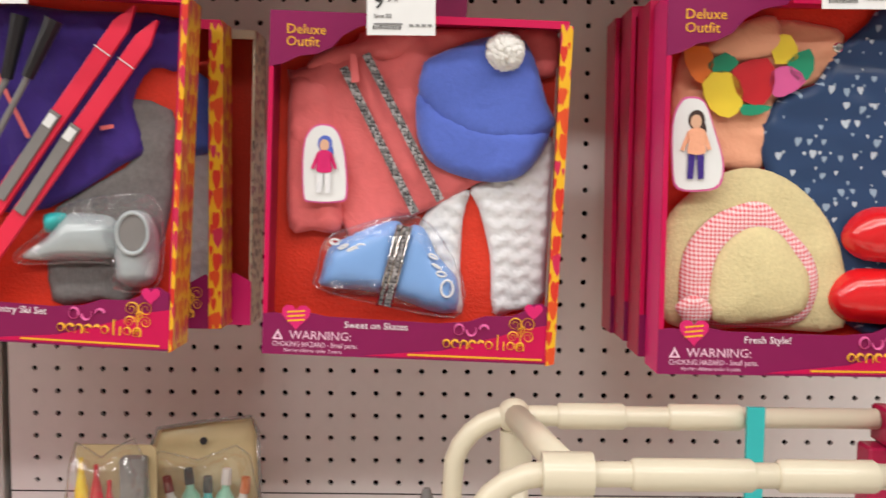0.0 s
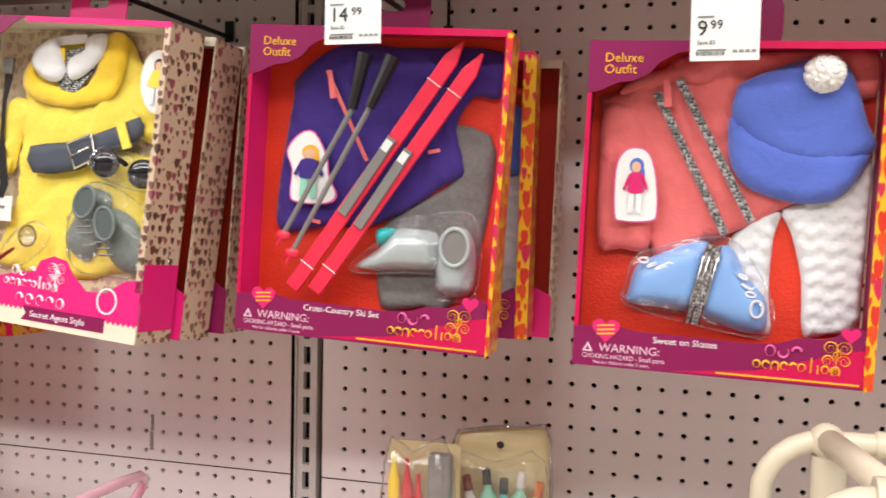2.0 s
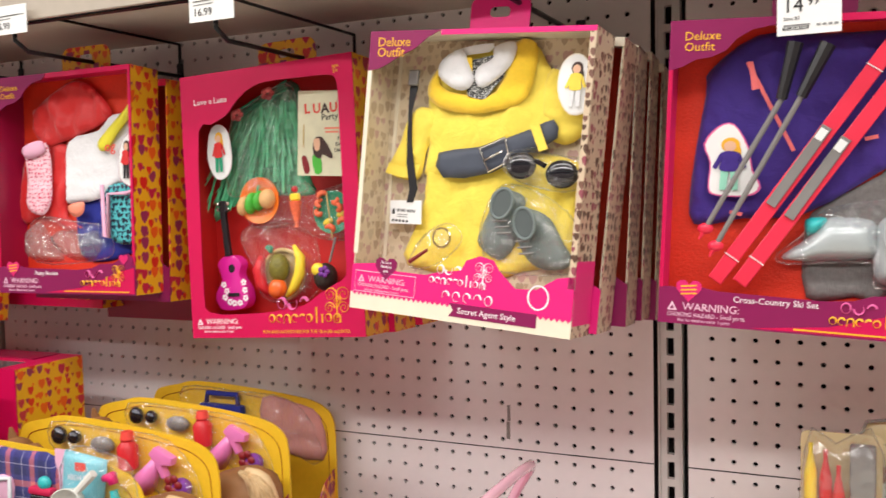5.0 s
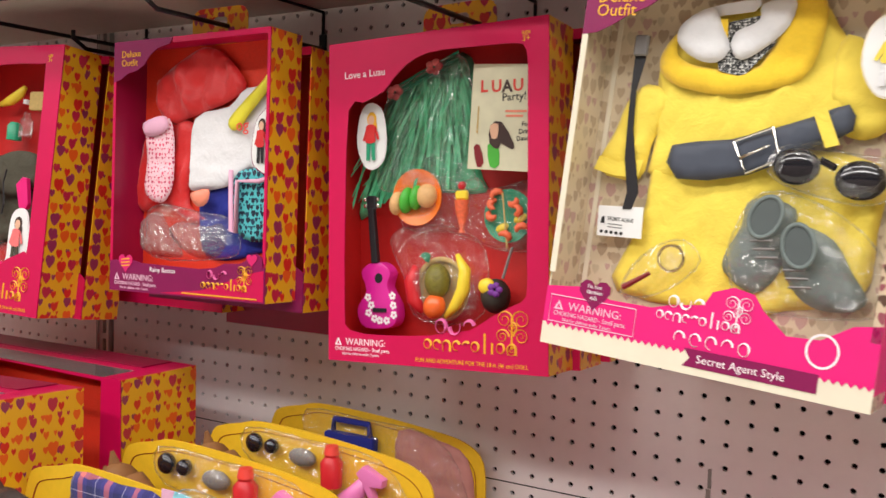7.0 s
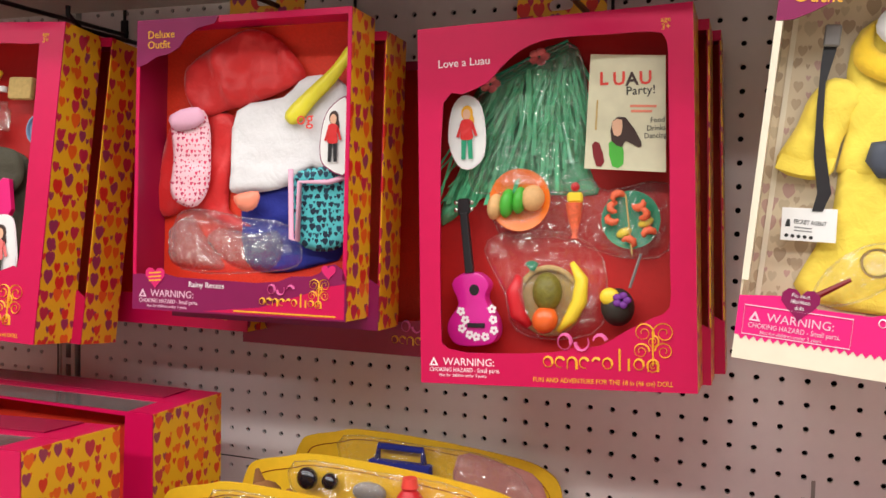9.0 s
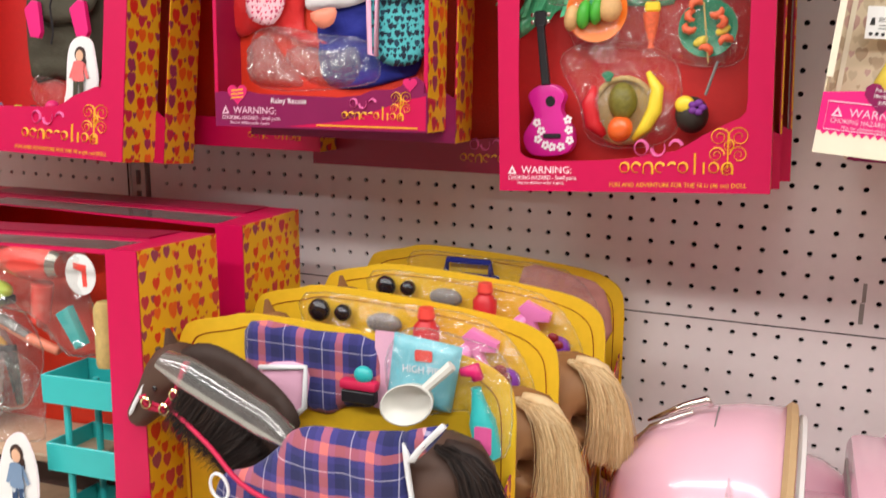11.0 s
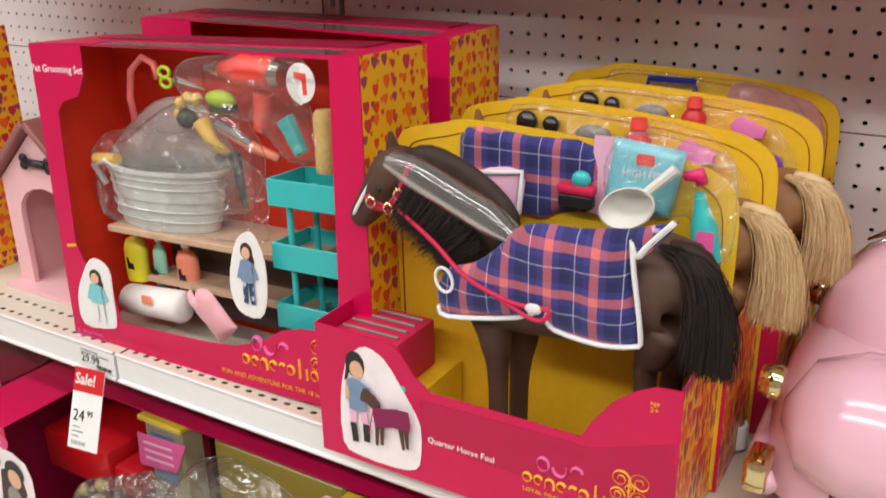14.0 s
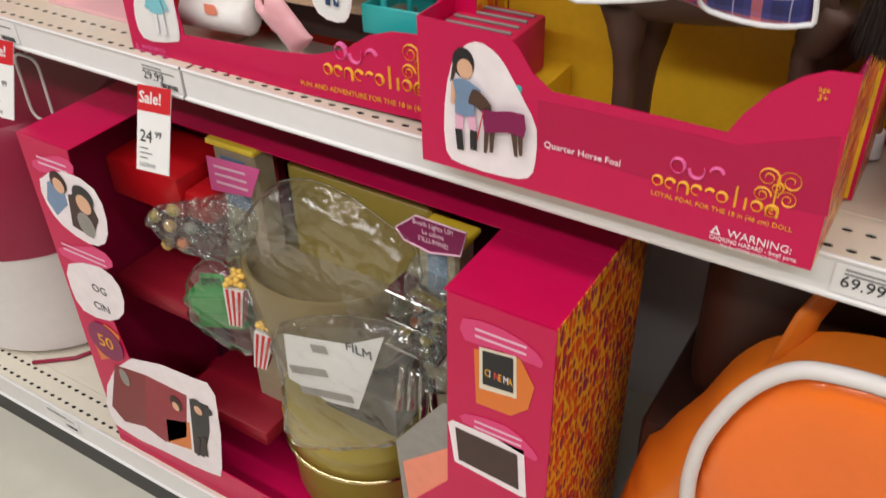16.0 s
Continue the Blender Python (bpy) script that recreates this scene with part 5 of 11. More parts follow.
def agent_outfit():
    W, H, D = 0.256, 0.3, 0.052
    t = carton("outfit_box", "cream and pink outfit box with a yellow dress and dark belt", W, H, D, BOX_RETRO, M["cream"], M["tanhearts"], M["creamhearts"], M["creamhearts"], group=GROUP)
    part("side_band", cuboid(W / 2, W / 2 + 0.0004, 0.001, D, -H / 2 + 0.012, -H / 2 + 0.075), M["hotpink"], t)
    hang_tab(t, H, D, M["hotpink"], 0.07, 0.05)
    X = lambda u: (u - 0.5) * W
    Z = lambda v: (v - 0.5) * H
    flat("frame_left", [(X(0), Z(0.2)), (X(0.02), Z(0.2)), (X(0.02), Z(0.86)), (X(0), Z(0.86))], M["cream"], t, 0, 0.0012)
    flat("frame_right", [(X(0.975), Z(0.16)), (X(1), Z(0.16)), (X(1), Z(0.982)), (X(0.975), Z(0.982))], M["tanhearts"], t, 0, 0.0012)
    flat("frame_top", [(X(0.34), Z(0.982)), (X(1), Z(0.982)), (X(1), Z(1)), (X(0.34), Z(1))], M["hotpink"], t, 0, 0.0012)
    flat("corner_panel", [(X(u), Z(v)) for u, v in ((0, 1), (0.34, 1), (0.28, 0.975), (0.22, 0.935), (0.15, 0.91), (0.1, 0.885), (0.05, 0.865), (0, 0.86))], M["plum"], t, 0, 0.0012)
    flat("bottom_band", [(X(u), Z(v)) for u, v in ((0, 0.06), (1, 0.06), (1, 0.2), (0.93, 0.19), (0.85, 0.145), (0.76, 0.14), (0.69, 0.19), (0.66, 0.225), (0.6, 0.235), (0.54, 0.215), (0.52, 0.18), (0.42, 0.165), (0.36, 0.15), (0.28, 0.15), (0.22, 0.15), (0.17, 0.175), (0.1, 0.17), (0, 0.16))], M["hotpink"], t, 0, 0.0012)
    flat("bottom_strip", [(X(0), Z(0)), (X(1), Z(0)), (X(1), Z(0.06)), (X(0), Z(0.06))], M["cream"], t, 0, 0.0012)
    bm = bmesh.new()
    for i in range(44):
        u = 0.01 + i * 0.0225
        plate([(X(u), Z(0.062)), (X(u + 0.0225), Z(0.062)), (X(u + 0.011), Z(0.05))], -0.0018, -0.0013, bm)
    part("zigzag_edge", bm, M["hotpink"], t)
    flat("title_ribbon", [(X(0.48), Z(0.02)), (X(0.86), Z(0.02)), (X(0.86), Z(0.065)), (X(0.48), Z(0.065)), (X(0.5), Z(0.042))], M["plum"], t, -0.0014, 0.0005)
    words("Secret Agent Style", 0.034 * W, M["whiteink"], t, X(0.52), -0.0021, Z(0.033))
    words("Deluxe", 0.055 * W, M["goldink"], t, X(0.04), -0.0016, Z(0.945))
    words("Outfit", 0.055 * W, M["goldink"], t, X(0.04), -0.0016, Z(0.908))
    warning(t, X(0.035), Z(0.1), 0.25 * W, -0.0016, M["warnink"])
    part("warning_frame", tube([(x, -0.0016, z) for x, z in ((X(0.02), Z(0.065)), (X(0.315), Z(0.065)), (X(0.315), Z(0.138)), (X(0.02), Z(0.138)))], 0.0005, sides=4, closed=True), M["warnink"], t)
    for k, line in enumerate(("Fits most", "18in/46cm", "dolls")):
        words(line, 0.0043, M["whiteink"], t, X(0.17), -0.0025, Z(0.16) + 0.0038 - 0.0046 * k, align="CENTER", width=0.8)
    flat("heart_badge", heart_outline(X(0.17), Z(0.16), 0.055 * W), M["plum"], t, -0.0014, 0.0006)
    brand_mark(t, X(0.38), Z(0.125), 0.3 * W, -0.0016, M["whiteink"], M["whiteink"])
    for i in range(5):
        cx, cz = X(0.46 + 0.048 * i), Z(0.088)
        n = (8, 11, 10, 7, 12)[i]
        part("logo_mark", tube([(cx + 0.0042 * math.cos(a), -0.0016, cz + 0.005 * math.sin(a)) for a in [TAU * k / 12 for k in range(n)]], 0.0012, sides=4, closed=n == 12, flat=0.3), M["whiteink"], t)
    c = (X(0.86), Z(0.12))
    flat("age_ring", ellipse(*c, 0.0115, 0.0125), M["whiteink"], t, -0.0014, 0.0004, holes=[ellipse(*c, 0.0098, 0.0108)])
    y = D - 0.004
    soft("skirt", [(-0.0641, 0.0179), (0.0161, 0.0305), (0.1015, 0.0238), (0.1074, -0.0256), (0.103, -0.076), (0.0516, -0.0932), (0.0203, -0.1026), (-0.0872, -0.1001), (-0.0814, -0.0578), (-0.0723, -0.0239)], M["yellowcloth"], t, y, 0.009, "yellow dress skirt", folds=0.005, along=(0.2, 1), freq=40)
    soft("bodice", [(-0.0747, 0.101), (-0.0481, 0.1279), (0.0162, 0.1436), (0.0456, 0.1438), (0.0685, 0.114), (0.1031, 0.0919), (0.1095, 0.058), (0.0869, 0.0398), (0.0619, 0.0481), (0.0457, 0.0317), (-0.064, -0.003), (-0.0702, 0.0336)], M["yellowcloth"], t, y - 0.003, 0.01, "yellow dress bodice", folds=0.004, along=(0.5, 1), freq=45, seed=2)
    soft("sleeve", [(-0.0831, 0.0758), (-0.0608, 0.0664), (-0.0651, 0.0459), (-0.0729, 0.025), (-0.0798, -0.0042), (-0.1186, 0.0016), (-0.1067, 0.0356), (-0.0991, 0.0608)], M["yellowcloth"], t, y - 0.005, 0.011, "yellow puffed sleeve", folds=0.004, freq=60, seed=8)
    soft("sleeve", [(0.0684, 0.1174), (0.097, 0.099), (0.1124, 0.073), (0.1124, 0.056), (0.0901, 0.0397), (0.0689, 0.0559), (0.0592, 0.0864)], M["yellowcloth"], t, y - 0.005, 0.011, "yellow puffed sleeve", folds=0.004, freq=60, seed=11)
    soft("cape_collar", [(-0.0714, 0.1013), (-0.0594, 0.1177), (-0.0585, 0.0996), (-0.0373, 0.0901), (0.0094, 0.0914), (0.0269, 0.1423), (0.0511, 0.1416), (0.0523, 0.1118), (0.042, 0.0827), (0.0114, 0.0719), (-0.0208, 0.0684), (-0.0539, 0.0736), (-0.0707, 0.0851)], M["yellowfleece"], t, y - 0.012, 0.0055, "golden yellow cape collar", folds=0.002, roll=0.004)
    flat("neck_insert", [(-0.0344, 0.1216), (0.0267, 0.1341), (0.0182, 0.1069), (-0.0022, 0.0821), (-0.0213, 0.0863)], M["check"], t, y - 0.0145, 0.001, "black and white checked insert")
    soft("collar", [(-0.0548, 0.1245), (-0.0331, 0.1359), (-0.022, 0.1191), (-0.0148, 0.1035), (-0.0239, 0.0926), (-0.0408, 0.095), (-0.058, 0.1085)], M["whitecloth"], t, y - 0.017, 0.003, "white rounded collar", roll=0.003)
    soft("collar", [(0.0062, 0.1377), (0.0296, 0.1425), (0.0282, 0.1217), (0.0119, 0.104), (-0.0046, 0.0947), (-0.0134, 0.1035), (-0.0114, 0.1165), (0.0052, 0.1253)], M["whitecloth"], t, y - 0.017, 0.003, "white rounded collar", roll=0.003)
    flat("collar_back", [(-0.0476, 0.132), (-0.0262, 0.1391), (0.0028, 0.1421), (-0.0008, 0.1331), (-0.0253, 0.1304), (-0.0453, 0.1224)], M["whitecloth"], t, y - 0.0135, 0.0008, smooth=2)
    flat("neck_tab", [(-0.0265, 0.1266), (-0.0192, 0.1266), (-0.0178, 0.1121), (-0.0251, 0.1121)], M["yellowfleece"], t, y - 0.0165, 0.0012, "yellow neck tab")
    flat("cuff", [(-0.0745, 0.012), (-0.078, -0.0035), (-0.0991, -0.0032), (-0.1184, 0.0006), (-0.1145, 0.0125), (-0.097, 0.0085)], M["yellowcloth"], t, y - 0.012, 0.0012, smooth=1)
    belt = [(-0.0514, 0.0255), (-0.0039, 0.0332), (0.0529, 0.0534), (0.078, 0.064), (0.0833, 0.0453), (0.0594, 0.0327), (0.0127, 0.0068), (-0.0438, -0.0012)]
    soft("belt", belt, M["belt"], t, y - 0.014, 0.004, "charcoal belt", smooth=2)
    c = [(0.0218, 0.0244)][0]
    part("buckle", tube([(c[0] + dx, y - 0.021, c[1] + dz) for dx, dz in ((-0.009, -0.017), (0.0145, -0.0045), (0.0065, 0.019), (-0.0215, 0.0065))], 0.0014, sides=6, closed=True), M["chrome"], t, "chrome belt buckle")
    part("buckle_pin", tube([(c[0] - 0.015, y - 0.0225, c[1] - 0.006), (c[0] + 0.006, y - 0.0225, c[1] + 0.005)], 0.0012, sides=6), M["chrome"], t, smooth="all")
    loop = [(0.0547, 0.0573), (0.0645, 0.0596), (0.0767, 0.0337), (0.0675, 0.0305)]
    flat("belt_loop", loop, M["yellowcloth"], t, y - 0.0195, 0.002)
    for c, r in zip([(0.0493, 0.0155), (0.0945, 0.0089)], (0.0165, 0.017)):
        part("sunglass_lens", blob(c[0], y - 0.022, c[1], r * 1.05, 0.006, r * 0.85), M["lens"], t, "dark sunglasses lens", smooth="all")
    br = [(0.0662, 0.0211), (0.0775, 0.0161)]
    part("sunglass_bridge", tube([(br[0][0], y - 0.024, br[0][1]), (br[1][0], y - 0.026, br[1][1])], 0.003, sides=6), M["lens"], t)
    for pts, op, rr in (([(0.0139, -0.0143), (0.0294, -0.0093), (0.0503, -0.0155), (0.0509, -0.0348), (0.0443, -0.0664), (0.0279, -0.0837), (0.0034, -0.0704), (0.0027, -0.0546), (0.0113, -0.0342)], [(0.034, -0.0245)][0], 20), ([(0.0407, -0.0317), (0.0582, -0.0272), (0.081, -0.0361), (0.0961, -0.0575), (0.1086, -0.0753), (0.099, -0.0861), (0.0731, -0.0874), (0.0539, -0.0732), (0.0436, -0.0509)], [(0.0605, -0.043)][0], -14)):
        soft("shoe", pts, M["greyshoe"], t, y - 0.008, 0.016, "grey lace-up shoe", roll=0.02, folds=0.002)
        part("shoe_opening", plate(ellipse(*op, 0.0105, 0.015, 18, rot=-rr), y - 0.027, y - 0.0252), M["shoeinside"], t, "dark shoe lining")
        part("shoe_rim", tube([(p[0], y - 0.0268, p[1]) for p in ellipse(*op, 0.0115, 0.0162, 18, rot=-rr)], 0.0018, sides=6, closed=True), M["greyshoe"], t, smooth="all")
        for i in range(3):
            part("shoe_lace", tube([(op[0] - 0.002 + 0.003 * i - 0.007, y - 0.0255, op[1] - 0.019 - 0.006 * i), (op[0] - 0.002 + 0.003 * i + 0.009, y - 0.0258, op[1] - 0.017 - 0.006 * i)], 0.0011, sides=5), M["greyplastic"], t)
    st = [(-0.0901, 0.1147), (-0.0931, 0.0317), (-0.08, -0.0168)]
    flat("lanyard_strap", [(-0.0939, 0.1139), (-0.0833, 0.1139), (-0.0847, 0.0936), (-0.0891, 0.0691), (-0.0869, 0.0366), (-0.0816, 0.0124), (-0.0745, -0.0157), (-0.0789, -0.0303), (-0.0866, -0.0308), (-0.0846, -0.0164), (-0.0908, 0.0119), (-0.0933, 0.0527), (-0.0942, 0.0812)], M["black"], t, y - 0.014, 0.001, "black lanyard strap")
    part("lanyard_buckle", cuboid(-0.0945, -0.0825, y - 0.02, y - 0.0155, 0.097, 0.114, 0.0012), M["greyplastic"], t, "grey lanyard clip")
    bg = [(-0.1085, -0.0298), (-0.0685, -0.0275), (-0.0668, -0.0535), (-0.1069, -0.0554)]
    flat("badge", bg, M["paper"], t, y - 0.013, 0.001, "white printed badge")
    bx0, bz0 = bg[3]
    for i in range(5):
        flat("badge_print", ellipse(bx0 + 0.004 + 0.0045 * i, bz0 + 0.004, 0.0015, 0.0015, 8), M["ink"], t, y - 0.0141, 0.0003)
    words("SECRET AGENT", 0.0046, M["ink"], t, bx0 + 0.008, y - 0.0142, bz0 + 0.014, width=0.75)
    flat("badge_print", [(bx0 + 0.002, bz0 + 0.011), (bx0 + 0.006, bz0 + 0.011), (bx0 + 0.005, bz0 + 0.017), (bx0 + 0.003, bz0 + 0.0165)], M["ink"], t, y - 0.0141, 0.0003)
    for i in range(2):
        flat("badge_print", strip((bx0 + 0.009, bz0 + 0.011 - 0.0025 * i), (bx0 + 0.022, bz0 + 0.011 - 0.0025 * i), 0.0008), M["greyink"], t, y - 0.0141, 0.0003)
    c = [(-0.0367, -0.0655)][0]
    part("magnifier_rim", tube([(c[0] + 0.0105 * math.cos(a), y - 0.02, c[1] + 0.0105 * math.sin(a)) for a in [TAU * i / 20 for i in range(20)]], 0.0014, sides=6, closed=True), M["goldchrome"], t, "magnifying glass rim")
    h = [(-0.0527, -0.08), (-0.0739, -0.0951)]
    part("magnifier_handle", tube([(h[0][0], y - 0.02, h[0][1]), (h[1][0], y - 0.02, h[1][1])], [0.0017, 0.0026], sides=8), M["darkred"], t, "dark red magnifier handle")
    gl = part("magnifier_lens", plate(ellipse(*c, 0.0098, 0.0098, 20), y - 0.0205, y - 0.0199), M["clear"], t)
    gl.visible_shadow = False
    blister(t, [(0.0054, -0.0508), (0.0196, -0.0108), (0.0503, -0.0048), (0.1001, -0.0274), (0.1294, -0.0693), (0.1065, -0.0903), (0.0282, -0.0951), (0.0101, -0.0737)], y - 0.012, 0.022)
    blister(t, [(0.0285, 0.0102), (0.029, 0.0276), (0.0518, 0.0363), (0.0819, 0.0282), (0.1148, 0.0243), (0.1207, 0.0043), (0.0977, -0.0084), (0.0512, -0.0019)], y - 0.016, 0.018)
    blister(t, [(-0.078, -0.1), (-0.07, -0.075), (-0.05, -0.056), (-0.03, -0.05), (-0.015, -0.064), (-0.03, -0.085), (-0.055, -0.1)], y - 0.012, 0.014)
    doll_sticker(t, [(0.0991, 0.1278), (0.112, 0.1231), (0.1223, 0.1032), (0.1228, 0.0775), (0.1073, 0.0674), (0.0944, 0.071), (0.0839, 0.0911), (0.0863, 0.1172)], y - 0.026, M["skin"], M["hair"], M["yellowcloth"], M["whitecloth"], M["cream"])
    return t


def rain_outfit():
    W, H, D = 0.25, 0.304, 0.052
    t = carton("outfit_box", "magenta outfit box with red raincoat, white shirt and clear boots", W, H, D, BOX_RAIN, M["magenta"], M["hearts"], M["orangered"], M["wine"], group=GROUP)
    deluxe_front(t, W, H, "Rainy Recess", M["magenta"])
    hang_tab(t, H, D, M["hearts"], 0.09, 0.045)
    y = D - 0.004
    soft("blue_trousers", [(-0.0198, -0.0252), (0.0288, -0.0161), (0.0961, -0.0203), (0.0975, -0.0854), (0.0724, -0.0994), (0.0201, -0.1102), (-0.0182, -0.098)], M["navy"], t, y, 0.006, "royal blue trousers", folds=0.003)
    soft("raincoat_body", [(-0.1161, 0.0448), (-0.0812, 0.0579), (-0.0358, 0.0566), (-0.0347, 0.0019), (-0.0393, -0.0437), (-0.0112, -0.0615), (-0.0332, -0.0665), (-0.0849, -0.0443), (-0.12, -0.0541), (-0.1336, -0.0306)], M["redsatin"], t, y - 0.002, 0.009, "red raincoat body", folds=0.005, along=(0.2, 1), freq=40)
    soft("raincoat_hood", [(-0.0961, 0.0996), (-0.082, 0.1174), (-0.051, 0.1341), (-0.018, 0.1466), (0.0092, 0.1404), (0.0307, 0.1249), (0.0521, 0.0997), (0.042, 0.087), (-0.0001, 0.0708), (-0.0439, 0.0609), (-0.0692, 0.0548), (-0.0897, 0.0715)], M["redsatin"], t, y - 0.006, 0.01, "red raincoat hood", folds=0.007, along=(-0.1, 1), freq=55, seed=6)
    soft("shirt", [(-0.0269, 0.0606), (0.0282, 0.0734), (0.0563, 0.0941), (0.102, 0.0815), (0.1039, -0.0081), (0.0634, 0.0007), (0.0354, -0.0189), (0.001, -0.0257), (-0.0317, -0.0258), (-0.0333, -0.0033)], M["whitecloth"], t, y - 0.008, 0.008, "white printed shirt", folds=0.003, freq=30)
    words("og", 0.02, M["dryer"], t, *(lambda p: (p[0], y - 0.021, p[1]))([(0.0509, 0.043)][0]))
    soft("glove", [(-0.1043, 0.0561), (-0.0701, 0.0642), (-0.0574, 0.0458), (-0.0549, 0.0097), (-0.0571, -0.0219), (-0.0708, -0.041), (-0.0908, -0.0403), (-0.1055, -0.0266), (-0.1022, 0.0101)], M["pinkdots"], t, y - 0.014, 0.007, "pink glove with heart print", folds=0.002)
    soft("glove_cuff", [(-0.1025, 0.0558), (-0.0684, 0.0639), (-0.0597, 0.0501), (-0.0736, 0.0414), (-0.0964, 0.0396)], M["palepink"], t, y - 0.021, 0.003, "pale pink glove cuff")
    soft("yellow_ribbon", [(0.0371, 0.0563), (0.0647, 0.0811), (0.0893, 0.1013), (0.1084, 0.1234), (0.1097, 0.1087), (0.0921, 0.0842), (0.0701, 0.0638), (0.0553, 0.0471), (0.0425, 0.044)], M["yellowpl"], t, y - 0.018, 0.005, "yellow translucent ribbon", folds=0.003)
    soft("bag", [(0.0435, -0.0128), (0.0739, 0), (0.1087, -0.0044), (0.1101, -0.0678), (0.0857, -0.0854), (0.05, -0.0735)], M["tealprint"], t, y - 0.014, 0.008, "teal printed bag with pink binding", folds=0.001)
    bd = [(0.0477, -0.0026), (0.0498, -0.0734), (0.057, -0.0758), (0.0582, -0.0155), (0.0907, -0.0155), (0.115, -0.0092)]
    part("bag_binding", tube([(p[0], y - 0.024, p[1]) for p in bd[:3] + bd[3:]], 0.0028, sides=6), M["palepink"], t, "pale pink binding", smooth="all")
    soft("shirt_tag", [(-0.0241, -0.0305), (0.0055, -0.025), (0.0032, -0.0414), (-0.0129, -0.046)], M["salmon"], t, y - 0.016, 0.002)
    for pts in ([(-0.1001, -0.0633), (-0.0773, -0.0538), (-0.06, -0.0716), (-0.0372, -0.098), (-0.0397, -0.1092), (-0.0934, -0.1067), (-0.1024, -0.0909)], [(-0.0554, -0.076), (-0.0362, -0.0644), (0.0018, -0.0702), (0.0281, -0.0653), (0.0364, -0.0868), (0.0185, -0.107), (-0.0244, -0.1041)]):
        ob = soft("clear_boot", pts, M["bootfilm"], t, y - 0.016, 0.016, "clear plastic boot", roll=0.02)
        ob.visible_shadow = False
    blister(t, [(-0.0977, -0.0588), (-0.0723, -0.0448), (-0.0115, -0.0529), (0.0413, -0.0607), (0.0574, -0.0946), (0.0215, -0.108), (-0.088, -0.1095)], y - 0.014, 0.02)
    doll_sticker(t, [(0.0977, 0.0627), (0.1147, 0.0646), (0.1162, -0.0052), (0.0918, -0.003), (0.0825, 0.0118), (0.0858, 0.0454)], y - 0.028, M["skin"], M["hair"], M["redsatin"], M["black"], M["plum"])
    return t


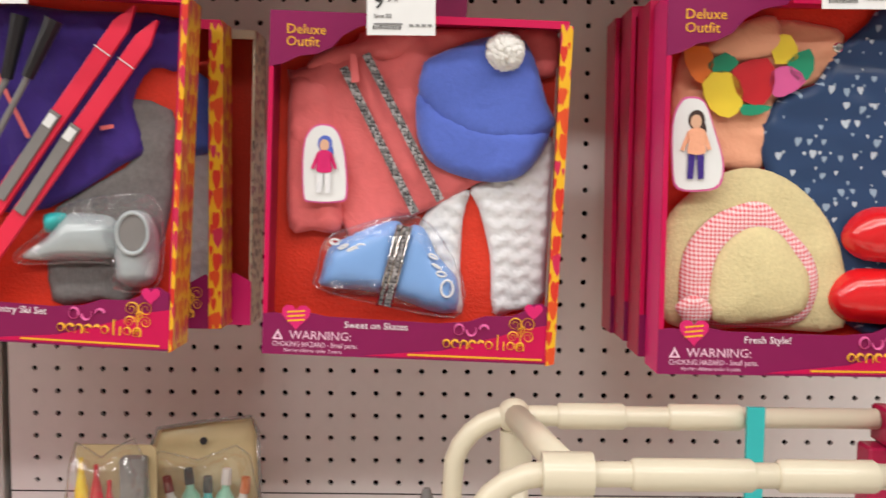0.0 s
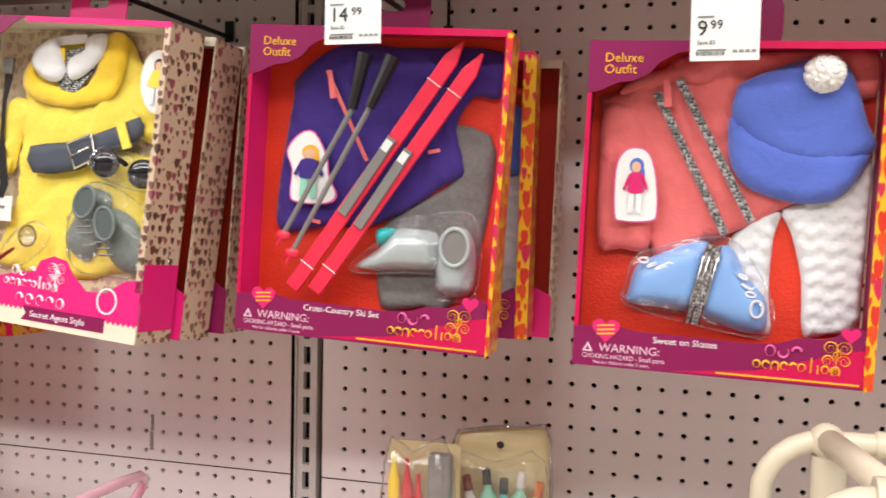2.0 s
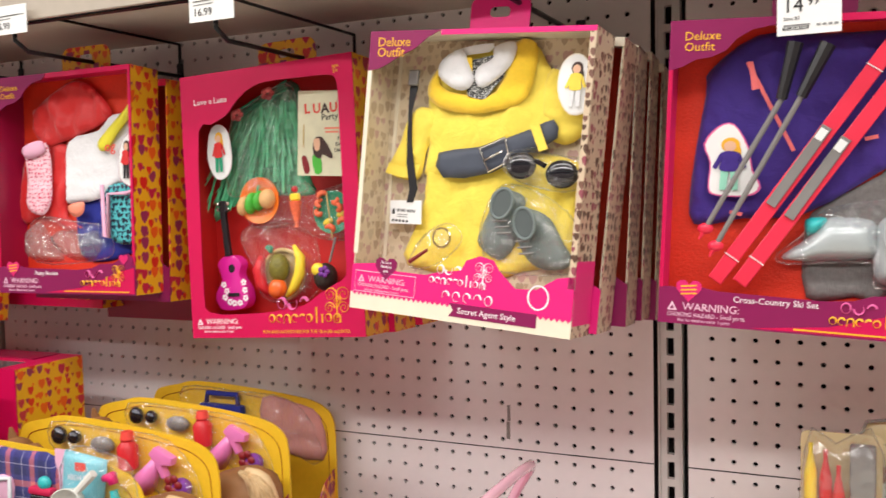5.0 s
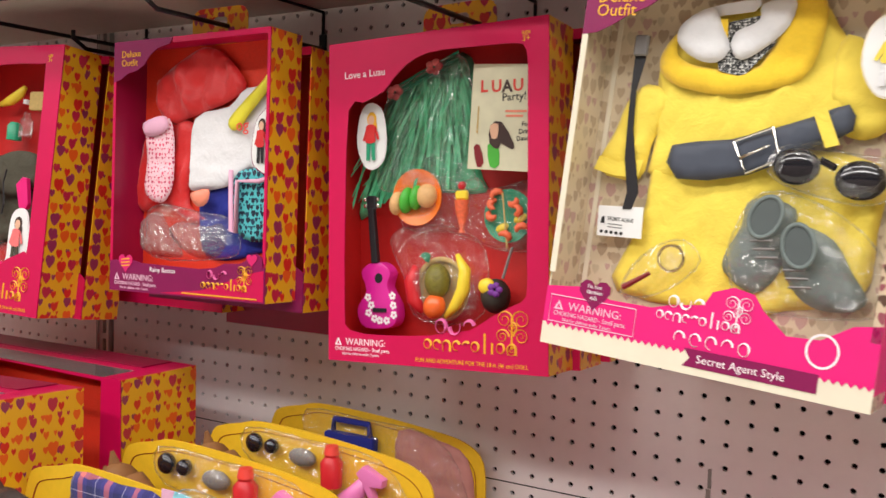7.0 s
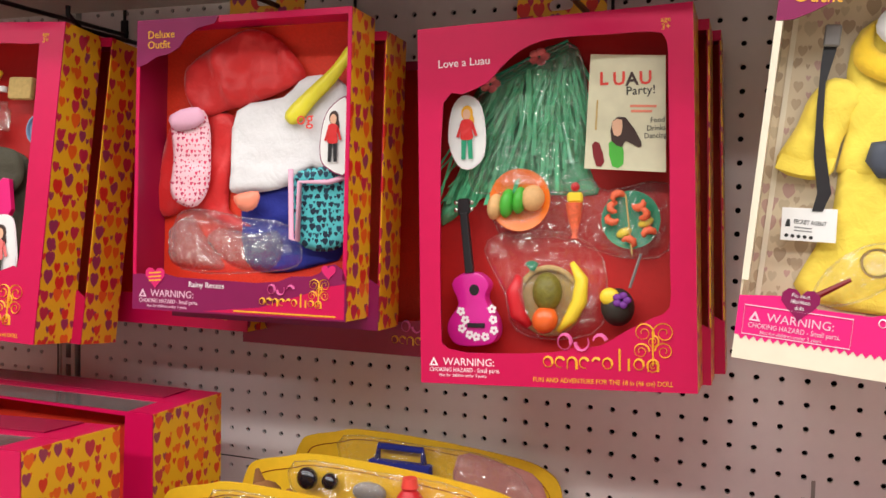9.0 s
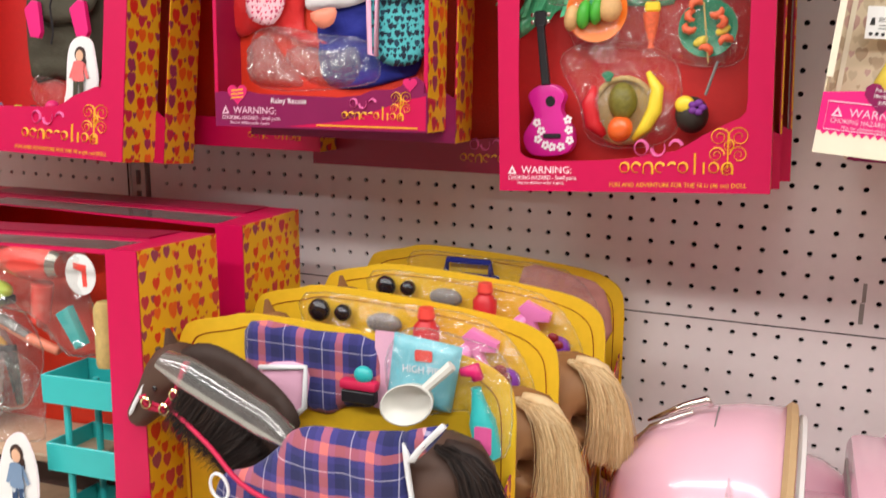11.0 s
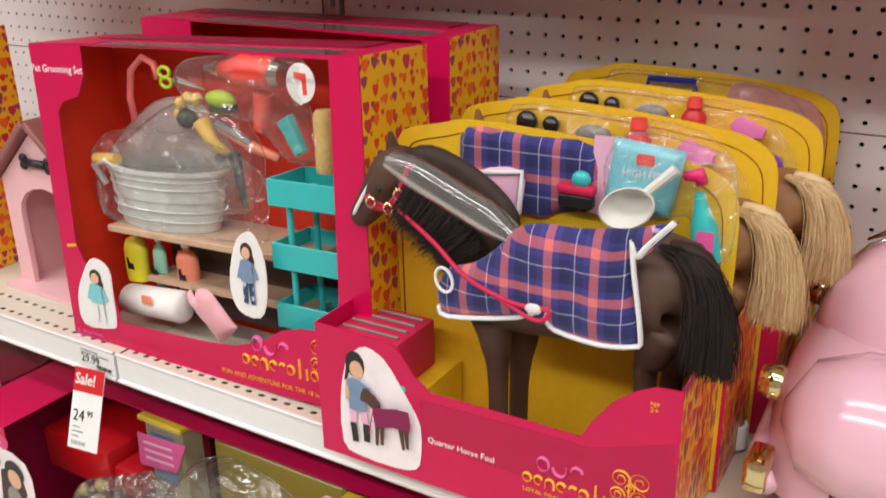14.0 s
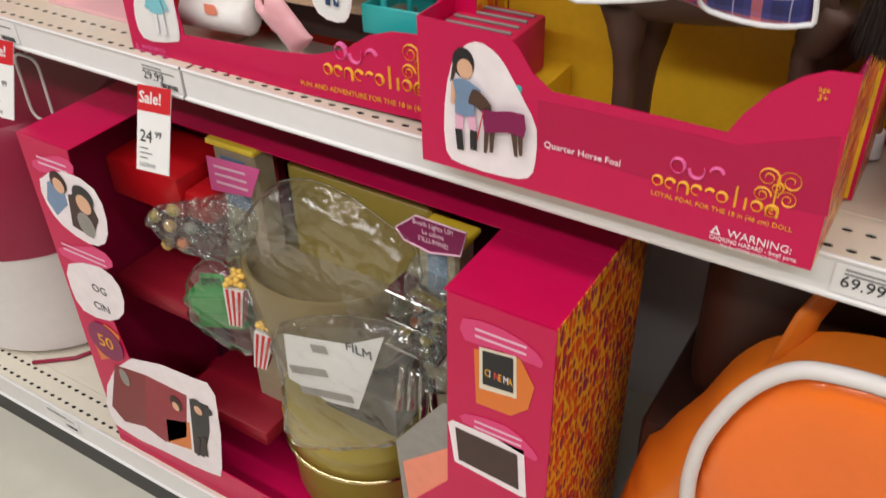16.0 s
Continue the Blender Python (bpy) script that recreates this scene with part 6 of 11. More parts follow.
def beach_party_set():
    W, H, D = 0.259, 0.343, 0.06
    t = carton("outfit_box", "magenta beach party box with green skirt, ukulele and toy food", W, H, D, BOX_LUAU, M["magenta"], M["hearts"], M["redback"], M["redback"], group=GROUP)
    hole = smooth_loop([(-0.1037, 0.0985), (-0.0844, 0.1053), (-0.0595, 0.1144), (-0.0461, 0.1275), (-0.0284, 0.1413), (-0.0048, 0.1498), (0.0244, 0.1508), (0.0609, 0.1497), (0.0941, 0.1485), (0.1066, 0.1403), (0.1076, 0.106), (0.1079, 0.0302), (0.1072, -0.0604), (0.1066, -0.0962), (0.0919, -0.1058), (0.0685, -0.1177), (0.0445, -0.1318), (0.0201, -0.1344), (-0.0007, -0.139), (-0.0566, -0.1415), (-0.1015, -0.138), (-0.1085, -0.1132), (-0.1078, -0.0007)], 2)
    framed_front(t, W, H, M["magenta"], "Love a Luau", (0.08, 0.885), hole)
    hang_tab(t, H, D, M["hearts"], 0.09, 0.045)
    y = D - 0.004
    rnd = random.Random(8)
    soft("skirt_base", [(-0.0953, 0.1098), (-0.0573, 0.1369), (0.006, 0.1605), (0.0249, 0.1212), (0.0257, 0.0383), (0.0338, 0.009), (-0.0273, 0.0113), (-0.0825, 0.009), (-0.126, -0.0181), (-0.1232, 0.0104), (-0.0959, 0.0618)], M["greenfoil"], t, y, 0.008, "green film hula skirt", folds=0.008, along=(-0.1, 1), freq=70)
    bm = bmesh.new()
    top, low = [(-0.0606, 0.1119), (0.0174, 0.1345)], [(-0.1163, -0.0099), (0.0326, 0.0167)]
    for i in range(150):
        u = rnd.random()
        a = Vector(top[0]).lerp(Vector(top[1]), u) + Vector((rnd.gauss(0, 0.004), rnd.gauss(0, 0.006)))
        b = Vector(low[0]).lerp(Vector(low[1]), u + rnd.gauss(0, 0.12)) + Vector((rnd.gauss(0, 0.008), rnd.uniform(0, 0.06)))
        d0, w = rnd.uniform(0.008, 0.018), rnd.uniform(0.001, 0.0024)
        mid = a.lerp(b, 0.5) + Vector((rnd.gauss(0, 0.007), rnd.gauss(0, 0.004)))
        prev = None
        for k, q in enumerate((a, mid, b)):
            yy = y - d0 + rnd.gauss(0, 0.003)
            v1, v2 = bm.verts.new((q.x - w, yy, q.y)), bm.verts.new((q.x + w, yy + rnd.gauss(0, 0.0015), q.y + 0.0006))
            if prev:
                bm.faces.new((prev[0], prev[1], v2, v1))
            prev = (v1, v2)
    blister(t, [(-0.0793, 0.1062), (-0.0469, 0.1311), (0.0107, 0.1527), (0.0272, 0.1183), (0.028, 0.0368), (0.034, 0.0122), (-0.0219, 0.0123), (-0.0714, 0.0121), (-0.0898, 0.0256)], y - 0.02, 0.014)
    tagged(part("skirt_fringe", bm, M["greenfoil"], t, "shiny green film strips"), kind="stuff")
    wb = [(-0.0791, 0.1212), (-0.0378, 0.1387), (0.0107, 0.1568)]
    for k in range(4):
        part("waistband_cord", tube([(p[0], y - 0.019, p[1] - 0.0035 * k) for p in wb], 0.0013, sides=5), M["plategreen"], t)
    fl = [(-0.017, 0.1426), (-0.0667, 0.1198)]
    for c in fl:
        for i in range(5):
            a = TAU * i / 5
            part("flower_petal", blob(c[0] + 0.006 * math.cos(a), y - 0.023, c[1] + 0.005 * math.sin(a), 0.005, 0.002, 0.004, u=8, v=5), M["coral"], t, smooth="all")
    iv = [(0.0341, 0.1393), (0.1027, 0.1326), (0.1017, 0.0255), (0.0266, 0.0322)]
    card = flat("invitation", iv, M["invite"], t, y - 0.028, 0.001, "printed party invitation card")
    yy = y - 0.0294
    for ch, p, mt in zip("LUAU", [(0.0419, 0.1096), (0.0543, 0.1086), (0.0665, 0.1075), (0.0785, 0.1077)], ("dryer", "dryer", "shadowprint", "dryer")):
        words(ch, 0.017, M[mt], card, p[0], yy, p[1], bold=0.0004)
    words("Party!", 0.0115, M["ink"], card, *(lambda p: (p[0], yy, p[1]))([(0.0663, 0.0984)][0]))
    for s, p in zip(("Food", "Drinks", "Dancing"), [(0.0883, 0.0716), (0.085, 0.0643), (0.0825, 0.0574)]):
        words(s, 0.007, M["ink"], card, p[0], yy, p[1], width=0.9)
    for a in ([(0.0702, 0.0882), (0.0941, 0.0864)], [(0.0709, 0.0834), (0.09, 0.082)]):
        flat("invitation_print", strip(a[0], a[1], 0.0022), M["salmon"], card, yy, 0.0003)
    flat("invitation_print", [(0.0502, 0.055), (0.0616, 0.0563), (0.0633, 0.0344), (0.0531, 0.0329)], M["leafgreen"], card, yy, 0.0003, smooth=2)
    flat("invitation_print", [(0.0537, 0.0747), (0.066, 0.0778), (0.0797, 0.0552), (0.0776, 0.0494), (0.0656, 0.0561), (0.0623, 0.0503), (0.0526, 0.0568)], M["hair"], card, yy - 0.0004, 0.0003, smooth=2)
    flat("invitation_print", [(0.0537, 0.0747), (0.0627, 0.0757), (0.0617, 0.0622), (0.0552, 0.0619)], M["skin"], card, yy - 0.0008, 0.0003, smooth=2)
    flat("invitation_print", [(0.0344, 0.0539), (0.0411, 0.0555), (0.0458, 0.0373), (0.0383, 0.0336)], M["darkred"], card, yy, 0.0003, smooth=2)
    a = [(0.0401, 0.0957), (0.038, 0.0678)]
    flat("invitation_print", strip(a[0], a[1], 0.0015), M["cork"], card, yy, 0.0003)
    # burger plate
    c = [(-0.0381, 0.0048)][0]
    part("orange_plate", lathe([(0.0, 0), (0.017, 0), (0.024, 0.004), (0.0265, 0.005), (0.0265, 0.0065), (0.023, 0.0055), (0.016, 0.0018), (0.0, 0.0018)], m=pose(c[0], y - 0.017, c[1], 90, 0, 0) @ Matrix.Diagonal((1.15, 1.15, 1, 1)), sides=28), M["orangepl"], t, "orange toy plate", smooth=True)
    for p, mt, r in zip([(-0.0627, -0.0011), (-0.0504, 0.0018), (-0.0379, 0.0043), (-0.0246, 0.0059)], ("bun", "leafgreen", "leafgreen", "bun"), ((0.0075, 0.013), (0.007, 0.0145), (0.0065, 0.0135), (0.012, 0.013))):
        part("burger_layer", blob(p[0], y - 0.024, p[1], r[0], 0.011, r[1], rot=10, u=12, v=8), M[mt], t, smooth="all")
    # cocktail
    c = [(0.0146, -0.0115)][0]
    part("cocktail_glass", lathe([(0.0, -0.022), (0.004, -0.022), (0.0022, -0.018), (0.007, 0.0), (0.0085, 0.012), (0.0, 0.012)], m=pose(c[0], y - 0.018, c[1]), sides=12), M["shrimp"], t, "orange toy cocktail", smooth=True)
    part("pineapple_slice", cuboid(c[0] - 0.006, c[0] + 0.009, y - 0.024, y - 0.018, c[1] + 0.012, c[1] + 0.022, 0.002), M["lemon"], t)
    part("cherry", blob(c[0] + 0.002, y - 0.022, c[1] + 0.027, 0.0045, 0.0045, 0.0045, u=10, v=7), M["melon"], t, smooth="all")
    # shrimp plate
    c = [(0.0677, -0.0168)][0]
    part("green_plate", lathe([(0.0, 0), (0.018, 0), (0.0245, 0.003), (0.0275, 0.004), (0.0275, 0.0055), (0.024, 0.0048), (0.017, 0.0016), (0.0, 0.0016)], m=pose(c[0], y - 0.012, c[1], 90, 0, 0), sides=28), M["plategreen"], t, "green toy plate", smooth=True)
    for k, p in enumerate([(0.0579, 0.0038), (0.055, -0.0048), (0.0523, -0.0147), (0.0753, -0.0015), (0.0779, -0.0115), (0.0654, -0.0389), (0.0856, -0.0313)]):
        pts = [(p[0] + 0.0055 * math.cos(a), y - 0.02 - 0.001 * i, p[1] + 0.0045 * math.sin(a)) for i, a in enumerate([0.4 + k + 0.7 * j for j in range(6)])]
        part("toy_shrimp", tube(pts, [0.0016, 0.0032, 0.004, 0.0038, 0.0028, 0.0014], sides=7), M["shrimp"], t, smooth="all")
    for p in [(0.0615, -0.0289), (0.0818, -0.0195)]:
        part("lemon_slice", blob(p[0], y - 0.018, p[1], 0.008, 0.003, 0.0045, rot=-25, u=10, v=6), M["lemon"], t, smooth="all")
    a = [(0.0641, 0.0068), (0.0693, -0.0496)]
    part("skewer", tube([(a[0][0], y - 0.023, a[0][1]), (a[1][0], y - 0.023, a[1][1])], 0.0008, sides=5), M["cork"], t)
    # ukulele
    body = [(-0.1077, -0.0769), (-0.0958, -0.0662), (-0.0795, -0.0663), (-0.069, -0.0769), (-0.0729, -0.0917), (-0.0618, -0.1106), (-0.0606, -0.1274), (-0.0713, -0.1369), (-0.1015, -0.1377), (-0.1117, -0.1264), (-0.1115, -0.1135), (-0.1009, -0.0962)]
    part("ukulele_body", plate(smooth_loop(body, 3), y - 0.028, y - 0.012, bevel=0.002), M["ukulele"], t, "magenta toy ukulele body", smooth=True)
    nk = [(-0.0885, -0.066), (-0.0941, -0.0067)]
    part("ukulele_neck", plate(strip(nk[0], nk[1], 0.0085, 0.0075), y - 0.03, y - 0.024, bevel=0.0008), M["black"], t, "black ukulele neck")
    hd = [(-0.0941, -0.0003)][0]
    part("ukulele_head", cuboid(hd[0] - 0.006, hd[0] + 0.006, y - 0.029, y - 0.024, hd[1] - 0.008, hd[1] + 0.008, 0.0015), M["black"], t)
    for dx, dz in ((-0.008, -0.003), (-0.008, 0.004), (0.008, -0.003), (0.008, 0.004)):
        part("tuning_peg", blob(hd[0] + dx, y - 0.027, hd[1] + dz, 0.0025, 0.002, 0.0025, u=8, v=5), M["chrome"], t, smooth="all")
    c = [(-0.0837, -0.0827)][0]
    flat("sound_hole", ellipse(*c, 0.005, 0.0055, 16), M["lens"], t, y - 0.0282, 0.0004)
    c = [(-0.0819, -0.1175)][0]
    part("ukulele_bridge", cuboid(c[0] - 0.009, c[0] + 0.009, y - 0.0305, y - 0.0282, c[1] - 0.0022, c[1] + 0.0022, 0.0006), M["black"], t)
    for p in [(-0.0978, -0.1039), (-0.0933, -0.1123), (-0.0967, -0.1208), (-0.0657, -0.1014), (-0.0645, -0.1118), (-0.0638, -0.1222), (-0.0821, -0.1288), (-0.0729, -0.1286), (-0.0889, -0.1269)]:
        for i in range(5):
            a = TAU * i / 5 + p[0] * 300
            flat("painted_flower", ellipse(p[0] + 0.0028 * math.cos(a), p[1] + 0.0028 * math.sin(a), 0.0019, 0.0019, 7), M["whiteink"], t, y - 0.0283, 0.0003)
    # fruit basket
    c = [(-0.0121, -0.0936)][0]
    part("basket_rim", tube([(c[0] + 0.0305 * math.cos(a), y - 0.014, c[1] + 0.032 * math.sin(a)) for a in [TAU * i / 30 for i in range(30)]], 0.003, sides=6, closed=True), M["cork"], t, "tan basket rim", smooth="all")
    part("basket_bowl", plate(ellipse(*c, 0.03, 0.0315, 30), y - 0.011, y - 0.008), M["cork"], t)
    part("pineapple", blob(c[0] + 0.001, y - 0.025, c[1] + 0.009, 0.0145, 0.013, 0.019), M["pineapple"], t, "olive toy pineapple", smooth="all")
    for i in range(9):
        a = -0.9 + 0.225 * i
        q = [(-0.0264, -0.0601)][0]
        part("pineapple_leaf", tube([(q[0], y - 0.02, q[1] - 0.003), (q[0] + 0.008 * math.sin(a), y - 0.024, q[1] + 0.008 * math.cos(a) - 0.002)], [0.0028, 0.0006], sides=5), M["plategreen"], t)
    part("melon_slice", tube([(p[0], y - 0.022, p[1]) for p in [(-0.0392, -0.0684), (-0.0448, -0.0851), (-0.0415, -0.1059), (-0.0297, -0.1182)]], [0.004, 0.0085, 0.0085, 0.004], sides=8), M["melon"], t, "toy watermelon slice", smooth="all")
    part("banana", tube([(p[0], y - 0.026, p[1]) for p in [(0.0133, -0.0563), (0.0224, -0.0725), (0.0204, -0.0927), (0.0117, -0.109), (-0.0005, -0.1222)]], [0.0025, 0.0065, 0.0075, 0.0065, 0.0025], sides=9), M["lemon"], t, "yellow toy banana", smooth="all")
    c = [(-0.013, -0.1112)][0]
    part("mango", blob(c[0], y - 0.028, c[1], 0.0125, 0.011, 0.0135, rot=25), M["mango"], t, "orange toy mango", smooth="all")
    # coconut drink
    c = [(0.055, -0.0987)][0]
    part("coconut", blob(c[0], y - 0.02, c[1], 0.016, 0.014, 0.018), M["darkfruit"], t, "dark toy coconut", smooth="all")
    part("coconut_top", blob(c[0] - 0.006, y - 0.028, c[1] + 0.01, 0.0095, 0.006, 0.0085), M["lemon"], t, smooth="all")
    for i in range(5):
        a = TAU * i / 5
        part("flower_petal", blob(c[0] + 0.006 + 0.005 * math.cos(a), y - 0.034, c[1] + 0.007 + 0.0045 * math.sin(a), 0.0042, 0.002, 0.0035, u=8, v=5), M["violet"], t, smooth="all")
    a = [(0.068, -0.0802), (0.0785, -0.0489)]
    part("straw", tube([(a[0][0], y - 0.03, a[0][1]), (a[1][0], y - 0.03, a[1][1])], 0.0015, sides=6), M["greyplastic"], t)
    blister(t, [(-0.0763, -0.0429), (-0.0534, -0.0266), (0.0033, -0.0278), (0.0406, -0.0524), (0.0396, -0.1159), (-0.0025, -0.1309), (-0.0459, -0.1218), (-0.0565, -0.0847)], y - 0.014, 0.022)
    blister(t, [(-0.0684, 0.0281), (-0.0347, 0.0389), (0.004, 0.0208), (0.0293, 0.0237), (0.0457, 0.0111), (0.1016, 0.0166), (0.1014, -0.0453), (0.0649, -0.0526), (0.0324, -0.0443), (-0.0053, -0.0317), (-0.0624, -0.0264)], y - 0.01, 0.022)
    doll_sticker(t, [(-0.0898, 0.1076), (-0.0739, 0.1009), (-0.0674, 0.0775), (-0.0687, 0.0484), (-0.0816, 0.0357), (-0.0954, 0.0393), (-0.1053, 0.0631), (-0.1016, 0.0946)], y - 0.038, M["skin"], M["goldink"], M["redsatin"], M["plategreen"], M["whiteink"])
    return t


def summer_outfit():
    W, H, D = 0.244, 0.3, 0.045
    t = carton("outfit_box", "magenta outfit box with straw hat, denim dungarees and red shoes", W, H, D, BOX_SUMMER, M["magenta"], M["flames"], M["orangered"], M["hotpink"], group=GROUP)
    deluxe_front(t, W, H, "Fresh Style!", M["magenta"], M["flames"])
    hang_tab(t, H, D, M["plum"], 0.075, 0.05)
    y = D - 0.004
    soft("shirt", [(-0.1049, 0.0901), (-0.0961, 0.1155), (-0.0648, 0.1316), (-0.0174, 0.1385), (0.0081, 0.1357), (0.0339, 0.1266), (0.0195, 0.0918), (-0.0212, 0.0723), (-0.0288, 0.018), (-0.0608, 0.0144), (-0.0867, 0.0204), (-0.1052, 0.0489)], M["peach"], t, y, 0.009, "peach printed shirt", folds=0.004)
    soft("neckline", [(-0.0827, 0.1142), (-0.0551, 0.1332), (-0.0271, 0.1398), (-0.0199, 0.1151), (-0.0353, 0.1055), (-0.0604, 0.1036), (-0.0762, 0.1081)], M["peach"], t, y - 0.009, 0.004, "peach ribbed neckline")
    for mt, pts in (("orangepl", [(-0.1014, 0.1106), (-0.0817, 0.1139), (-0.0765, 0.0985), (-0.0855, 0.0843), (-0.0952, 0.092)]), ("lemon", [(-0.0855, 0.0859), (-0.0701, 0.0954), (-0.0541, 0.0863), (-0.0519, 0.0676), (-0.0625, 0.0565), (-0.0785, 0.0641)]), ("melon", [(-0.0593, 0.0987), (-0.0328, 0.1053), (-0.0258, 0.0867), (-0.0346, 0.0679), (-0.052, 0.0708), (-0.0603, 0.0847)]), ("plategreen", [(-0.0813, 0.1), (-0.0675, 0.1095), (-0.0562, 0.1018), (-0.0638, 0.094), (-0.0764, 0.0938)]), ("plategreen", [(-0.0519, 0.0676), (-0.0282, 0.0664), (-0.0374, 0.06), (-0.0516, 0.0592)]), ("plategreen", [(-0.017, 0.1024), (0.0014, 0.1135), (0.0052, 0.0964), (-0.0054, 0.0854)]), ("lemon", [(-0.0287, 0.1208), (-0.0147, 0.1241), (-0.0077, 0.1056), (-0.0264, 0.1007)]), ("pinkink", [(-0.0293, 0.0944), (-0.0138, 0.0993), (-0.0007, 0.087), (-0.0191, 0.0743), (-0.0286, 0.0773)])):
        flat("fruit_print", pts, M[mt], t, y - 0.0125, 0.0006, smooth=2)
    dg = [(x, z) for x, z in [(-0.0196, 0.075), (0.0085, 0.0849), (0.0264, 0.1133), (0.0507, 0.1355), (0.064, 0.1481)]]
    soft("denim_overall", [dg[0], dg[1], dg[2], dg[3], dg[4], (W / 2 - 0.004, dg[4][1]), (W / 2 - 0.004, -H / 2 + 0.05), (0.03, -H / 2 + 0.045), dg[0][0] and (dg[0][0] - 0.012, dg[0][1] - 0.05)], M["denim"], t, y - 0.004, 0.007, "printed blue denim dungarees", folds=0.003, freq=35)
    bt = [(0.0231, 0.1143)][0]
    part("button", lathe([(0.0, 0), (0.004, 0), (0.0042, 0.002), (0.003, 0.003), (0, 0.0028)], m=pose(bt[0], y - 0.014, bt[1], 90, 0, 0), sides=12), M["chrome"], t, "chrome button", smooth=True)
    c = [(-0.0368, -0.0521)][0]
    brim = [(-0.1133, -0.098), (-0.1121, -0.0341), (-0.0954, -0.0085), (-0.0676, 0.0109), (-0.0362, 0.016), (-0.004, 0.0023), (0.0224, -0.0258), (0.0366, -0.0606), (0.0389, -0.1151), (-0.0313, -0.1161), (-0.0968, -0.1171)]
    soft("hat_brim", brim, M["straw"], t, y - 0.01, 0.006, "woven straw hat brim", roll=0.02, folds=0.003, freq=25)
    soft("hat_band", [(-0.0993, -0.0969), (-0.0974, -0.0556), (-0.0779, -0.027), (-0.0501, -0.0134), (-0.0313, -0.0122), (-0.0117, -0.0324), (0.008, -0.0542), (0.0147, -0.0794), (0.0039, -0.1082), (-0.0306, -0.115), (-0.0718, -0.114), (-0.0927, -0.1048)], M["gingham"], t, y - 0.015, 0.008, "red gingham hat band", roll=0.015, folds=0.003, freq=60)
    soft("hat_crown", [(-0.0738, -0.1084), (-0.075, -0.0737), (-0.0665, -0.0485), (-0.0452, -0.0326), (-0.0233, -0.0354), (-0.007, -0.0539), (0.0047, -0.0726), (0.0026, -0.0978), (-0.0174, -0.1076), (-0.0423, -0.1111)], M["straw"], t, y - 0.021, 0.014, "woven straw hat crown", roll=0.035, folds=0.006, along=(0.6, 1), freq=18)
    soft("band_knot", [(-0.104, -0.0962), (-0.0902, -0.0881), (-0.0758, -0.0958), (-0.0769, -0.1084), (-0.0925, -0.1134), (-0.1016, -0.104)], M["gingham"], t, y - 0.024, 0.005, "gingham knot", folds=0.003)
    x1 = W / 2 - 0.006
    for k, z in enumerate(([(0.0334, -0.0381)][0], [(0.0229, -0.089)][0])):
        soft("shoe", [(z[0], z[1]), (z[0] + 0.012, z[1] + 0.018), (z[0] + 0.035, z[1] + 0.024), (x1, z[1] + 0.015), (x1, z[1] - 0.02), (z[0] + 0.03, z[1] - 0.022), (z[0] + 0.008, z[1] - 0.015)], M["redshoe"], t, y - 0.012, 0.016, "glossy red shoe", roll=0.02)
    doll_sticker(t, [(-0.0999, 0.0718), (-0.0874, 0.0683), (-0.079, 0.0475), (-0.0703, 0.0199), (-0.0728, 0.0012), (-0.0866, -0.0036), (-0.1069, -0.0023), (-0.112, 0.0131), (-0.1131, 0.0501), (-0.1075, 0.0671)], y - 0.028, M["skin"], M["hair"], M["peach"], M["purplecloth"], M["pinkink"])
    return t


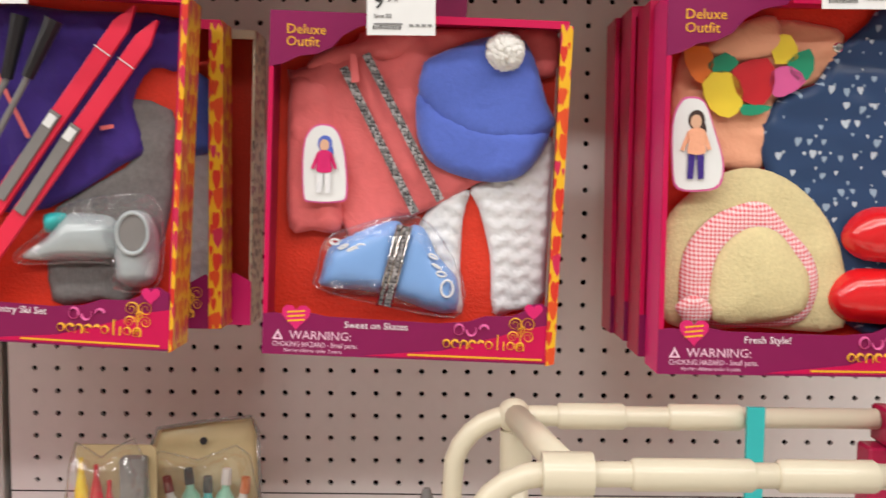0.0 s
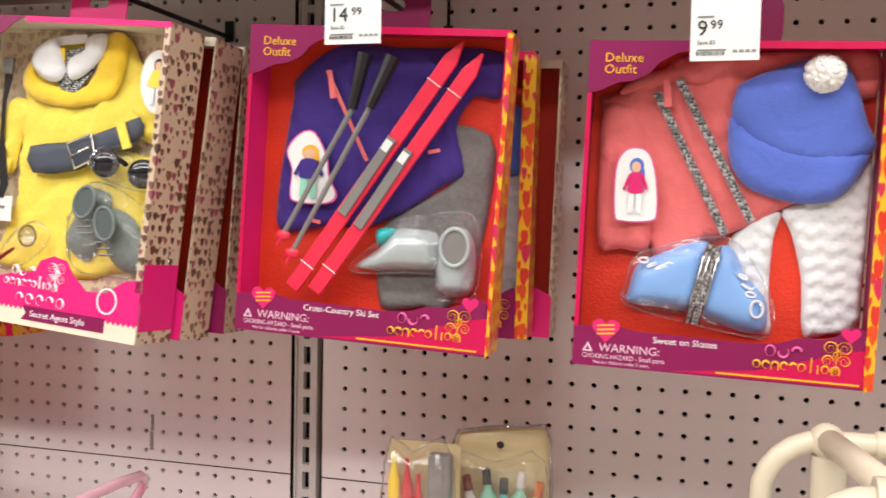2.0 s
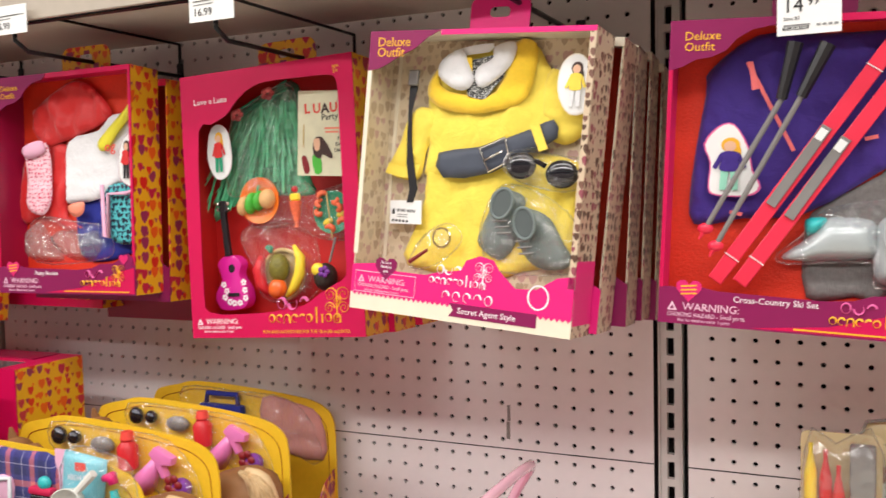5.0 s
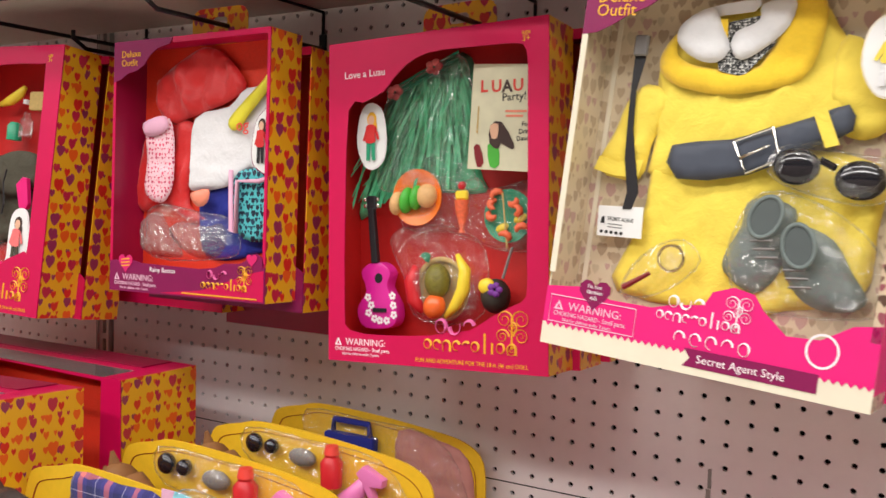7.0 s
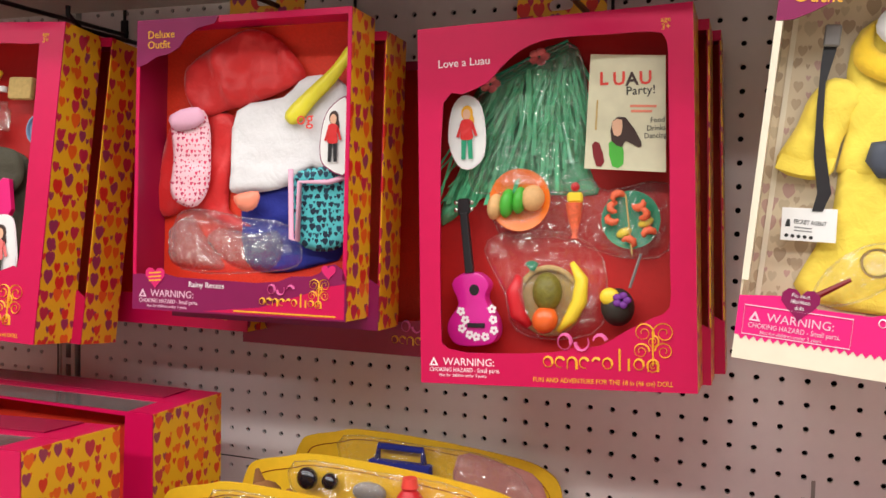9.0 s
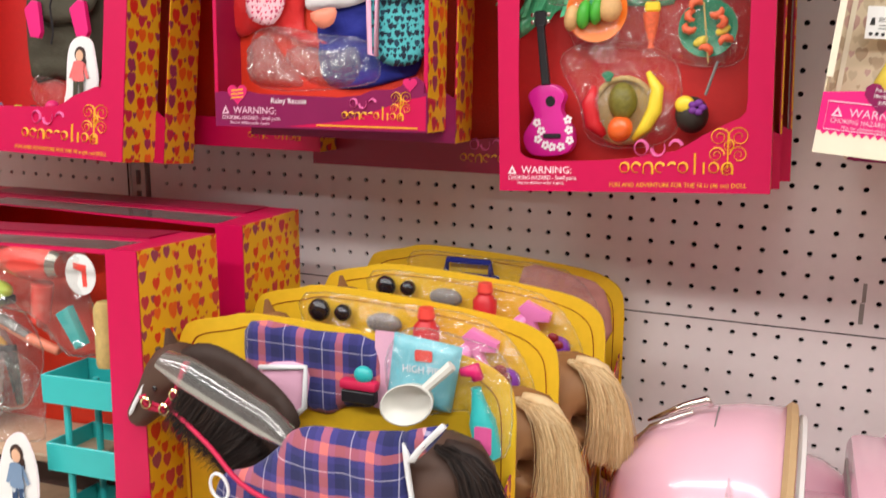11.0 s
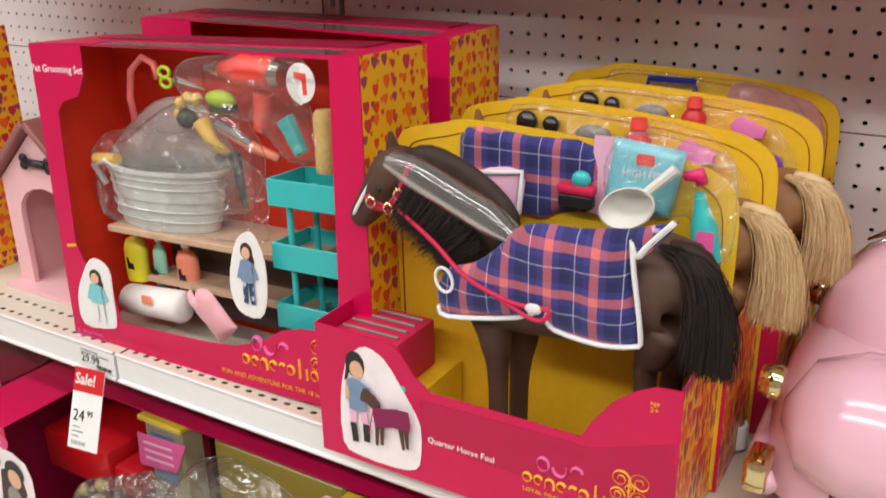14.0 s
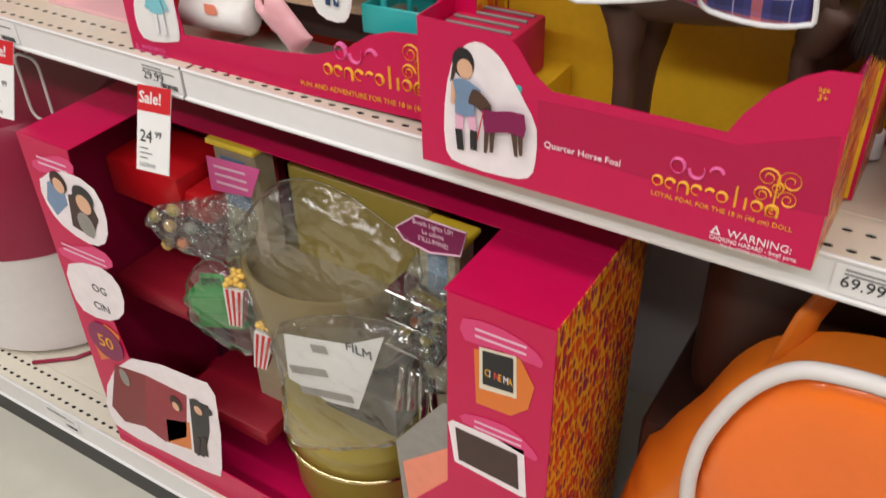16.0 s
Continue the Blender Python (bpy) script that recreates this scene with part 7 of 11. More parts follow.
def hiking_set():
    W, H, D = 0.266, 0.355, 0.06
    t = carton("outfit_box", "magenta hiking box with olive backpack and toy camping gear", W, H, D, BOX_CAMP, M["magenta"], M["hearts"], M["redback"], M["redback"], group=GROUP)
    X = lambda u: (u - 0.5) * W
    Z = lambda v: (v - 0.5) * H
    hole = smooth_loop([(X(u), Z(v)) for u, v in ((0.1, 0.8), (0.2, 0.83), (0.35, 0.9), (0.55, 0.93), (0.84, 0.93), (0.88, 0.9), (0.885, 0.6), (0.885, 0.26), (0.86, 0.235), (0.74, 0.2), (0.66, 0.165), (0.5, 0.155), (0.25, 0.15), (0.12, 0.16), (0.1, 0.2), (0.095, 0.5))], 2)
    framed_front(t, W, H, M["magenta"], "", (0.08, 0.88), hole)
    flat("title_print", strip((X(0.1), Z(0.9)), (X(0.34), Z(0.9)), 0.006), M["whiteink"], t, -0.0016, 0.0003)
    y = D - 0.004
    soft("backpack", [(-0.0208, 0.0372), (0.0009, 0.0437), (0.0341, 0.0386), (0.0529, 0.0272), (0.0638, -0.0019), (0.0691, -0.0519), (0.0604, -0.0821), (0.0246, -0.0887), (-0.0125, -0.0864), (-0.0465, -0.0853), (-0.0557, 0.0241)], M["olive"], t, y - 0.002, 0.02, "olive canvas backpack", folds=0.004, roll=0.03)
    soft("backpack_flap", [(-0.0353, 0.0223), (-0.0068, 0.0379), (0.0256, 0.0416), (0.0547, 0.0336), (0.062, 0.0047), (0.0404, -0.0165), (-0.0028, -0.0212), (-0.0331, -0.0105)], M["olive"], t, y - 0.02, 0.008, "olive backpack flap", folds=0.003)
    for pts in ([(0.0343, -0.0061), (0.0461, 0.0045), (0.055, 0.0034), (0.0626, -0.0311), (0.0596, -0.0385), (0.0454, -0.0377)], [(-0.0309, -0.0085), (-0.0206, 0.0022), (-0.0113, 0.0011), (-0.0053, -0.0341), (-0.0085, -0.0416), (-0.0214, -0.0407)]):
        part("buckle", plate(pts, y - 0.034, y - 0.028, bevel=0.001), M["hotpink"], t, "pink buckle")
    cd = [(0.0097, 0.0135), (0.0054, -0.0042), (0.011, -0.0334), (0.0084, -0.0482)]
    part("cord", tube([(p[0], y - 0.032, p[1]) for p in cd], 0.0012, sides=5), M["black"], t)
    part("toy_bottle", lathe([(0.0, -0.018), (0.009, -0.018), (0.009, 0.006), (0.0045, 0.011), (0.0045, 0.016), (0, 0.016)], m=pose(*(lambda p: (p[0], y - 0.018, p[1]))([(0.0213, 0.0788)][0])), sides=12), M["film"], t, "clear toy bottle", smooth=True)
    part("bottle_cap", lathe([(0.0, 0), (0.005, 0), (0.005, 0.006), (0, 0.006)], m=pose(*(lambda p: (p[0], y - 0.018, p[1]))([(0.0183, 0.1068)][0])), sides=12), M["paper"], t)
    c = [(-0.0016, 0.0681)][0]
    part("toy_jar", lathe([(0.0, -0.012), (0.01, -0.012), (0.01, 0.008), (0.006, 0.013), (0, 0.013)], m=pose(c[0], y - 0.018, c[1]), sides=12), M["plategreen"], t, "green toy jar", smooth=True)
    c = [(0.0478, 0.1114)][0]
    part("toy_sandwich", cuboid(c[0] - 0.016, c[0] + 0.018, y - 0.026, y - 0.016, c[1] - 0.014, c[1] + 0.012, 0.003, seg=2), M["cork"], t, "tan toy sandwich", smooth=True)
    f = [(0.0772, 0.1161), (0.0791, 0.0873), (0.0816, 0.067)]
    part("toy_fork", tube([(p[0], y - 0.024, p[1]) for p in f], [0.003, 0.0032, 0.0075], sides=8, flat=0.4), M["bluegrey"], t, "blue-grey toy fork", smooth=True)
    c = [(0.0787, 0.0636)][0]
    part("toy_pan", lathe([(0.0, 0), (0.017, 0), (0.019, 0.005), (0.0175, 0.005), (0.016, 0.002), (0, 0.002)], m=pose(c[0], y - 0.016, c[1], 90, 0, 0), sides=20), M["bluegrey"], t, "blue-grey toy pan", smooth=True)
    c = [(0.0906, 0.0383)][0]
    part("toy_biscuit", lathe([(0.0, 0), (0.012, 0), (0.013, 0.003), (0.011, 0.006), (0, 0.007)], m=pose(c[0], y - 0.022, c[1], 90, 0, 0), sides=16), M["butter"], t, "buttery toy biscuit", smooth=True)
    part("toy_banana", tube([(p[0], y - 0.02, p[1]) for p in [(-0.0356, 0.105), (-0.0137, 0.1111), (0.004, 0.1201), (0.0142, 0.1304)]], [0.003, 0.007, 0.007, 0.003], sides=8), M["lemon"], t, "yellow toy banana", smooth="all")
    for p, mt in zip([(-0.084, -0.1271), (-0.0503, -0.1298), (-0.0255, -0.1286), (0.0016, -0.1212)], ("bluegrey", "lime", "darkfruit", "heartink")):
        part("toy_gear", blob(p[0], y - 0.02, p[1], 0.009, 0.009, 0.008, u=12, v=8), M[mt], t, smooth="all")
    blister(t, [(-0.0323, -0.1157), (-0.0306, -0.0857), (0.0286, -0.094), (0.0844, -0.079), (0.099, -0.0896), (0.0792, -0.1054), (0.0238, -0.1297)], y - 0.01, 0.02)
    doll_sticker(t, [(0.0596, -0.0376), (0.0739, -0.0427), (0.0807, -0.0654), (0.0844, -0.0939), (0.0701, -0.115), (0.0566, -0.1232), (0.0353, -0.1232), (0.0392, -0.1025), (0.04, -0.0618), (0.0459, -0.0441)], y - 0.04, M["skin"], M["hair"], M["coral"], M["olive"], M["whiteink"])
    return t


skating_outfit()
skiing_outfit()
agent_outfit()
rain_outfit()
beach_party_set()
summer_outfit()
hiking_set()


# ---- stock behind the front boxes ----
def stock_row(label, m, W, H, D, n, step, shell, side, band, gold=True, drift=0.0, turn=0.0, drop=0.0):
    base = m.copy()
    first = None
    for i in range(1, n + 1):
        q = base @ pose(drift * i, D * i * step, drop * i + 0.002 * ((i * 7) % 3 - 1), 0, 0.4 * ((i * 5) % 3 - 1), turn * i)
        if first is None:
            first = back_stock(label, W, H, D, q, shell, side, band, "outfit_box", gold)
        else:
            copy_thing(first, q)


SKI_NEXT = BOX_SKI @ pose(0.02, 0.075, -0.004, 0, -2.5, 0)
t = back_stock("plum outfit box with white quilted trousers hanging behind another", 0.24, 0.276, 0.04, SKI_NEXT, M["magenta"], M["flames"], M["plum"], "outfit_box")
soft("trousers_leg", [(0.03, -0.1), (0.108, -0.098), (0.11, 0.03), (0.06, 0.02)], M["whitecloth"], t, 0.036, 0.008, "white quilted trouser leg", ribs=0.0021, rib_freq=460, step=0.005)
soft("cap", [(0.03, 0.03), (0.108, 0.022), (0.112, 0.075), (0.08, 0.1), (0.03, 0.1)], M["bluefelt"], t, 0.028, 0.012, "blue fleece cap")
flat("printed_edge", [(0.109, -0.138), (0.121, -0.137), (0.1225, 0.134), (0.11, 0.135)], M["flames"], t, -0.0016, 0.0016, "yellow edge strip with red flame print")
stock_row("tan heart print outfit box hanging behind another", BOX_SKI @ pose(0.03, 0.12, -0.004, 0, -2, 0), 0.256, 0.28, 0.05, 1, 0.1, M["cream"], M["tanhearts"], M["hotpink"], False)
stock_row("pink and tan outfit box hanging behind another", BOX_RETRO, 0.256, 0.3, 0.052, 1, 1.05, M["cream"], M["tanhearts"], M["hotpink"], False, drift=0.007, turn=2.5, drop=0.002)
stock_row("brown heart print outfit box hanging behind another", BOX_RETRO @ pose(0.014, 0.055, 0, 0, -3, 4), 0.25, 0.3, 0.05, 3, 1.05, M["cream"], M["tanhearts"], M["plum"], False, drift=0.004, turn=1.0)
stock_row("magenta party box with heart print side hanging behind another", BOX_LUAU, 0.259, 0.343, 0.06, 2, 1.0, M["magenta"], M["hearts"], M["magenta"], drift=0.009, turn=0.4)
stock_row("magenta outfit box with heart print side hanging behind another", BOX_RAIN, 0.25, 0.304, 0.052, 1, 1.02, M["magenta"], M["hearts"], M["plum"], drift=0.012, drop=-0.012)
stock_row("plum outfit box with yellow spotted side hanging behind another", BOX_SUMMER, 0.244, 0.3, 0.045, 3, 1.1, M["magenta"], M["flames"], M["plum"], drift=-0.004, drop=0.004)
stock_row("magenta hiking box with heart print side hanging behind another", BOX_CAMP, 0.266, 0.355, 0.06, 1, 1.0, M["magenta"], M["hearts"], M["magenta"], drift=0.014, turn=-0.5)
stock_row("magenta box with heart print side hanging close to the wall", pose(-1.03, -0.155, 1.475, -1, 0, 2), 0.266, 0.33, 0.05, 1, 1.0, M["magenta"], M["hearts"], M["magenta"], drift=0.05)
# a box that hangs lower, against the wall; wine card paints in its shade
back_stock("magenta box hanging low against the pegboard, its shade painted in wine", 0.33, 0.34, 0.05, pose(-0.721, -0.056, 1.458, 0, 0, 0), M["wine"], M["hearts"], M["wine"])
back_stock("magenta box with heart print side hanging past the straw set", 0.27, 0.33, 0.06, pose(-1.72, -0.22, 1.48, -3, 0, 0), M["magenta"], M["hearts"], M["magenta"], "outfit_box")
# straw-coloured set at the edge of the row
t = carton("outfit_box", "magenta box with straw bales hanging beside the hiking box", 0.27, 0.33, 0.06, pose(-1.41, -0.24, 1.48, -3, 0, 0), M["magenta"], M["hearts"], M["redback"], group=GROUP)
flat("front_panel", [(-0.135, -0.165), (0.135, -0.165), (0.135, 0.165), (-0.135, 0.165)], M["magenta"], t, 0.0, 0.0014, holes=[rounded(-0.11, 0.11, -0.11, 0.12, 0.02)])
part("straw_bale", cuboid(-0.08, 0.06, 0.01, 0.05, -0.105, -0.05, 0.006, seg=2), M["cork"], t, "tan straw bale")
warning(t, -0.12, -0.145, 0.075, -0.0017, M["whiteink"])
brand_mark(t, -0.01, -0.145, 0.13, -0.0017, M["goldink"], M["pinkink"])


# ---- hooks and price tags ----
def peg_hook(x, z, length, tag=None, price="", small=False):
    h = thing("peg_hook", "black wire peg hook with a price tag holder" if tag else "black wire peg hook on the pegboard", "hook", pose(x, 0, z), "peg hooks")
    part("prong", tube([(0, 0.006, 0), (0, -length + 0.02, 0), (0, -length, 0.012), (0, -length, 0.022)], 0.003, sides=8), M["hook"], h, smooth="all")
    part("back_clip", cuboid(-0.006, 0.006, -0.004, -0.0005, -0.006, 0.02, 0.001), M["hook"], h)
    if tag:
        part("tag_arm", tube([(0, -0.002, 0.05), (0, -length - 0.004, 0.05)], 0.0022, sides=6), M["hook"], h)
        part("arm_foot", tube([(0, -0.002, 0.01), (0, -0.002, 0.05)], 0.0022, sides=6), M["hook"], h)
        w, hh = (0.062, 0.036) if small else (0.05, 0.085)
        zc = 0.035 if small else -0.018
        cd = part("price_card", plate([(-w / 2, zc - hh * 0.46), (w / 2, zc - hh * 0.46), (w / 2, zc + hh * 0.54), (-w / 2, zc + hh * 0.54)], -length - 0.0075, -length - 0.0065), M["paper"], h, "white price card")
        yy = -length - 0.0079
        if small:
            words(price, 0.012, M["ink"], cd, -w / 2 + 0.006, yy, zc - 0.01)
            for k in range(3):
                flat("print", strip((-w / 2 + 0.006, zc + 0.006 - 0.004 * (k == 2)), (w / 2 - 0.012 * k - 0.004, zc + 0.007 - 0.004 * (k == 2)), 0.001), M["greyink"], cd, yy, 0.0002)
        else:
            whole, cents = price.split(".")
            zb = zc - hh * 0.46
            words(whole, 0.0165, M["ink"], cd, -w / 2 + 0.0045, yy, zb + 0.019)
            words(cents, 0.0095, M["ink"], cd, -w / 2 + 0.0045 + 0.0096 * len(whole), yy, zb + 0.0238)
            flat("print", strip((-w / 2 + 0.005, zb + 0.033), (-w / 2 + 0.017, zb + 0.033), 0.0012), M["greyink"], cd, yy, 0.0002)
            words("Save $2", 0.0042, M["greyink"], cd, -w / 2 + 0.005, yy, zb + 0.0125)
            flat("print", strip((-w / 2 + 0.005, zb + 0.008), (-w / 2 + 0.026, zb + 0.008), 0.0012), M["greyink"], cd, yy, 0.0002)
            for k in range(13):
                flat("bar_code", strip((-w / 2 + 0.005 + 0.0016 * k, zb + 0.004), (-w / 2 + 0.005 + 0.0016 * k, zb + 0.0068), 0.0006 + 0.0004 * (k % 3 == 0)), M["ink"], cd, yy, 0.0002)
            for k in range(4):
                flat("print", strip((0.006 + 0.0045 * k, zb + 0.007), (0.009 + 0.0045 * k, zb + 0.007), 0.0018), M["greyink"], cd, yy, 0.0002)
    return h


peg_hook(0.474, 1.636, 0.312, True, "9.99")
peg_hook(0.175, 1.657, 0.31, True, "14.99")
peg_hook(0.8, 1.655, 0.325, True, "9.99")
peg_hook(-0.11, 1.672, 0.335)
peg_hook(-0.445, 1.655, 0.31, True, "16.99", True)
peg_hook(-0.765, 1.67, 0.31, True, "16.99", True)
peg_hook(-1.12, 1.69, 0.32, True, "16.99", True)
peg_hook(-1.41, 1.67, 0.3)
peg_hook(-1.72, 1.67, 0.28)
peg_hook(-1.03, 1.66, 0.2)
peg_hook(-0.62, 1.53, 0.12)


# ---- pet grooming boxes on the shelf ----
def grooming_box(m, full=True):
    W, H, D = 0.48, 0.383, 0.122
    t = carton("grooming_box", "magenta pet grooming toy box with metal tub and teal trolley" if full else "magenta pet grooming toy box standing behind another", W, H, D, m, M["magenta"], M["hearts"], M["orangered"], M["orangered"], group="grooming boxes")
    for o in list(t.children):
        if o.name.startswith("top_side"):
            o.name = "top_rear"
            o.data.transform(Matrix.Translation((0, D * 0.42, 0)) @ Matrix.Diagonal((1, 0.58, 1, 1)))
    for a, b in ((-W / 2 + 0.0015, -0.15), (0.206, W / 2 - 0.0015)):
        part("top_corner", cuboid(a, b, 0.0017, D * 0.419, H / 2 - 0.0014, H / 2), M["magenta"], t)
    part("top_film", cuboid(-0.15, 0.206, 0.0017, D * 0.419, H / 2 - 0.0012, H / 2 - 0.0004), M["sleevefilm"], t, "clear window film").visible_shadow = False
    hole = [(-0.1485, 0.1932), (-0.1498, 0.1579), (-0.1642, 0.1325), (-0.1925, 0.1245), (-0.2048, 0.112), (-0.2083, 0.0368), (-0.2113, -0.0542), (-0.2019, -0.0761), (-0.1528, -0.1146), (-0.1478, -0.1519), (-0.0049, -0.1481), (0.0439, -0.1435), (0.0849, -0.1306), (0.1155, -0.1112), (0.144, -0.1029), (0.1968, -0.0999), (0.1997, -0.0379), (0.2051, 0.1871)]
    flat("front_panel", [(-W / 2, -H / 2), (W / 2, -H / 2), (W / 2, H / 2), (-W / 2, H / 2)], M["magenta"], t, 0.0, 0.0016, holes=[hole])
    p = [(-0.2429, 0.1586)][0]
    words("Pet Grooming Set", 0.0125, M["whiteink"], t, p[0] + 0.002, -0.002, p[1])
    p = [(-0.2354, -0.1845)][0]
    warning(t, p[0], p[1] + 0.004, 0.055, -0.002, M["pinkink"])
    brand_mark(t, 0.055, -H / 2 + 0.028, 0.15, -0.002, M["goldink"], M["pinkink"])
    words("FUN AND ADVENTURE FOR THE 18 in (46 cm) DOLL", 0.0085, M["goldink"], t, 0.02, -0.002, -H / 2 + 0.01)
    part("top_rear_panel", cuboid(-W / 2 + 0.04, W / 2 - 0.04, D * 0.55, D - 0.004, H / 2 + 0.0006, H / 2 + 0.0016), M["wine"], t)
    flat("badge_print", strip((-W / 2 + 0.012, -0.06), (-W / 2 + 0.03, -0.057), 0.004), M["goldink"], t, -0.002, 0.0003)
    if not full:
        return t
    y = D - 0.005
    # printed wooden counter
    z0 = -0.035
    part("counter_top", cuboid(-0.185, 0.135, 0.028, y, z0 - 0.009, z0, 0.0015), M["woodprint"], t, "wooden printed counter")
    part("counter_back", cuboid(-0.15, 0.12, y - 0.02, y - 0.001, -0.165, z0 - 0.01), M["shadowprint"], t, "dark printed counter back")
    part("counter_shelf", cuboid(-0.15, 0.12, 0.05, y - 0.02, -0.112, -0.106), M["woodprint"], t, "wooden counter shelf")
    # tub
    c = [(-0.1106, -0.0073)][0]
    tub = pose(c[0], 0.068, z0 + 0.0005)
    part("tub", lathe([(0.0, 0.0), (0.058, 0.0), (0.062, 0.012), (0.064, 0.03), (0.067, 0.031), (0.067, 0.037), (0.069, 0.055), (0.075, 0.058), (0.075, 0.062), (0.07, 0.062), (0.062, 0.02), (0.0, 0.012)], m=tub @ Matrix.Diagonal((1.32, 1, 1.25, 1)), sides=32, sx=1.0, sy=0.6), M["galv"], t, "galvanised grey toy tub", smooth=True)
    for zz in (0.012, 0.022, 0.044, 0.052):
        part("tub_rib", tube([(c[0] + 1.33 * (0.0625 + 0.12 * zz) * math.cos(a), 0.068 + 0.6 * (0.0635 + 0.12 * zz) * math.sin(a), z0 + 1.25 * zz) for a in [TAU * k / 32 for k in range(32)]], 0.0013, sides=5, closed=True), M["galv"], t, smooth="all")
    part("tub_handle", tube([(c[0] - 0.078, 0.04, z0 + 0.05), (c[0] - 0.09, 0.035, z0 + 0.075), (c[0] - 0.06, 0.03, z0 + 0.085), (c[0] - 0.035, 0.034, z0 + 0.07)], 0.004, sides=8), M["whiteplastic"], t, "white toy tap", smooth="all")
    part("tap", tube([(c[0] - 0.085, 0.036, z0 + 0.083), (c[0] - 0.045, 0.034, z0 + 0.086)], 0.0075, sides=10), M["butter"], t, smooth=True)
    hd = [(0.0215, 0.0595)][0]
    part("shower_grip", tube([(hd[0] - 0.018, 0.045, hd[1] + 0.004), (hd[0] + 0.012, 0.04, hd[1] + 0.012), (hd[0] + 0.016, 0.045, hd[1] - 0.05)], [0.006, 0.008, 0.004], sides=8), M["black"], t, "dark shower fitting", smooth="all")
    soft("water_dome", [(-0.2056, 0.0608), (-0.1245, 0.1172), (-0.0569, 0.1241), (-0.0188, 0.0926), (-0.0034, 0.0489), (-0.1309, 0.0306), (-0.2191, 0.0334)], M["domefilm"], t, 0.075, 0.03, "grey-green clear plastic dome", roll=0.05, folds=0.004, freq=40)
    part("hose", tube([(p[0], 0.07, p[1]) for p in [(-0.1557, 0.0912), (-0.1598, 0.1212), (-0.1525, 0.1541), (-0.1311, 0.171), (-0.1113, 0.1639), (-0.1068, 0.1457)]], 0.0042, sides=8), M["coral"], t, "coral hose", smooth="all")
    for a in ([(-0.0869, 0.1558)], [(-0.0851, 0.144)]):
        c2 = a[0]
        part("scissor_ring", tube([(c2[0] + 0.009 * math.cos(q), 0.062, c2[1] + 0.006 * math.sin(q)) for q in [TAU * i / 12 for i in range(12)]], 0.0025, sides=6, closed=True), M["lime"], t, "lime scissor grip", smooth="all")
    a = [(-0.0699, 0.1489), (-0.0221, 0.1387)]
    part("scissor_blade", tube([(a[0][0], 0.062, a[0][1]), (a[1][0], 0.062, a[1][1])], [0.004, 0.001], sides=6), M["chrome"], t, "metal scissor blades")
    pw = [(-0.0447, 0.1057)][0]
    part("paw_pad", blob(pw[0], 0.05, pw[1], 0.014, 0.01, 0.012), M["black"], t, smooth="all")
    for p in [(-0.0565, 0.122), (-0.0442, 0.1284), (-0.0303, 0.1283), (-0.0597, 0.1098), (-0.0251, 0.0957)]:
        part("paw_toe", blob(p[0], 0.054, p[1], 0.007, 0.008, 0.008, u=10, v=7), M["butter"], t, smooth="all")
    a = [(-0.0289, 0.1032), (-0.0146, 0.081), (0.0075, 0.0664)]
    part("paw_handle", tube([(p[0], 0.056, p[1]) for p in a], [0.011, 0.008, 0.0055], sides=10), M["butter"], t, "yellow paw brush handle", smooth="all")
    c2 = [(0.011, 0.1314)][0]
    part("brush_back", blob(c2[0], 0.05, c2[1], 0.021, 0.012, 0.01, rot=5), M["lime"], t, "lime green brush", smooth="all")
    part("bristles", cuboid(c2[0] - 0.016, c2[0] + 0.018, 0.044, 0.06, c2[1] - 0.016, c2[1] - 0.006, 0.002), M["black"], t, "dark brush bristles")
    d = [(0.0148, 0.1644), (0.0911, 0.1632)]
    part("dryer_body", tube([(d[0][0], 0.052, d[0][1]), (d[0][0] + 0.015, 0.052, d[0][1]), ((d[0][0] + d[1][0]) / 2, 0.052, (d[0][1] + d[1][1]) / 2 + 0.001), (d[1][0] - 0.008, 0.052, d[1][1]), (d[1][0] + 0.004, 0.052, d[1][1])], [0.009, 0.013, 0.0205, 0.0185, 0.015], sides=14), M["dryer"], t, "coral red toy hair dryer", smooth="all")
    part("dryer_nozzle", tube([(d[0][0] - 0.024, 0.052, d[0][1] + 0.001), (d[0][0], 0.052, d[0][1])], [0.004, 0.009], sides=12), M["chrome"], t, "chrome dryer nozzle", smooth=True)
    part("dryer_cap", tube([(d[1][0] + 0.002, 0.052, d[1][1]), (d[1][0] + 0.012, 0.052, d[1][1] - 0.001)], [0.0165, 0.013], sides=14), M["chrome"], t, "chrome dryer cap", smooth=True)
    hdl = [(0.0731, 0.1408), (0.0642, 0.0997)]
    part("dryer_handle", tube([(hdl[0][0], 0.052, hdl[0][1]), (hdl[1][0], 0.055, hdl[1][1])], [0.0115, 0.0095], sides=10), M["dryer"], t, smooth=True)
    c2 = [(0.1342, 0.1561)][0]
    flat("round_sticker", ellipse(*c2, 0.019, 0.021, 26), M["paper"], t, 0.042, 0.001, "round white sticker")
    flat("sticker_print", [(c2[0] - 0.008, c2[1] + 0.012), (c2[0] + 0.008, c2[1] + 0.01), (c2[0] + 0.008, c2[1] - 0.012), (c2[0] + 0.003, c2[1] - 0.012), (c2[0] + 0.002, c2[1] + 0.003), (c2[0] - 0.008, c2[1] + 0.006)], M["dryer"], t, 0.0408, 0.0003)
    a = [(0.1016, 0.1162), (0.1225, 0.0791)]
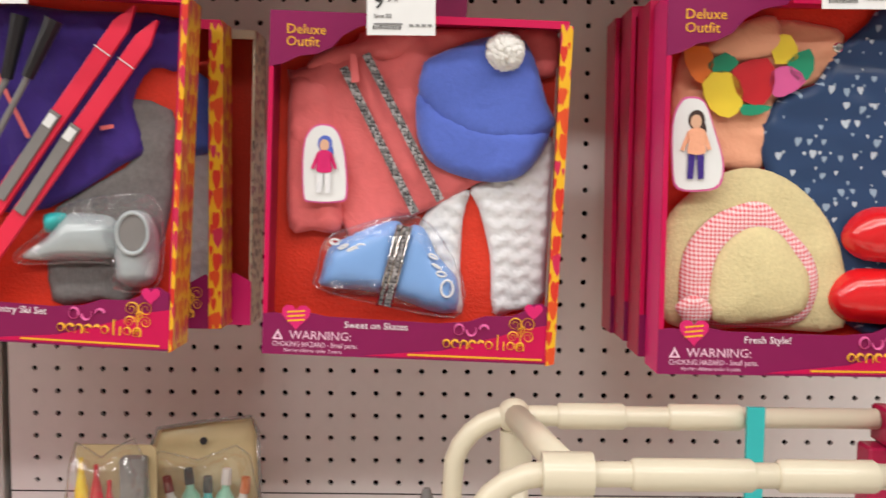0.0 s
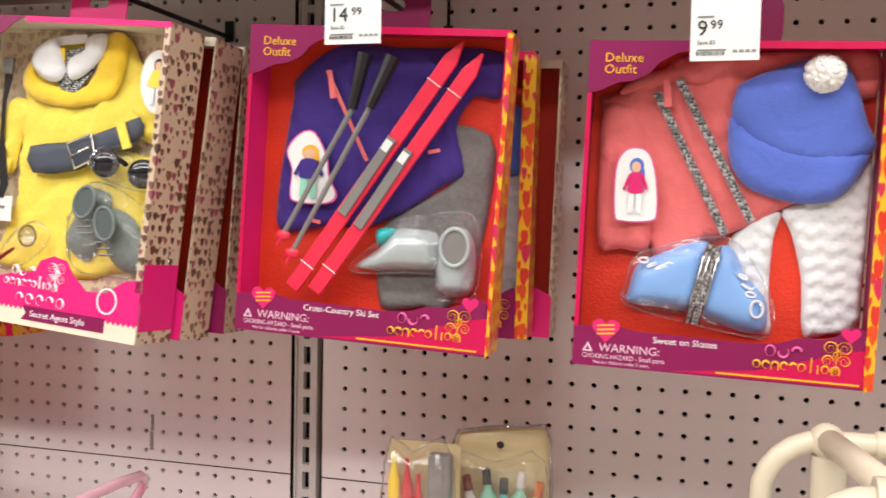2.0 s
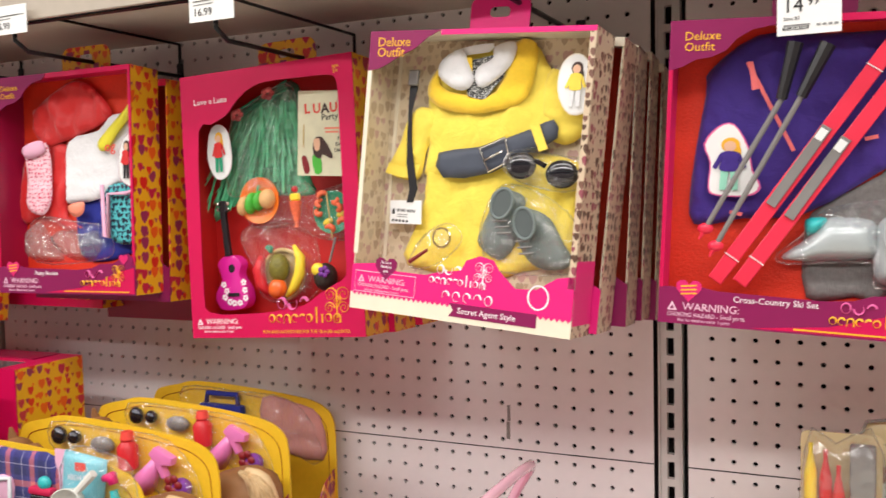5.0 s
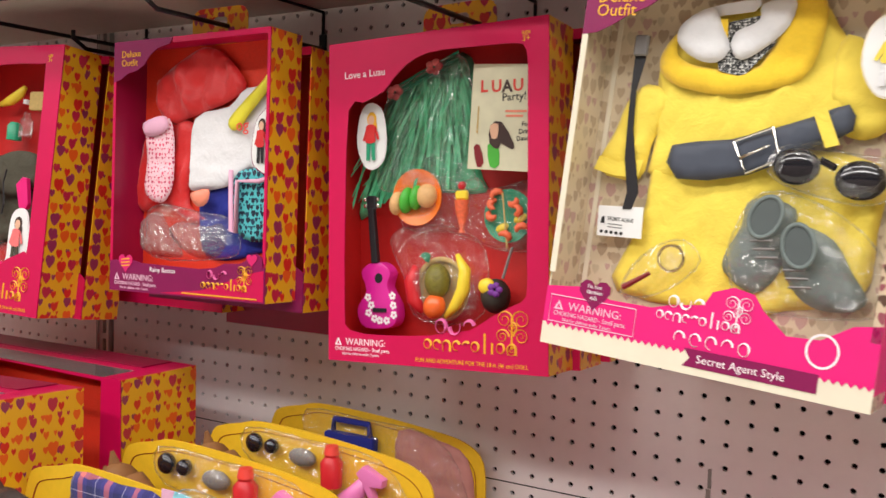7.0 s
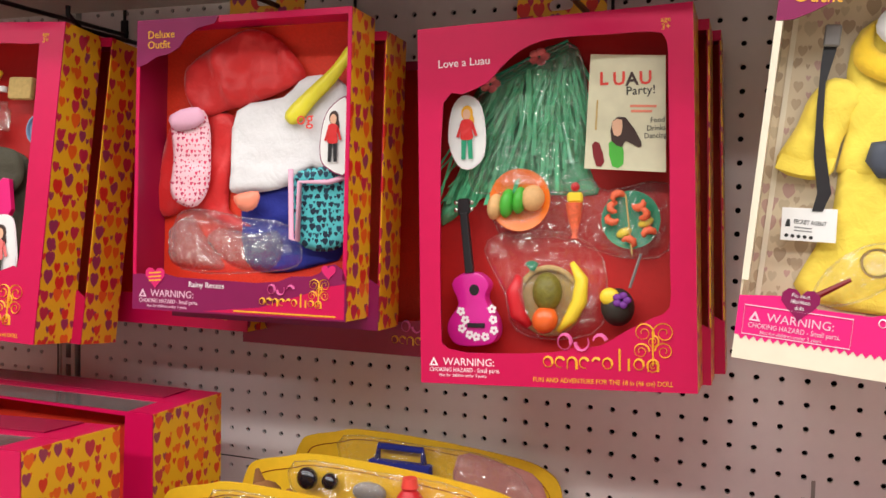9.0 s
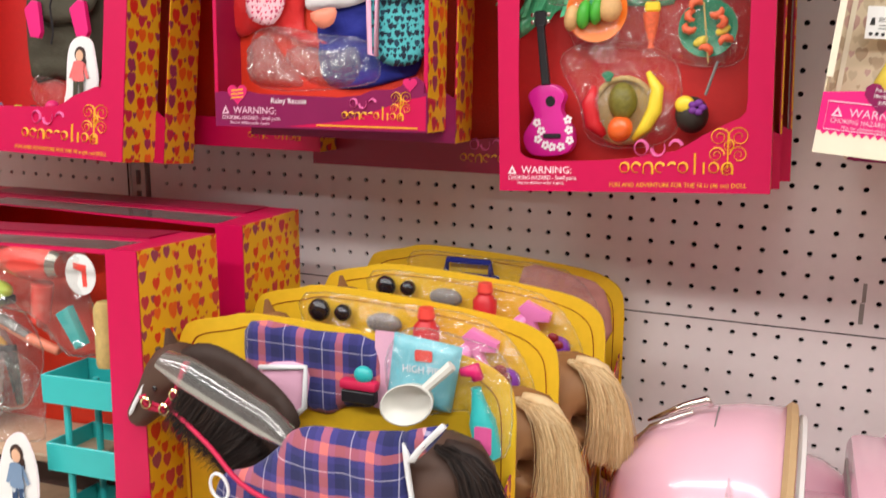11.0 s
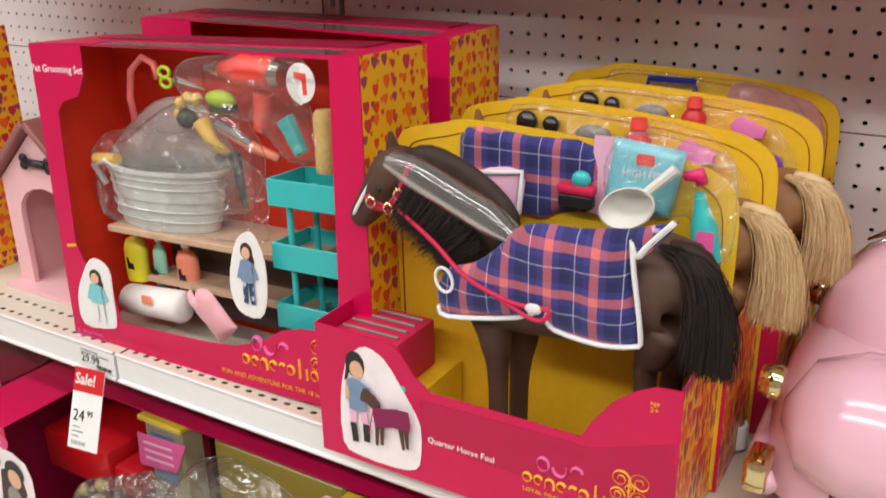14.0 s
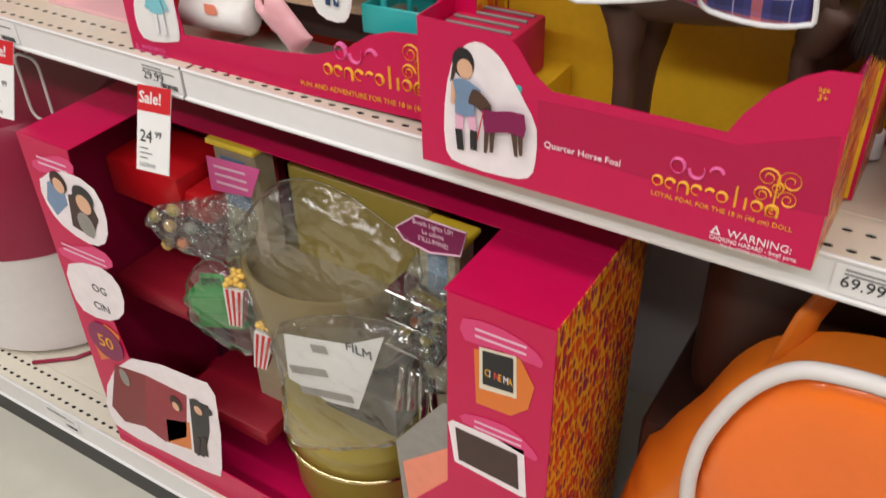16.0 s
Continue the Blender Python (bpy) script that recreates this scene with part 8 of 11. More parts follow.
    part("teal_comb", plate(strip(a[0], a[1], 0.019, 0.014), 0.044, 0.054, bevel=0.003), M["teal"], t, "teal toy clipper", smooth=True)
    a = [(-0.0002, 0.0968), (0.0476, 0.0777), (0.082, 0.0683)]
    part("grooming_tool", tube([(p[0], 0.058, p[1]) for p in a], [0.006, 0.006, 0.005], sides=8), M["salmon"], t, "salmon grooming tool", smooth="all")
    part("tool_blade", tube([(a[0][0] - 0.006, 0.058, a[0][1] + 0.004), (a[1][0] - 0.004, 0.057, a[1][1] + 0.003)], [0.007, 0.0055], sides=6), M["greyplastic"], t)
    # trolley
    tx0, tx1 = [(0.0935, 0.0536)][0][0], W / 2 - 0.055
    for z in ([(0.0932, 0.0511)][0][1], [(0.0949, -0.0211)][0][1], [(0.092, -0.0918)][0][1]):
        bm = bmesh.new()
        cuboid(tx0, tx1 + 0.02, 0.022, 0.085, z - 0.026, z - 0.023, 0.001, bm)
        for x0, x1, y0, y1 in ((tx0, tx1 + 0.02, 0.02, 0.0225), (tx0, tx1 + 0.02, 0.0845, 0.087), (tx0, tx0 + 0.0025, 0.0226, 0.0844)):
            cuboid(x0, x1, y0, y1, z - 0.026, z + 0.004, 0.0008, bm)
        part("trolley_tray", bm, M["teal"], t, "teal trolley tray")
    zt = [(0.0924, 0.0437)][0][1]
    for x in (tx0 + 0.022, tx0 + 0.034):
        part("trolley_post", tube([(x, 0.06 if x > tx0 + 0.03 else 0.03, zt), (x, 0.06 if x > tx0 + 0.03 else 0.03, -H / 2 + 0.03)], 0.0036, sides=8), M["teal"], t, "teal trolley post", smooth=True)
    part("trolley_foot", cuboid(tx0 + 0.004, tx1 + 0.02, 0.022, 0.085, -H / 2 + 0.022, -H / 2 + 0.03, 0.001), M["teal"], t)
    c2 = [(0.1556, 0.0965)][0]
    part("treat_jar", lathe([(0.0, -0.035), (0.0115, -0.035), (0.0125, -0.03), (0.0125, 0.026), (0.009, 0.032), (0, 0.032)], m=pose(c2[0], 0.05, c2[1]), sides=14), M["cork"], t, "jar of tan treats", smooth=True)
    # bottles
    for p, s, mt in zip([(-0.1879, -0.0932), (-0.1434, -0.0954), (-0.0938, -0.0947)], ((0.0185, 0.03), (0.0105, 0.028), (0.017, 0.027)), ("yellowpl", "mint", "salmon")):
        part("shampoo_bottle", lathe([(0.0, -s[1]), (s[0], -s[1]), (s[0] * 1.05, -s[1] * 0.6), (s[0] * 1.05, s[1] * 0.5), (s[0] * 0.8, s[1] * 0.85), (s[0] * 0.3, s[1]), (s[0] * 0.3, s[1] * 1.2), (0, s[1] * 1.2)], m=pose(p[0], 0.07, p[1]), sides=16, sy=0.6), M[mt], t, "toy shampoo bottle", smooth=True)
        part("bottle_cap", lathe([(0.0, s[1] * 1.15), (s[0] * 0.38, s[1] * 1.15), (s[0] * 0.34, s[1] * 1.4), (0, s[1] * 1.4)], m=pose(p[0], 0.07, p[1]), sides=10), M["paper"], t)
        flat("bottle_print", [(p[0] - 0.005, p[1] - 0.012), (p[0] + 0.006, p[1] - 0.012), (p[0] + 0.005, p[1] - 0.004), (p[0] - 0.001, p[1] - 0.003), (p[0] - 0.003, p[1] + 0.004), (p[0] - 0.006, p[1] + 0.003)], M["black"], t, 0.0585, 0.0006)
    a = [(-0.1805, -0.14), (-0.0846, -0.1357)]
    part("rolled_towel", tube([(a[0][0] - 0.006, 0.045, a[0][1]), (a[0][0], 0.045, a[0][1]), (a[1][0], 0.045, a[1][1]), (a[1][0] + 0.005, 0.045, a[1][1])], [0.012, 0.0195, 0.021, 0.014], sides=16), M["towel"], t, "white rolled towel", smooth="all")
    c2 = [(-0.1244, -0.1256)][0]
    flat("towel_print", rounded(c2[0] - 0.009, c2[0] + 0.009, c2[1] - 0.006, c2[1] + 0.006, 0.003), M["salmon"], t, 0.0235, 0.0006)
    mx, mz = -0.037, -0.139
    soft("mitt", [(mx + 1.22 * u, mz + 1.15 * v) for u, v in ((-0.03, 0.021), (-0.024, 0.026), (-0.019, 0.017), (-0.016, 0.028), (0.0, 0.0305), (0.011, 0.02), (0.03, -0.002), (0.034, -0.008), (0.012, -0.0285), (0.006, -0.024), (-0.0085, -0.0085), (-0.0275, 0.009))], M["glovepink"], t, 0.045, 0.02, "pink satin mitt", roll=0.02, folds=0.003)
    blister(t, [(-0.1716, 0.0581), (-0.1446, 0.0767), (-0.0553, 0.1251), (0.0319, 0.1211), (0.0704, 0.0708), (0.0514, 0.0188), (0.0158, -0.0012), (-0.1455, -0.0111)], 0.05, 0.04, material=M["bigfilm"])
    blister(t, [(-0.2, 0.02), (-0.195, 0.068), (-0.13, 0.09), (-0.02, 0.085), (0.07, 0.055), (0.075, 0.0), (0.05, -0.03), (-0.17, -0.032)], 0.04, 0.03)
    blister(t, [(-0.0488, 0.1652), (0.0205, 0.1802), (0.1309, 0.1825), (0.1331, 0.1466), (0.1563, 0.0839), (0.1075, 0.0696), (0.0623, 0.1089), (-0.0287, 0.1168)], 0.048, 0.03, material=M["bigfilm"])
    doll_sticker(t, [(-0.1802, -0.0698), (-0.1542, -0.0801), (-0.1528, -0.1146), (-0.1536, -0.1531), (-0.1658, -0.1627), (-0.216, -0.1652), (-0.2207, -0.1266), (-0.2001, -0.0875)], -0.0025, M["skin"], M["hair"], M["aqua"], M["whitecloth"], M["whiteink"])
    doll_sticker(t, [(0.069, -0.0051), (0.0848, -0.0055), (0.0971, -0.0364), (0.0958, -0.0777), (0.0834, -0.1037), (0.0513, -0.0991), (0.0421, -0.0661), (0.054, -0.0226)], 0.004, M["skin"], M["hair"], M["bluegrey"], M["denim"], M["whiteink"])
    return t


BOX_PET = pose(-1.085, -0.449, 1.048, -2.4, -2, 1)
grooming_box(BOX_PET)
grooming_box(pose(-1.1, -0.262, 1.049, 0, 0, 1), False)


# ---- toy horses in open display boxes ----
def hair_strands(rows, n, material, parent, name, label, width=0.0009, seed=1, spread=0.003):
    """Fine hair from a root line to a tip line, through a middle line."""
    rnd = random.Random(seed)
    bm = bmesh.new()
    r0, r1, m0, m1, e0, e1 = (Vector(q) for q in rows)
    for i in range(n):
        u = rnd.random()
        j = lambda k: Vector((rnd.gauss(0, spread * k), rnd.gauss(0, spread * k), rnd.gauss(0, spread * k)))
        a, b, c = r0.lerp(r1, u) + j(0.3), m0.lerp(m1, u) + j(1), e0.lerp(e1, u) + j(1.3)
        prev = None
        for s in range(6):
            t = s / 5
            q = a * (1 - t) ** 2 + 2 * b * t * (1 - t) + c * t * t
            w = width * (1 - 0.7 * t)
            v = bm.verts.new(q + Vector((-w, 0, 0))), bm.verts.new(q + Vector((w, rnd.uniform(-w, w), w * 0.4)))
            if prev:
                bm.faces.new((prev[0], prev[1], v[1], v[0]))
            prev = v
    return tagged(part(name, bm, material, parent, label), kind="stuff")


def toy_horse(m, coat, hairm, blanket=True, fine=420):
    t = thing("toy_horse", "dark brown toy foal with plaid blanket and red halter" if blanket else "toy foal with blond hair in a display box", "toy horse", m, "toy horses")
    Y = 0.062
    g = lambda pts: [(p[0], Y, p[1]) for p in pts]
    sp = g([(-0.053, 0.1113), (-0.0305, 0.1158), (0.0056, 0.1182), (0.0497, 0.1224), (0.0959, 0.1319), (0.1305, 0.1435), (0.1555, 0.1486), (0.1687, 0.1337)])
    part("body", tube(smooth_line(sp, 3), [0.018, 0.026, 0.034, 0.038, 0.0405, 0.042, 0.042, 0.042, 0.042, 0.0425, 0.043, 0.0435, 0.044, 0.0445, 0.045, 0.045, 0.044, 0.042, 0.038, 0.03, 0.024, 0.016][:22], sides=14), coat, t, smooth="all")
    nk = g([(-0.025, 0.1268), (-0.0507, 0.1516), (-0.0789, 0.1859), (-0.1048, 0.2161)])
    part("neck", tube(smooth_line(nk, 3), [0.036, 0.034, 0.032, 0.03, 0.028, 0.026, 0.025, 0.024, 0.022, 0.02], sides=12), coat, t, smooth="all")
    hdp = g([(-0.1046, 0.2199), (-0.1219, 0.209), (-0.1405, 0.1867), (-0.158, 0.1649), (-0.1684, 0.1545)])
    part("head", tube(smooth_line(hdp, 2), [0.017, 0.022, 0.023, 0.022, 0.019, 0.016, 0.014, 0.0125, 0.009], sides=12), coat, t, smooth="all")
    bl = [(-0.1183, 0.2221), (-0.1276, 0.208), (-0.137, 0.1956), (-0.1476, 0.1842), (-0.1584, 0.1661), (-0.1604, 0.1698), (-0.147, 0.1917), (-0.133, 0.2106)]
    soft("white_blaze", bl, M["whitecloth"], t, Y - 0.017, 0.004, "white blaze", roll=0.004)
    for p, q in (([(-0.1226, 0.2258)][0], [(-0.1234, 0.2481)][0]), ([(-0.1328, 0.2163)][0], [(-0.1359, 0.229)][0])):
        part("ear", tube([(p[0], Y, p[1]), (q[0], Y - 0.004, q[1])], [0.009, 0.002], sides=7, flat=0.5), coat, t, smooth=True)
    e = [(-0.1272, 0.197)][0]
    part("eye", blob(e[0], Y - 0.021, e[1], 0.003, 0.002, 0.003, u=8, v=6), M["lens"], t, smooth="all")
    zb = -0.076
    for pts, dy in (([(-0.0097, 0.0916), (-0.0066, 0.0623), (-0.0042, 0.0165), (-0.0045, -0.0073)], -0.015), ([(0.0027, 0.0788), (0.0025, 0.0504), (-0, 0.002), (-0.0002, -0.0226)], 0.02), ([(0.1495, 0.1182), (0.1383, 0.0837), (0.1349, 0.0594), (0.1466, 0.0098)], -0.014), ([(0.1571, 0.1066), (0.1548, 0.0685), (0.1473, 0.0424), (0.1585, -0.004)], 0.022)):
        P3 = [(p[0], Y + dy, p[1]) for p in pts[:-1]] + [(pts[-1][0], Y + dy, zb)]
        part("leg", tube(smooth_line(P3, 3), [0.022, 0.02, 0.017, 0.015, 0.012, 0.0105, 0.0098, 0.0096, 0.0095, 0.0105], sides=10), coat, t, smooth="all")
        part("sock", tube([(P3[-1][0], P3[-1][1], zb + 0.026), (P3[-1][0], P3[-1][1], zb + 0.001)], [0.0106, 0.0122], sides=10), M["whitecloth"], t, "white sock", smooth=True)
    # mane and tail
    mn = [(-0.0909, 0.2255), (-0.0182, 0.1595)]
    dn = [(-0.1016, 0.179), (-0.0496, 0.1394)]
    md = [(-0.0655, 0.2337), (0.0073, 0.1721)]
    if blanket:
        soft("mane", [(-0.0969, 0.2131), (-0.1012, 0.2335), (-0.0715, 0.2439), (-0.0313, 0.2309), (0.0024, 0.2087), (0.0165, 0.1839), (-0.0009, 0.1532), (-0.0238, 0.1356), (-0.0549, 0.1384), (-0.0687, 0.165), (-0.0933, 0.1803), (-0.1094, 0.1875)], hairm, t, Y - 0.014, 0.016, "black-brown mane", folds=0.003, along=(-0.5, -1), freq=90)
        hair_strands(((mn[0][0], Y - 0.02, mn[0][1]), (mn[1][0], Y - 0.02, mn[1][1]), (md[0][0], Y - 0.04, md[0][1]), (md[1][0], Y - 0.04, md[1][1]), (dn[0][0], Y - 0.034, dn[0][1]), (dn[1][0], Y - 0.034, dn[1][1])), fine * 5, hairm, t, "mane_hair", "dark mane hair", 0.0005, spread=0.004)
    tl = [(p[0], Y - 0.02, p[1]) for p in [(0.1499, 0.1893), (0.1759, 0.1816), (0.1897, 0.1467), (0.1956, 0.1138), (0.1909, 0.095)]]
    part("tail", tube(smooth_line(tl, 3), [0.006, 0.007, 0.008, 0.009, 0.0095, 0.01, 0.01, 0.01, 0.01, 0.01, 0.009, 0.007, 0.004], sides=10), hairm, t, "long hair tail", smooth="all")
    a, b, c = Vector(tl[0]), Vector(tl[2]), Vector(tl[4])
    hair_strands((a + Vector((-0.006, -0.006, 0)), a + Vector((0.008, -0.006, 0)), b + Vector((-0.006, -0.018, 0.04)), b + Vector((0.022, -0.016, 0.045)), c + Vector((-0.018, -0.012, 0)), c + Vector((0.016, -0.012, 0.0))), fine * 4, hairm, t, "tail_hair", "loose tail hair", 0.0005, seed=5, spread=0.0035)
    if not blanket:
        return t
    bk = [(0.0127, 0.1743), (0.0269, 0.1914), (0.0497, 0.1995), (0.0847, 0.201), (0.118, 0.2065), (0.1294, 0.2043), (0.1306, 0.1722), (0.1396, 0.1148), (0.1211, 0.105), (0.1039, 0.1036), (0.066, 0.1074), (0.031, 0.1115), (-0.039, 0.0969), (-0.05, 0.1107), (-0.0482, 0.128), (-0.0373, 0.1444), (-0.0119, 0.1539)]
    soft("blanket", bk, M["plaid"], t, Y - 0.0445, 0.024, "navy and coral plaid horse blanket", roll=0.03, folds=0.0025, along=(0, 1), freq=25, step=0.005)
    fl = [(0.1241, 0.2063), (0.1572, 0.2177), (0.1618, 0.2177), (0.1502, 0.2005), (0.1349, 0.1855), (0.1298, 0.1929)]
    soft("blanket_flap", fl, M["plaid"], t, Y - 0.046, 0.006, "plaid blanket flap")
    for nm, pts in (("piping", [(0.1606, 0.2199), (0.1403, 0.1965), (0.1335, 0.1871), (0.129, 0.2006), (0.1323, 0.1744), (0.1408, 0.1209), (0.1362, 0.1119), (0.1059, 0.1064), (0.0683, 0.1102), (0.0591, 0.12), (0.0613, 0.1313), (0.0336, 0.1143), (-0.0359, 0.0998), (-0.0449, 0.109)]),):
        part(nm, tube(smooth_line([(p[0], Y - 0.051 - (0.001 if i > 3 else 0), p[1]) for i, p in enumerate(pts)], 3), 0.0032, sides=6, flat=0.6), M["whitecloth"], t, "white piping", smooth="all")
    c = [(-0.0345, 0.1384)][0]
    part("blanket_ring", tube([(p[0], Y - 0.06, p[1]) for p in ellipse(*c, 0.0085, 0.0115, 16, rot=15)], 0.0015, sides=6, closed=True), M["whitecloth"], t, "white ring badge", smooth="all")
    # halter and reins
    hl = [(-0.0866, 0.2287), (-0.0989, 0.2015), (-0.1138, 0.1827), (-0.136, 0.1866)]
    for pts in (hl, [(-0.1167, 0.1808), (-0.1335, 0.1811), (-0.1373, 0.1912)], [(-0.0989, 0.2015), (-0.1085, 0.1787), (-0.1308, 0.1801)]):
        part("halter_strap", tube([(p[0], Y - 0.026, p[1]) for p in pts], 0.0032, sides=6, flat=0.6), M["halter"], t, "crimson halter strap", smooth="all")
    for p in [(-0.1102, 0.1834), (-0.1295, 0.1867), (-0.0983, 0.1984)]:
        part("halter_ring", tube([(p[0] + 0.005 * math.cos(q), Y - 0.031, p[1] + 0.005 * math.sin(q)) for q in [TAU * i / 10 for i in range(10)]], 0.0013, sides=5, closed=True), M["goldchrome"], t)
    rn = smooth_line([(p[0], Y - 0.036 - 0.026 * min(1, i / 2), p[1]) for i, p in enumerate([(-0.0967, 0.1869), (-0.0506, 0.1667), (-0.0113, 0.1463), (0.0316, 0.132), (0.0637, 0.1321), (0.0615, 0.1226), (0.0478, 0.1219), (0.0175, 0.135)])], 4)
    part("rein", tube(rn, 0.0021, sides=6), M["halter"], t, "crimson rein", smooth="all")
    c = [(0.0526, 0.1309)][0]
    part("rein_clip", blob(c[0], Y - 0.063, c[1], 0.008, 0.003, 0.005, u=10, v=6), M["whiteplastic"], t, "white clip", smooth="all")
    bm = bmesh.new()
    p0, p1 = Vector((-0.094, 0, 0.236)), Vector((0.026, 0, 0.186))
    ax = (p1 - p0).normalized()
    up = Vector((-ax.z, 0, ax.x))
    rows = []
    for i in range(25):
        u = i / 24
        end = min(1.0, 3.2 * min(u, 1 - u) + 0.35) ** 0.5
        rows.append([bm.verts.new(p0.lerp(p1, u) + up * (0.0155 * end * math.sin(v)) + Vector((0, Y - 0.042 - 0.016 * math.cos(v), 0))) for v in [-1.45 + 2.9 * k / 14 for k in range(15)]])
    for a, b in zip(rows, rows[1:]):
        for k in range(14):
            bm.faces.new((a[k], a[k + 1], b[k + 1], b[k]))
    sl = part("clear_sleeve", bm, M["sleevefilm"], t, "clear plastic neck sleeve", smooth="all")
    for k in range(22):
        q = p0.lerp(p1, 0.06 + 0.04 * k) + up * 0.006
        part("sleeve_stitch", cuboid(-0.0008, 0.0008, -0.0002, 0.0002, -0.0002, 0.0002), M["greyplastic"], sl, m=Matrix.Translation((q.x, Y - 0.0578, q.z)) @ pose(0, 0, 0, 0, 22, 0))
    sl.visible_shadow = False
    return t


def horse_box(m, front, last=False):
    W, H, D = 0.363, 0.157, 0.119
    t = thing("display_box", "magenta open display box with tall yellow backing card" if front else "magenta display box with yellow card standing behind another", "display box", m, "horse display boxes")
    e = 0.0015
    zb = -H / 2
    pn = [(-0.1776, 0.0659), (-0.1348, 0.0648), (-0.0923, 0.0641), (-0.0811, 0.0554), (-0.0672, 0.0357), (-0.0493, 0.023), (-0.003, 0.0233), (0.0515, 0.0234), (0.0986, 0.023), (0.1074, 0.0403), (0.124, 0.0628), (0.1434, 0.0791), (0.16, 0.0873), (0.1775, 0.0889)]
    xr = W / 2
    pn = [(max(-xr, min(xr, x)), z) for x, z in pn]
    pn[0], pn[-1] = (-xr, pn[0][1]), (xr, pn[-1][1])
    flat("front_panel", pn + [(xr, zb), (-xr, zb)], M["magenta"], t, 0, 0.0015)
    zr, zl = pn[-1][1], pn[0][1]
    bm = bmesh.new()
    prof = [(0.001, zb), (D, zb), (D, zr + 0.05), (D * 0.75, zr + 0.035), (D * 0.6, zr + 0.012), (0.001, zr)]
    vs = [bm.verts.new((xr - e, yy, zz)) for yy, zz in prof]
    f = bm.faces.new(vs)
    ex = bmesh.ops.extrude_face_region(bm, geom=[f])
    bmesh.ops.translate(bm, vec=(e, 0, 0), verts=[v for v in ex["geom"] if isinstance(v, bmesh.types.BMVert)])
    bmesh.ops.recalc_face_normals(bm, faces=bm.faces[:])
    part("right_side", bm, M["flames2"], t, "heart printed side")
    part("right_lining", cuboid(xr - 0.0045, xr - 0.002, 0.004, D - 0.004, zb + 0.002, zr - 0.004), M["wine"], t)
    part("left_side", cuboid(-xr, -xr + e, 0.001, D, zb, zl), M["magenta"], t)
    part("floor_card", cuboid(-xr + e, xr - 0.005, 0.002, D - 0.001, zb, zb + 0.002), M["yellowcard"], t, "yellow floor card")
    cy = D - 0.0005
    card = [(-0.165, 0.1607), (-0.1621, 0.1984), (-0.1519, 0.2281), (-0.1383, 0.2381), (-0.1045, 0.2456), (-0.0764, 0.2519), (-0.013, 0.2512), (0.0509, 0.2471), (0.1061, 0.2418), (0.1454, 0.2361), (0.169, 0.2262), (0.1811, 0.2115), (0.1845, 0.1857)]
    x0, x1 = card[0][0], card[-1][0]
    loop = smooth_line([(p[0], p[1], 0) for p in card], 3)
    loop = [(p.x, p.y) for p in loop]
    flat("backing_card", loop + [(x1, zb + 0.003), (x0, zb + 0.003)], M["yellowcard"], t, cy, 0.0025, "tall yellow backing card")
    inner = [(x * 0.93 + 0.07 * (x0 + x1) / 2, z - 0.012) for x, z in loop]
    part("border_line", tube([(x, cy - 0.0027, z) for x, z in [(inner[0][0], zb + 0.02)] + inner + [(inner[-1][0], zb + 0.02)]], 0.0011, sides=4, flat=0.4), M["redline"], t, "dark red printed border line")
    part("ledge", cuboid(-xr + 0.003, -xr + 0.1, 0.02, D - 0.006, zb + 0.003, zb + 0.075, 0.001), M["yellowcard"], t, "yellow card ledge")
    # goods tied to the card
    yb = cy - 0.0035
    if front:
        soft("folded_blanket", [(-0.0731, 0.2454), (-0.005, 0.2441), (0.0554, 0.2409), (0.0585, 0.1859), (0.0253, 0.176), (0.0051, 0.1655), (-0.0262, 0.168), (-0.0756, 0.1603), (-0.0809, 0.2051)], M["plaid"], t, yb, 0.006, "folded plaid blanket", roll=0.01, step=0.007)
        soft("pink_pouch", [(-0.0593, 0.2049), (-0.0118, 0.2121), (-0.0141, 0.1721), (-0.0279, 0.159), (-0.0548, 0.1657)], M["palepink"], t, yb - 0.006, 0.006, "pink pouch with white edge", roll=0.008)
        ed = [(-0.0574, 0.2065), (-0.0092, 0.2129), (-0.0115, 0.1741), (-0.0242, 0.1622)]
        part("pouch_edge", tube([(p[0], yb - 0.013, p[1]) for p in ed], 0.0028, sides=6), M["whitecloth"], t, smooth="all")
        flat("pink_card", [(0.056, 0.2522), (0.084, 0.2527), (0.077, 0.1777), (0.0532, 0.181)], M["palepink"], t, yb - 0.002, 0.001, "pink card")
        soft("feed_bag", [(0.0755, 0.2538), (0.1383, 0.2472), (0.1283, 0.1875), (0.067, 0.1884)], M["aqua"], t, yb - 0.004, 0.008, "aqua printed feed bag", roll=0.012, smooth=0)
        p = [(0.1003, 0.2395)][0]
        flat("bag_label", rounded(p[0] - 0.002, p[0] + 0.014, p[1] - 0.006, p[1] + 0.004, 0.002), M["dryer"], t, yb - 0.0135, 0.0005)
        words("HIGH FIB", 0.0095, M["whiteink"], t, p[0] - 0.014, yb - 0.0137, p[1] - 0.017, width=0.9)
        br = [(0.0454, 0.2001)][0]
        part("brush_back", cuboid(br[0] - 0.018, br[0] + 0.018, yb - 0.02, yb - 0.008, br[1], br[1] + 0.009, 0.003, seg=2), M["halter"], t, "crimson grooming brush", smooth=True)
        part("bristles", cuboid(br[0] - 0.016, br[0] + 0.016, yb - 0.019, yb - 0.009, br[1] - 0.012, br[1] - 0.0005, 0.001), M["black"], t, "black brush bristles")
        part("brush_knob", blob(br[0] + 0.004, yb - 0.014, br[1] + 0.014, 0.009, 0.006, 0.008), M["teal"], t, smooth="all")
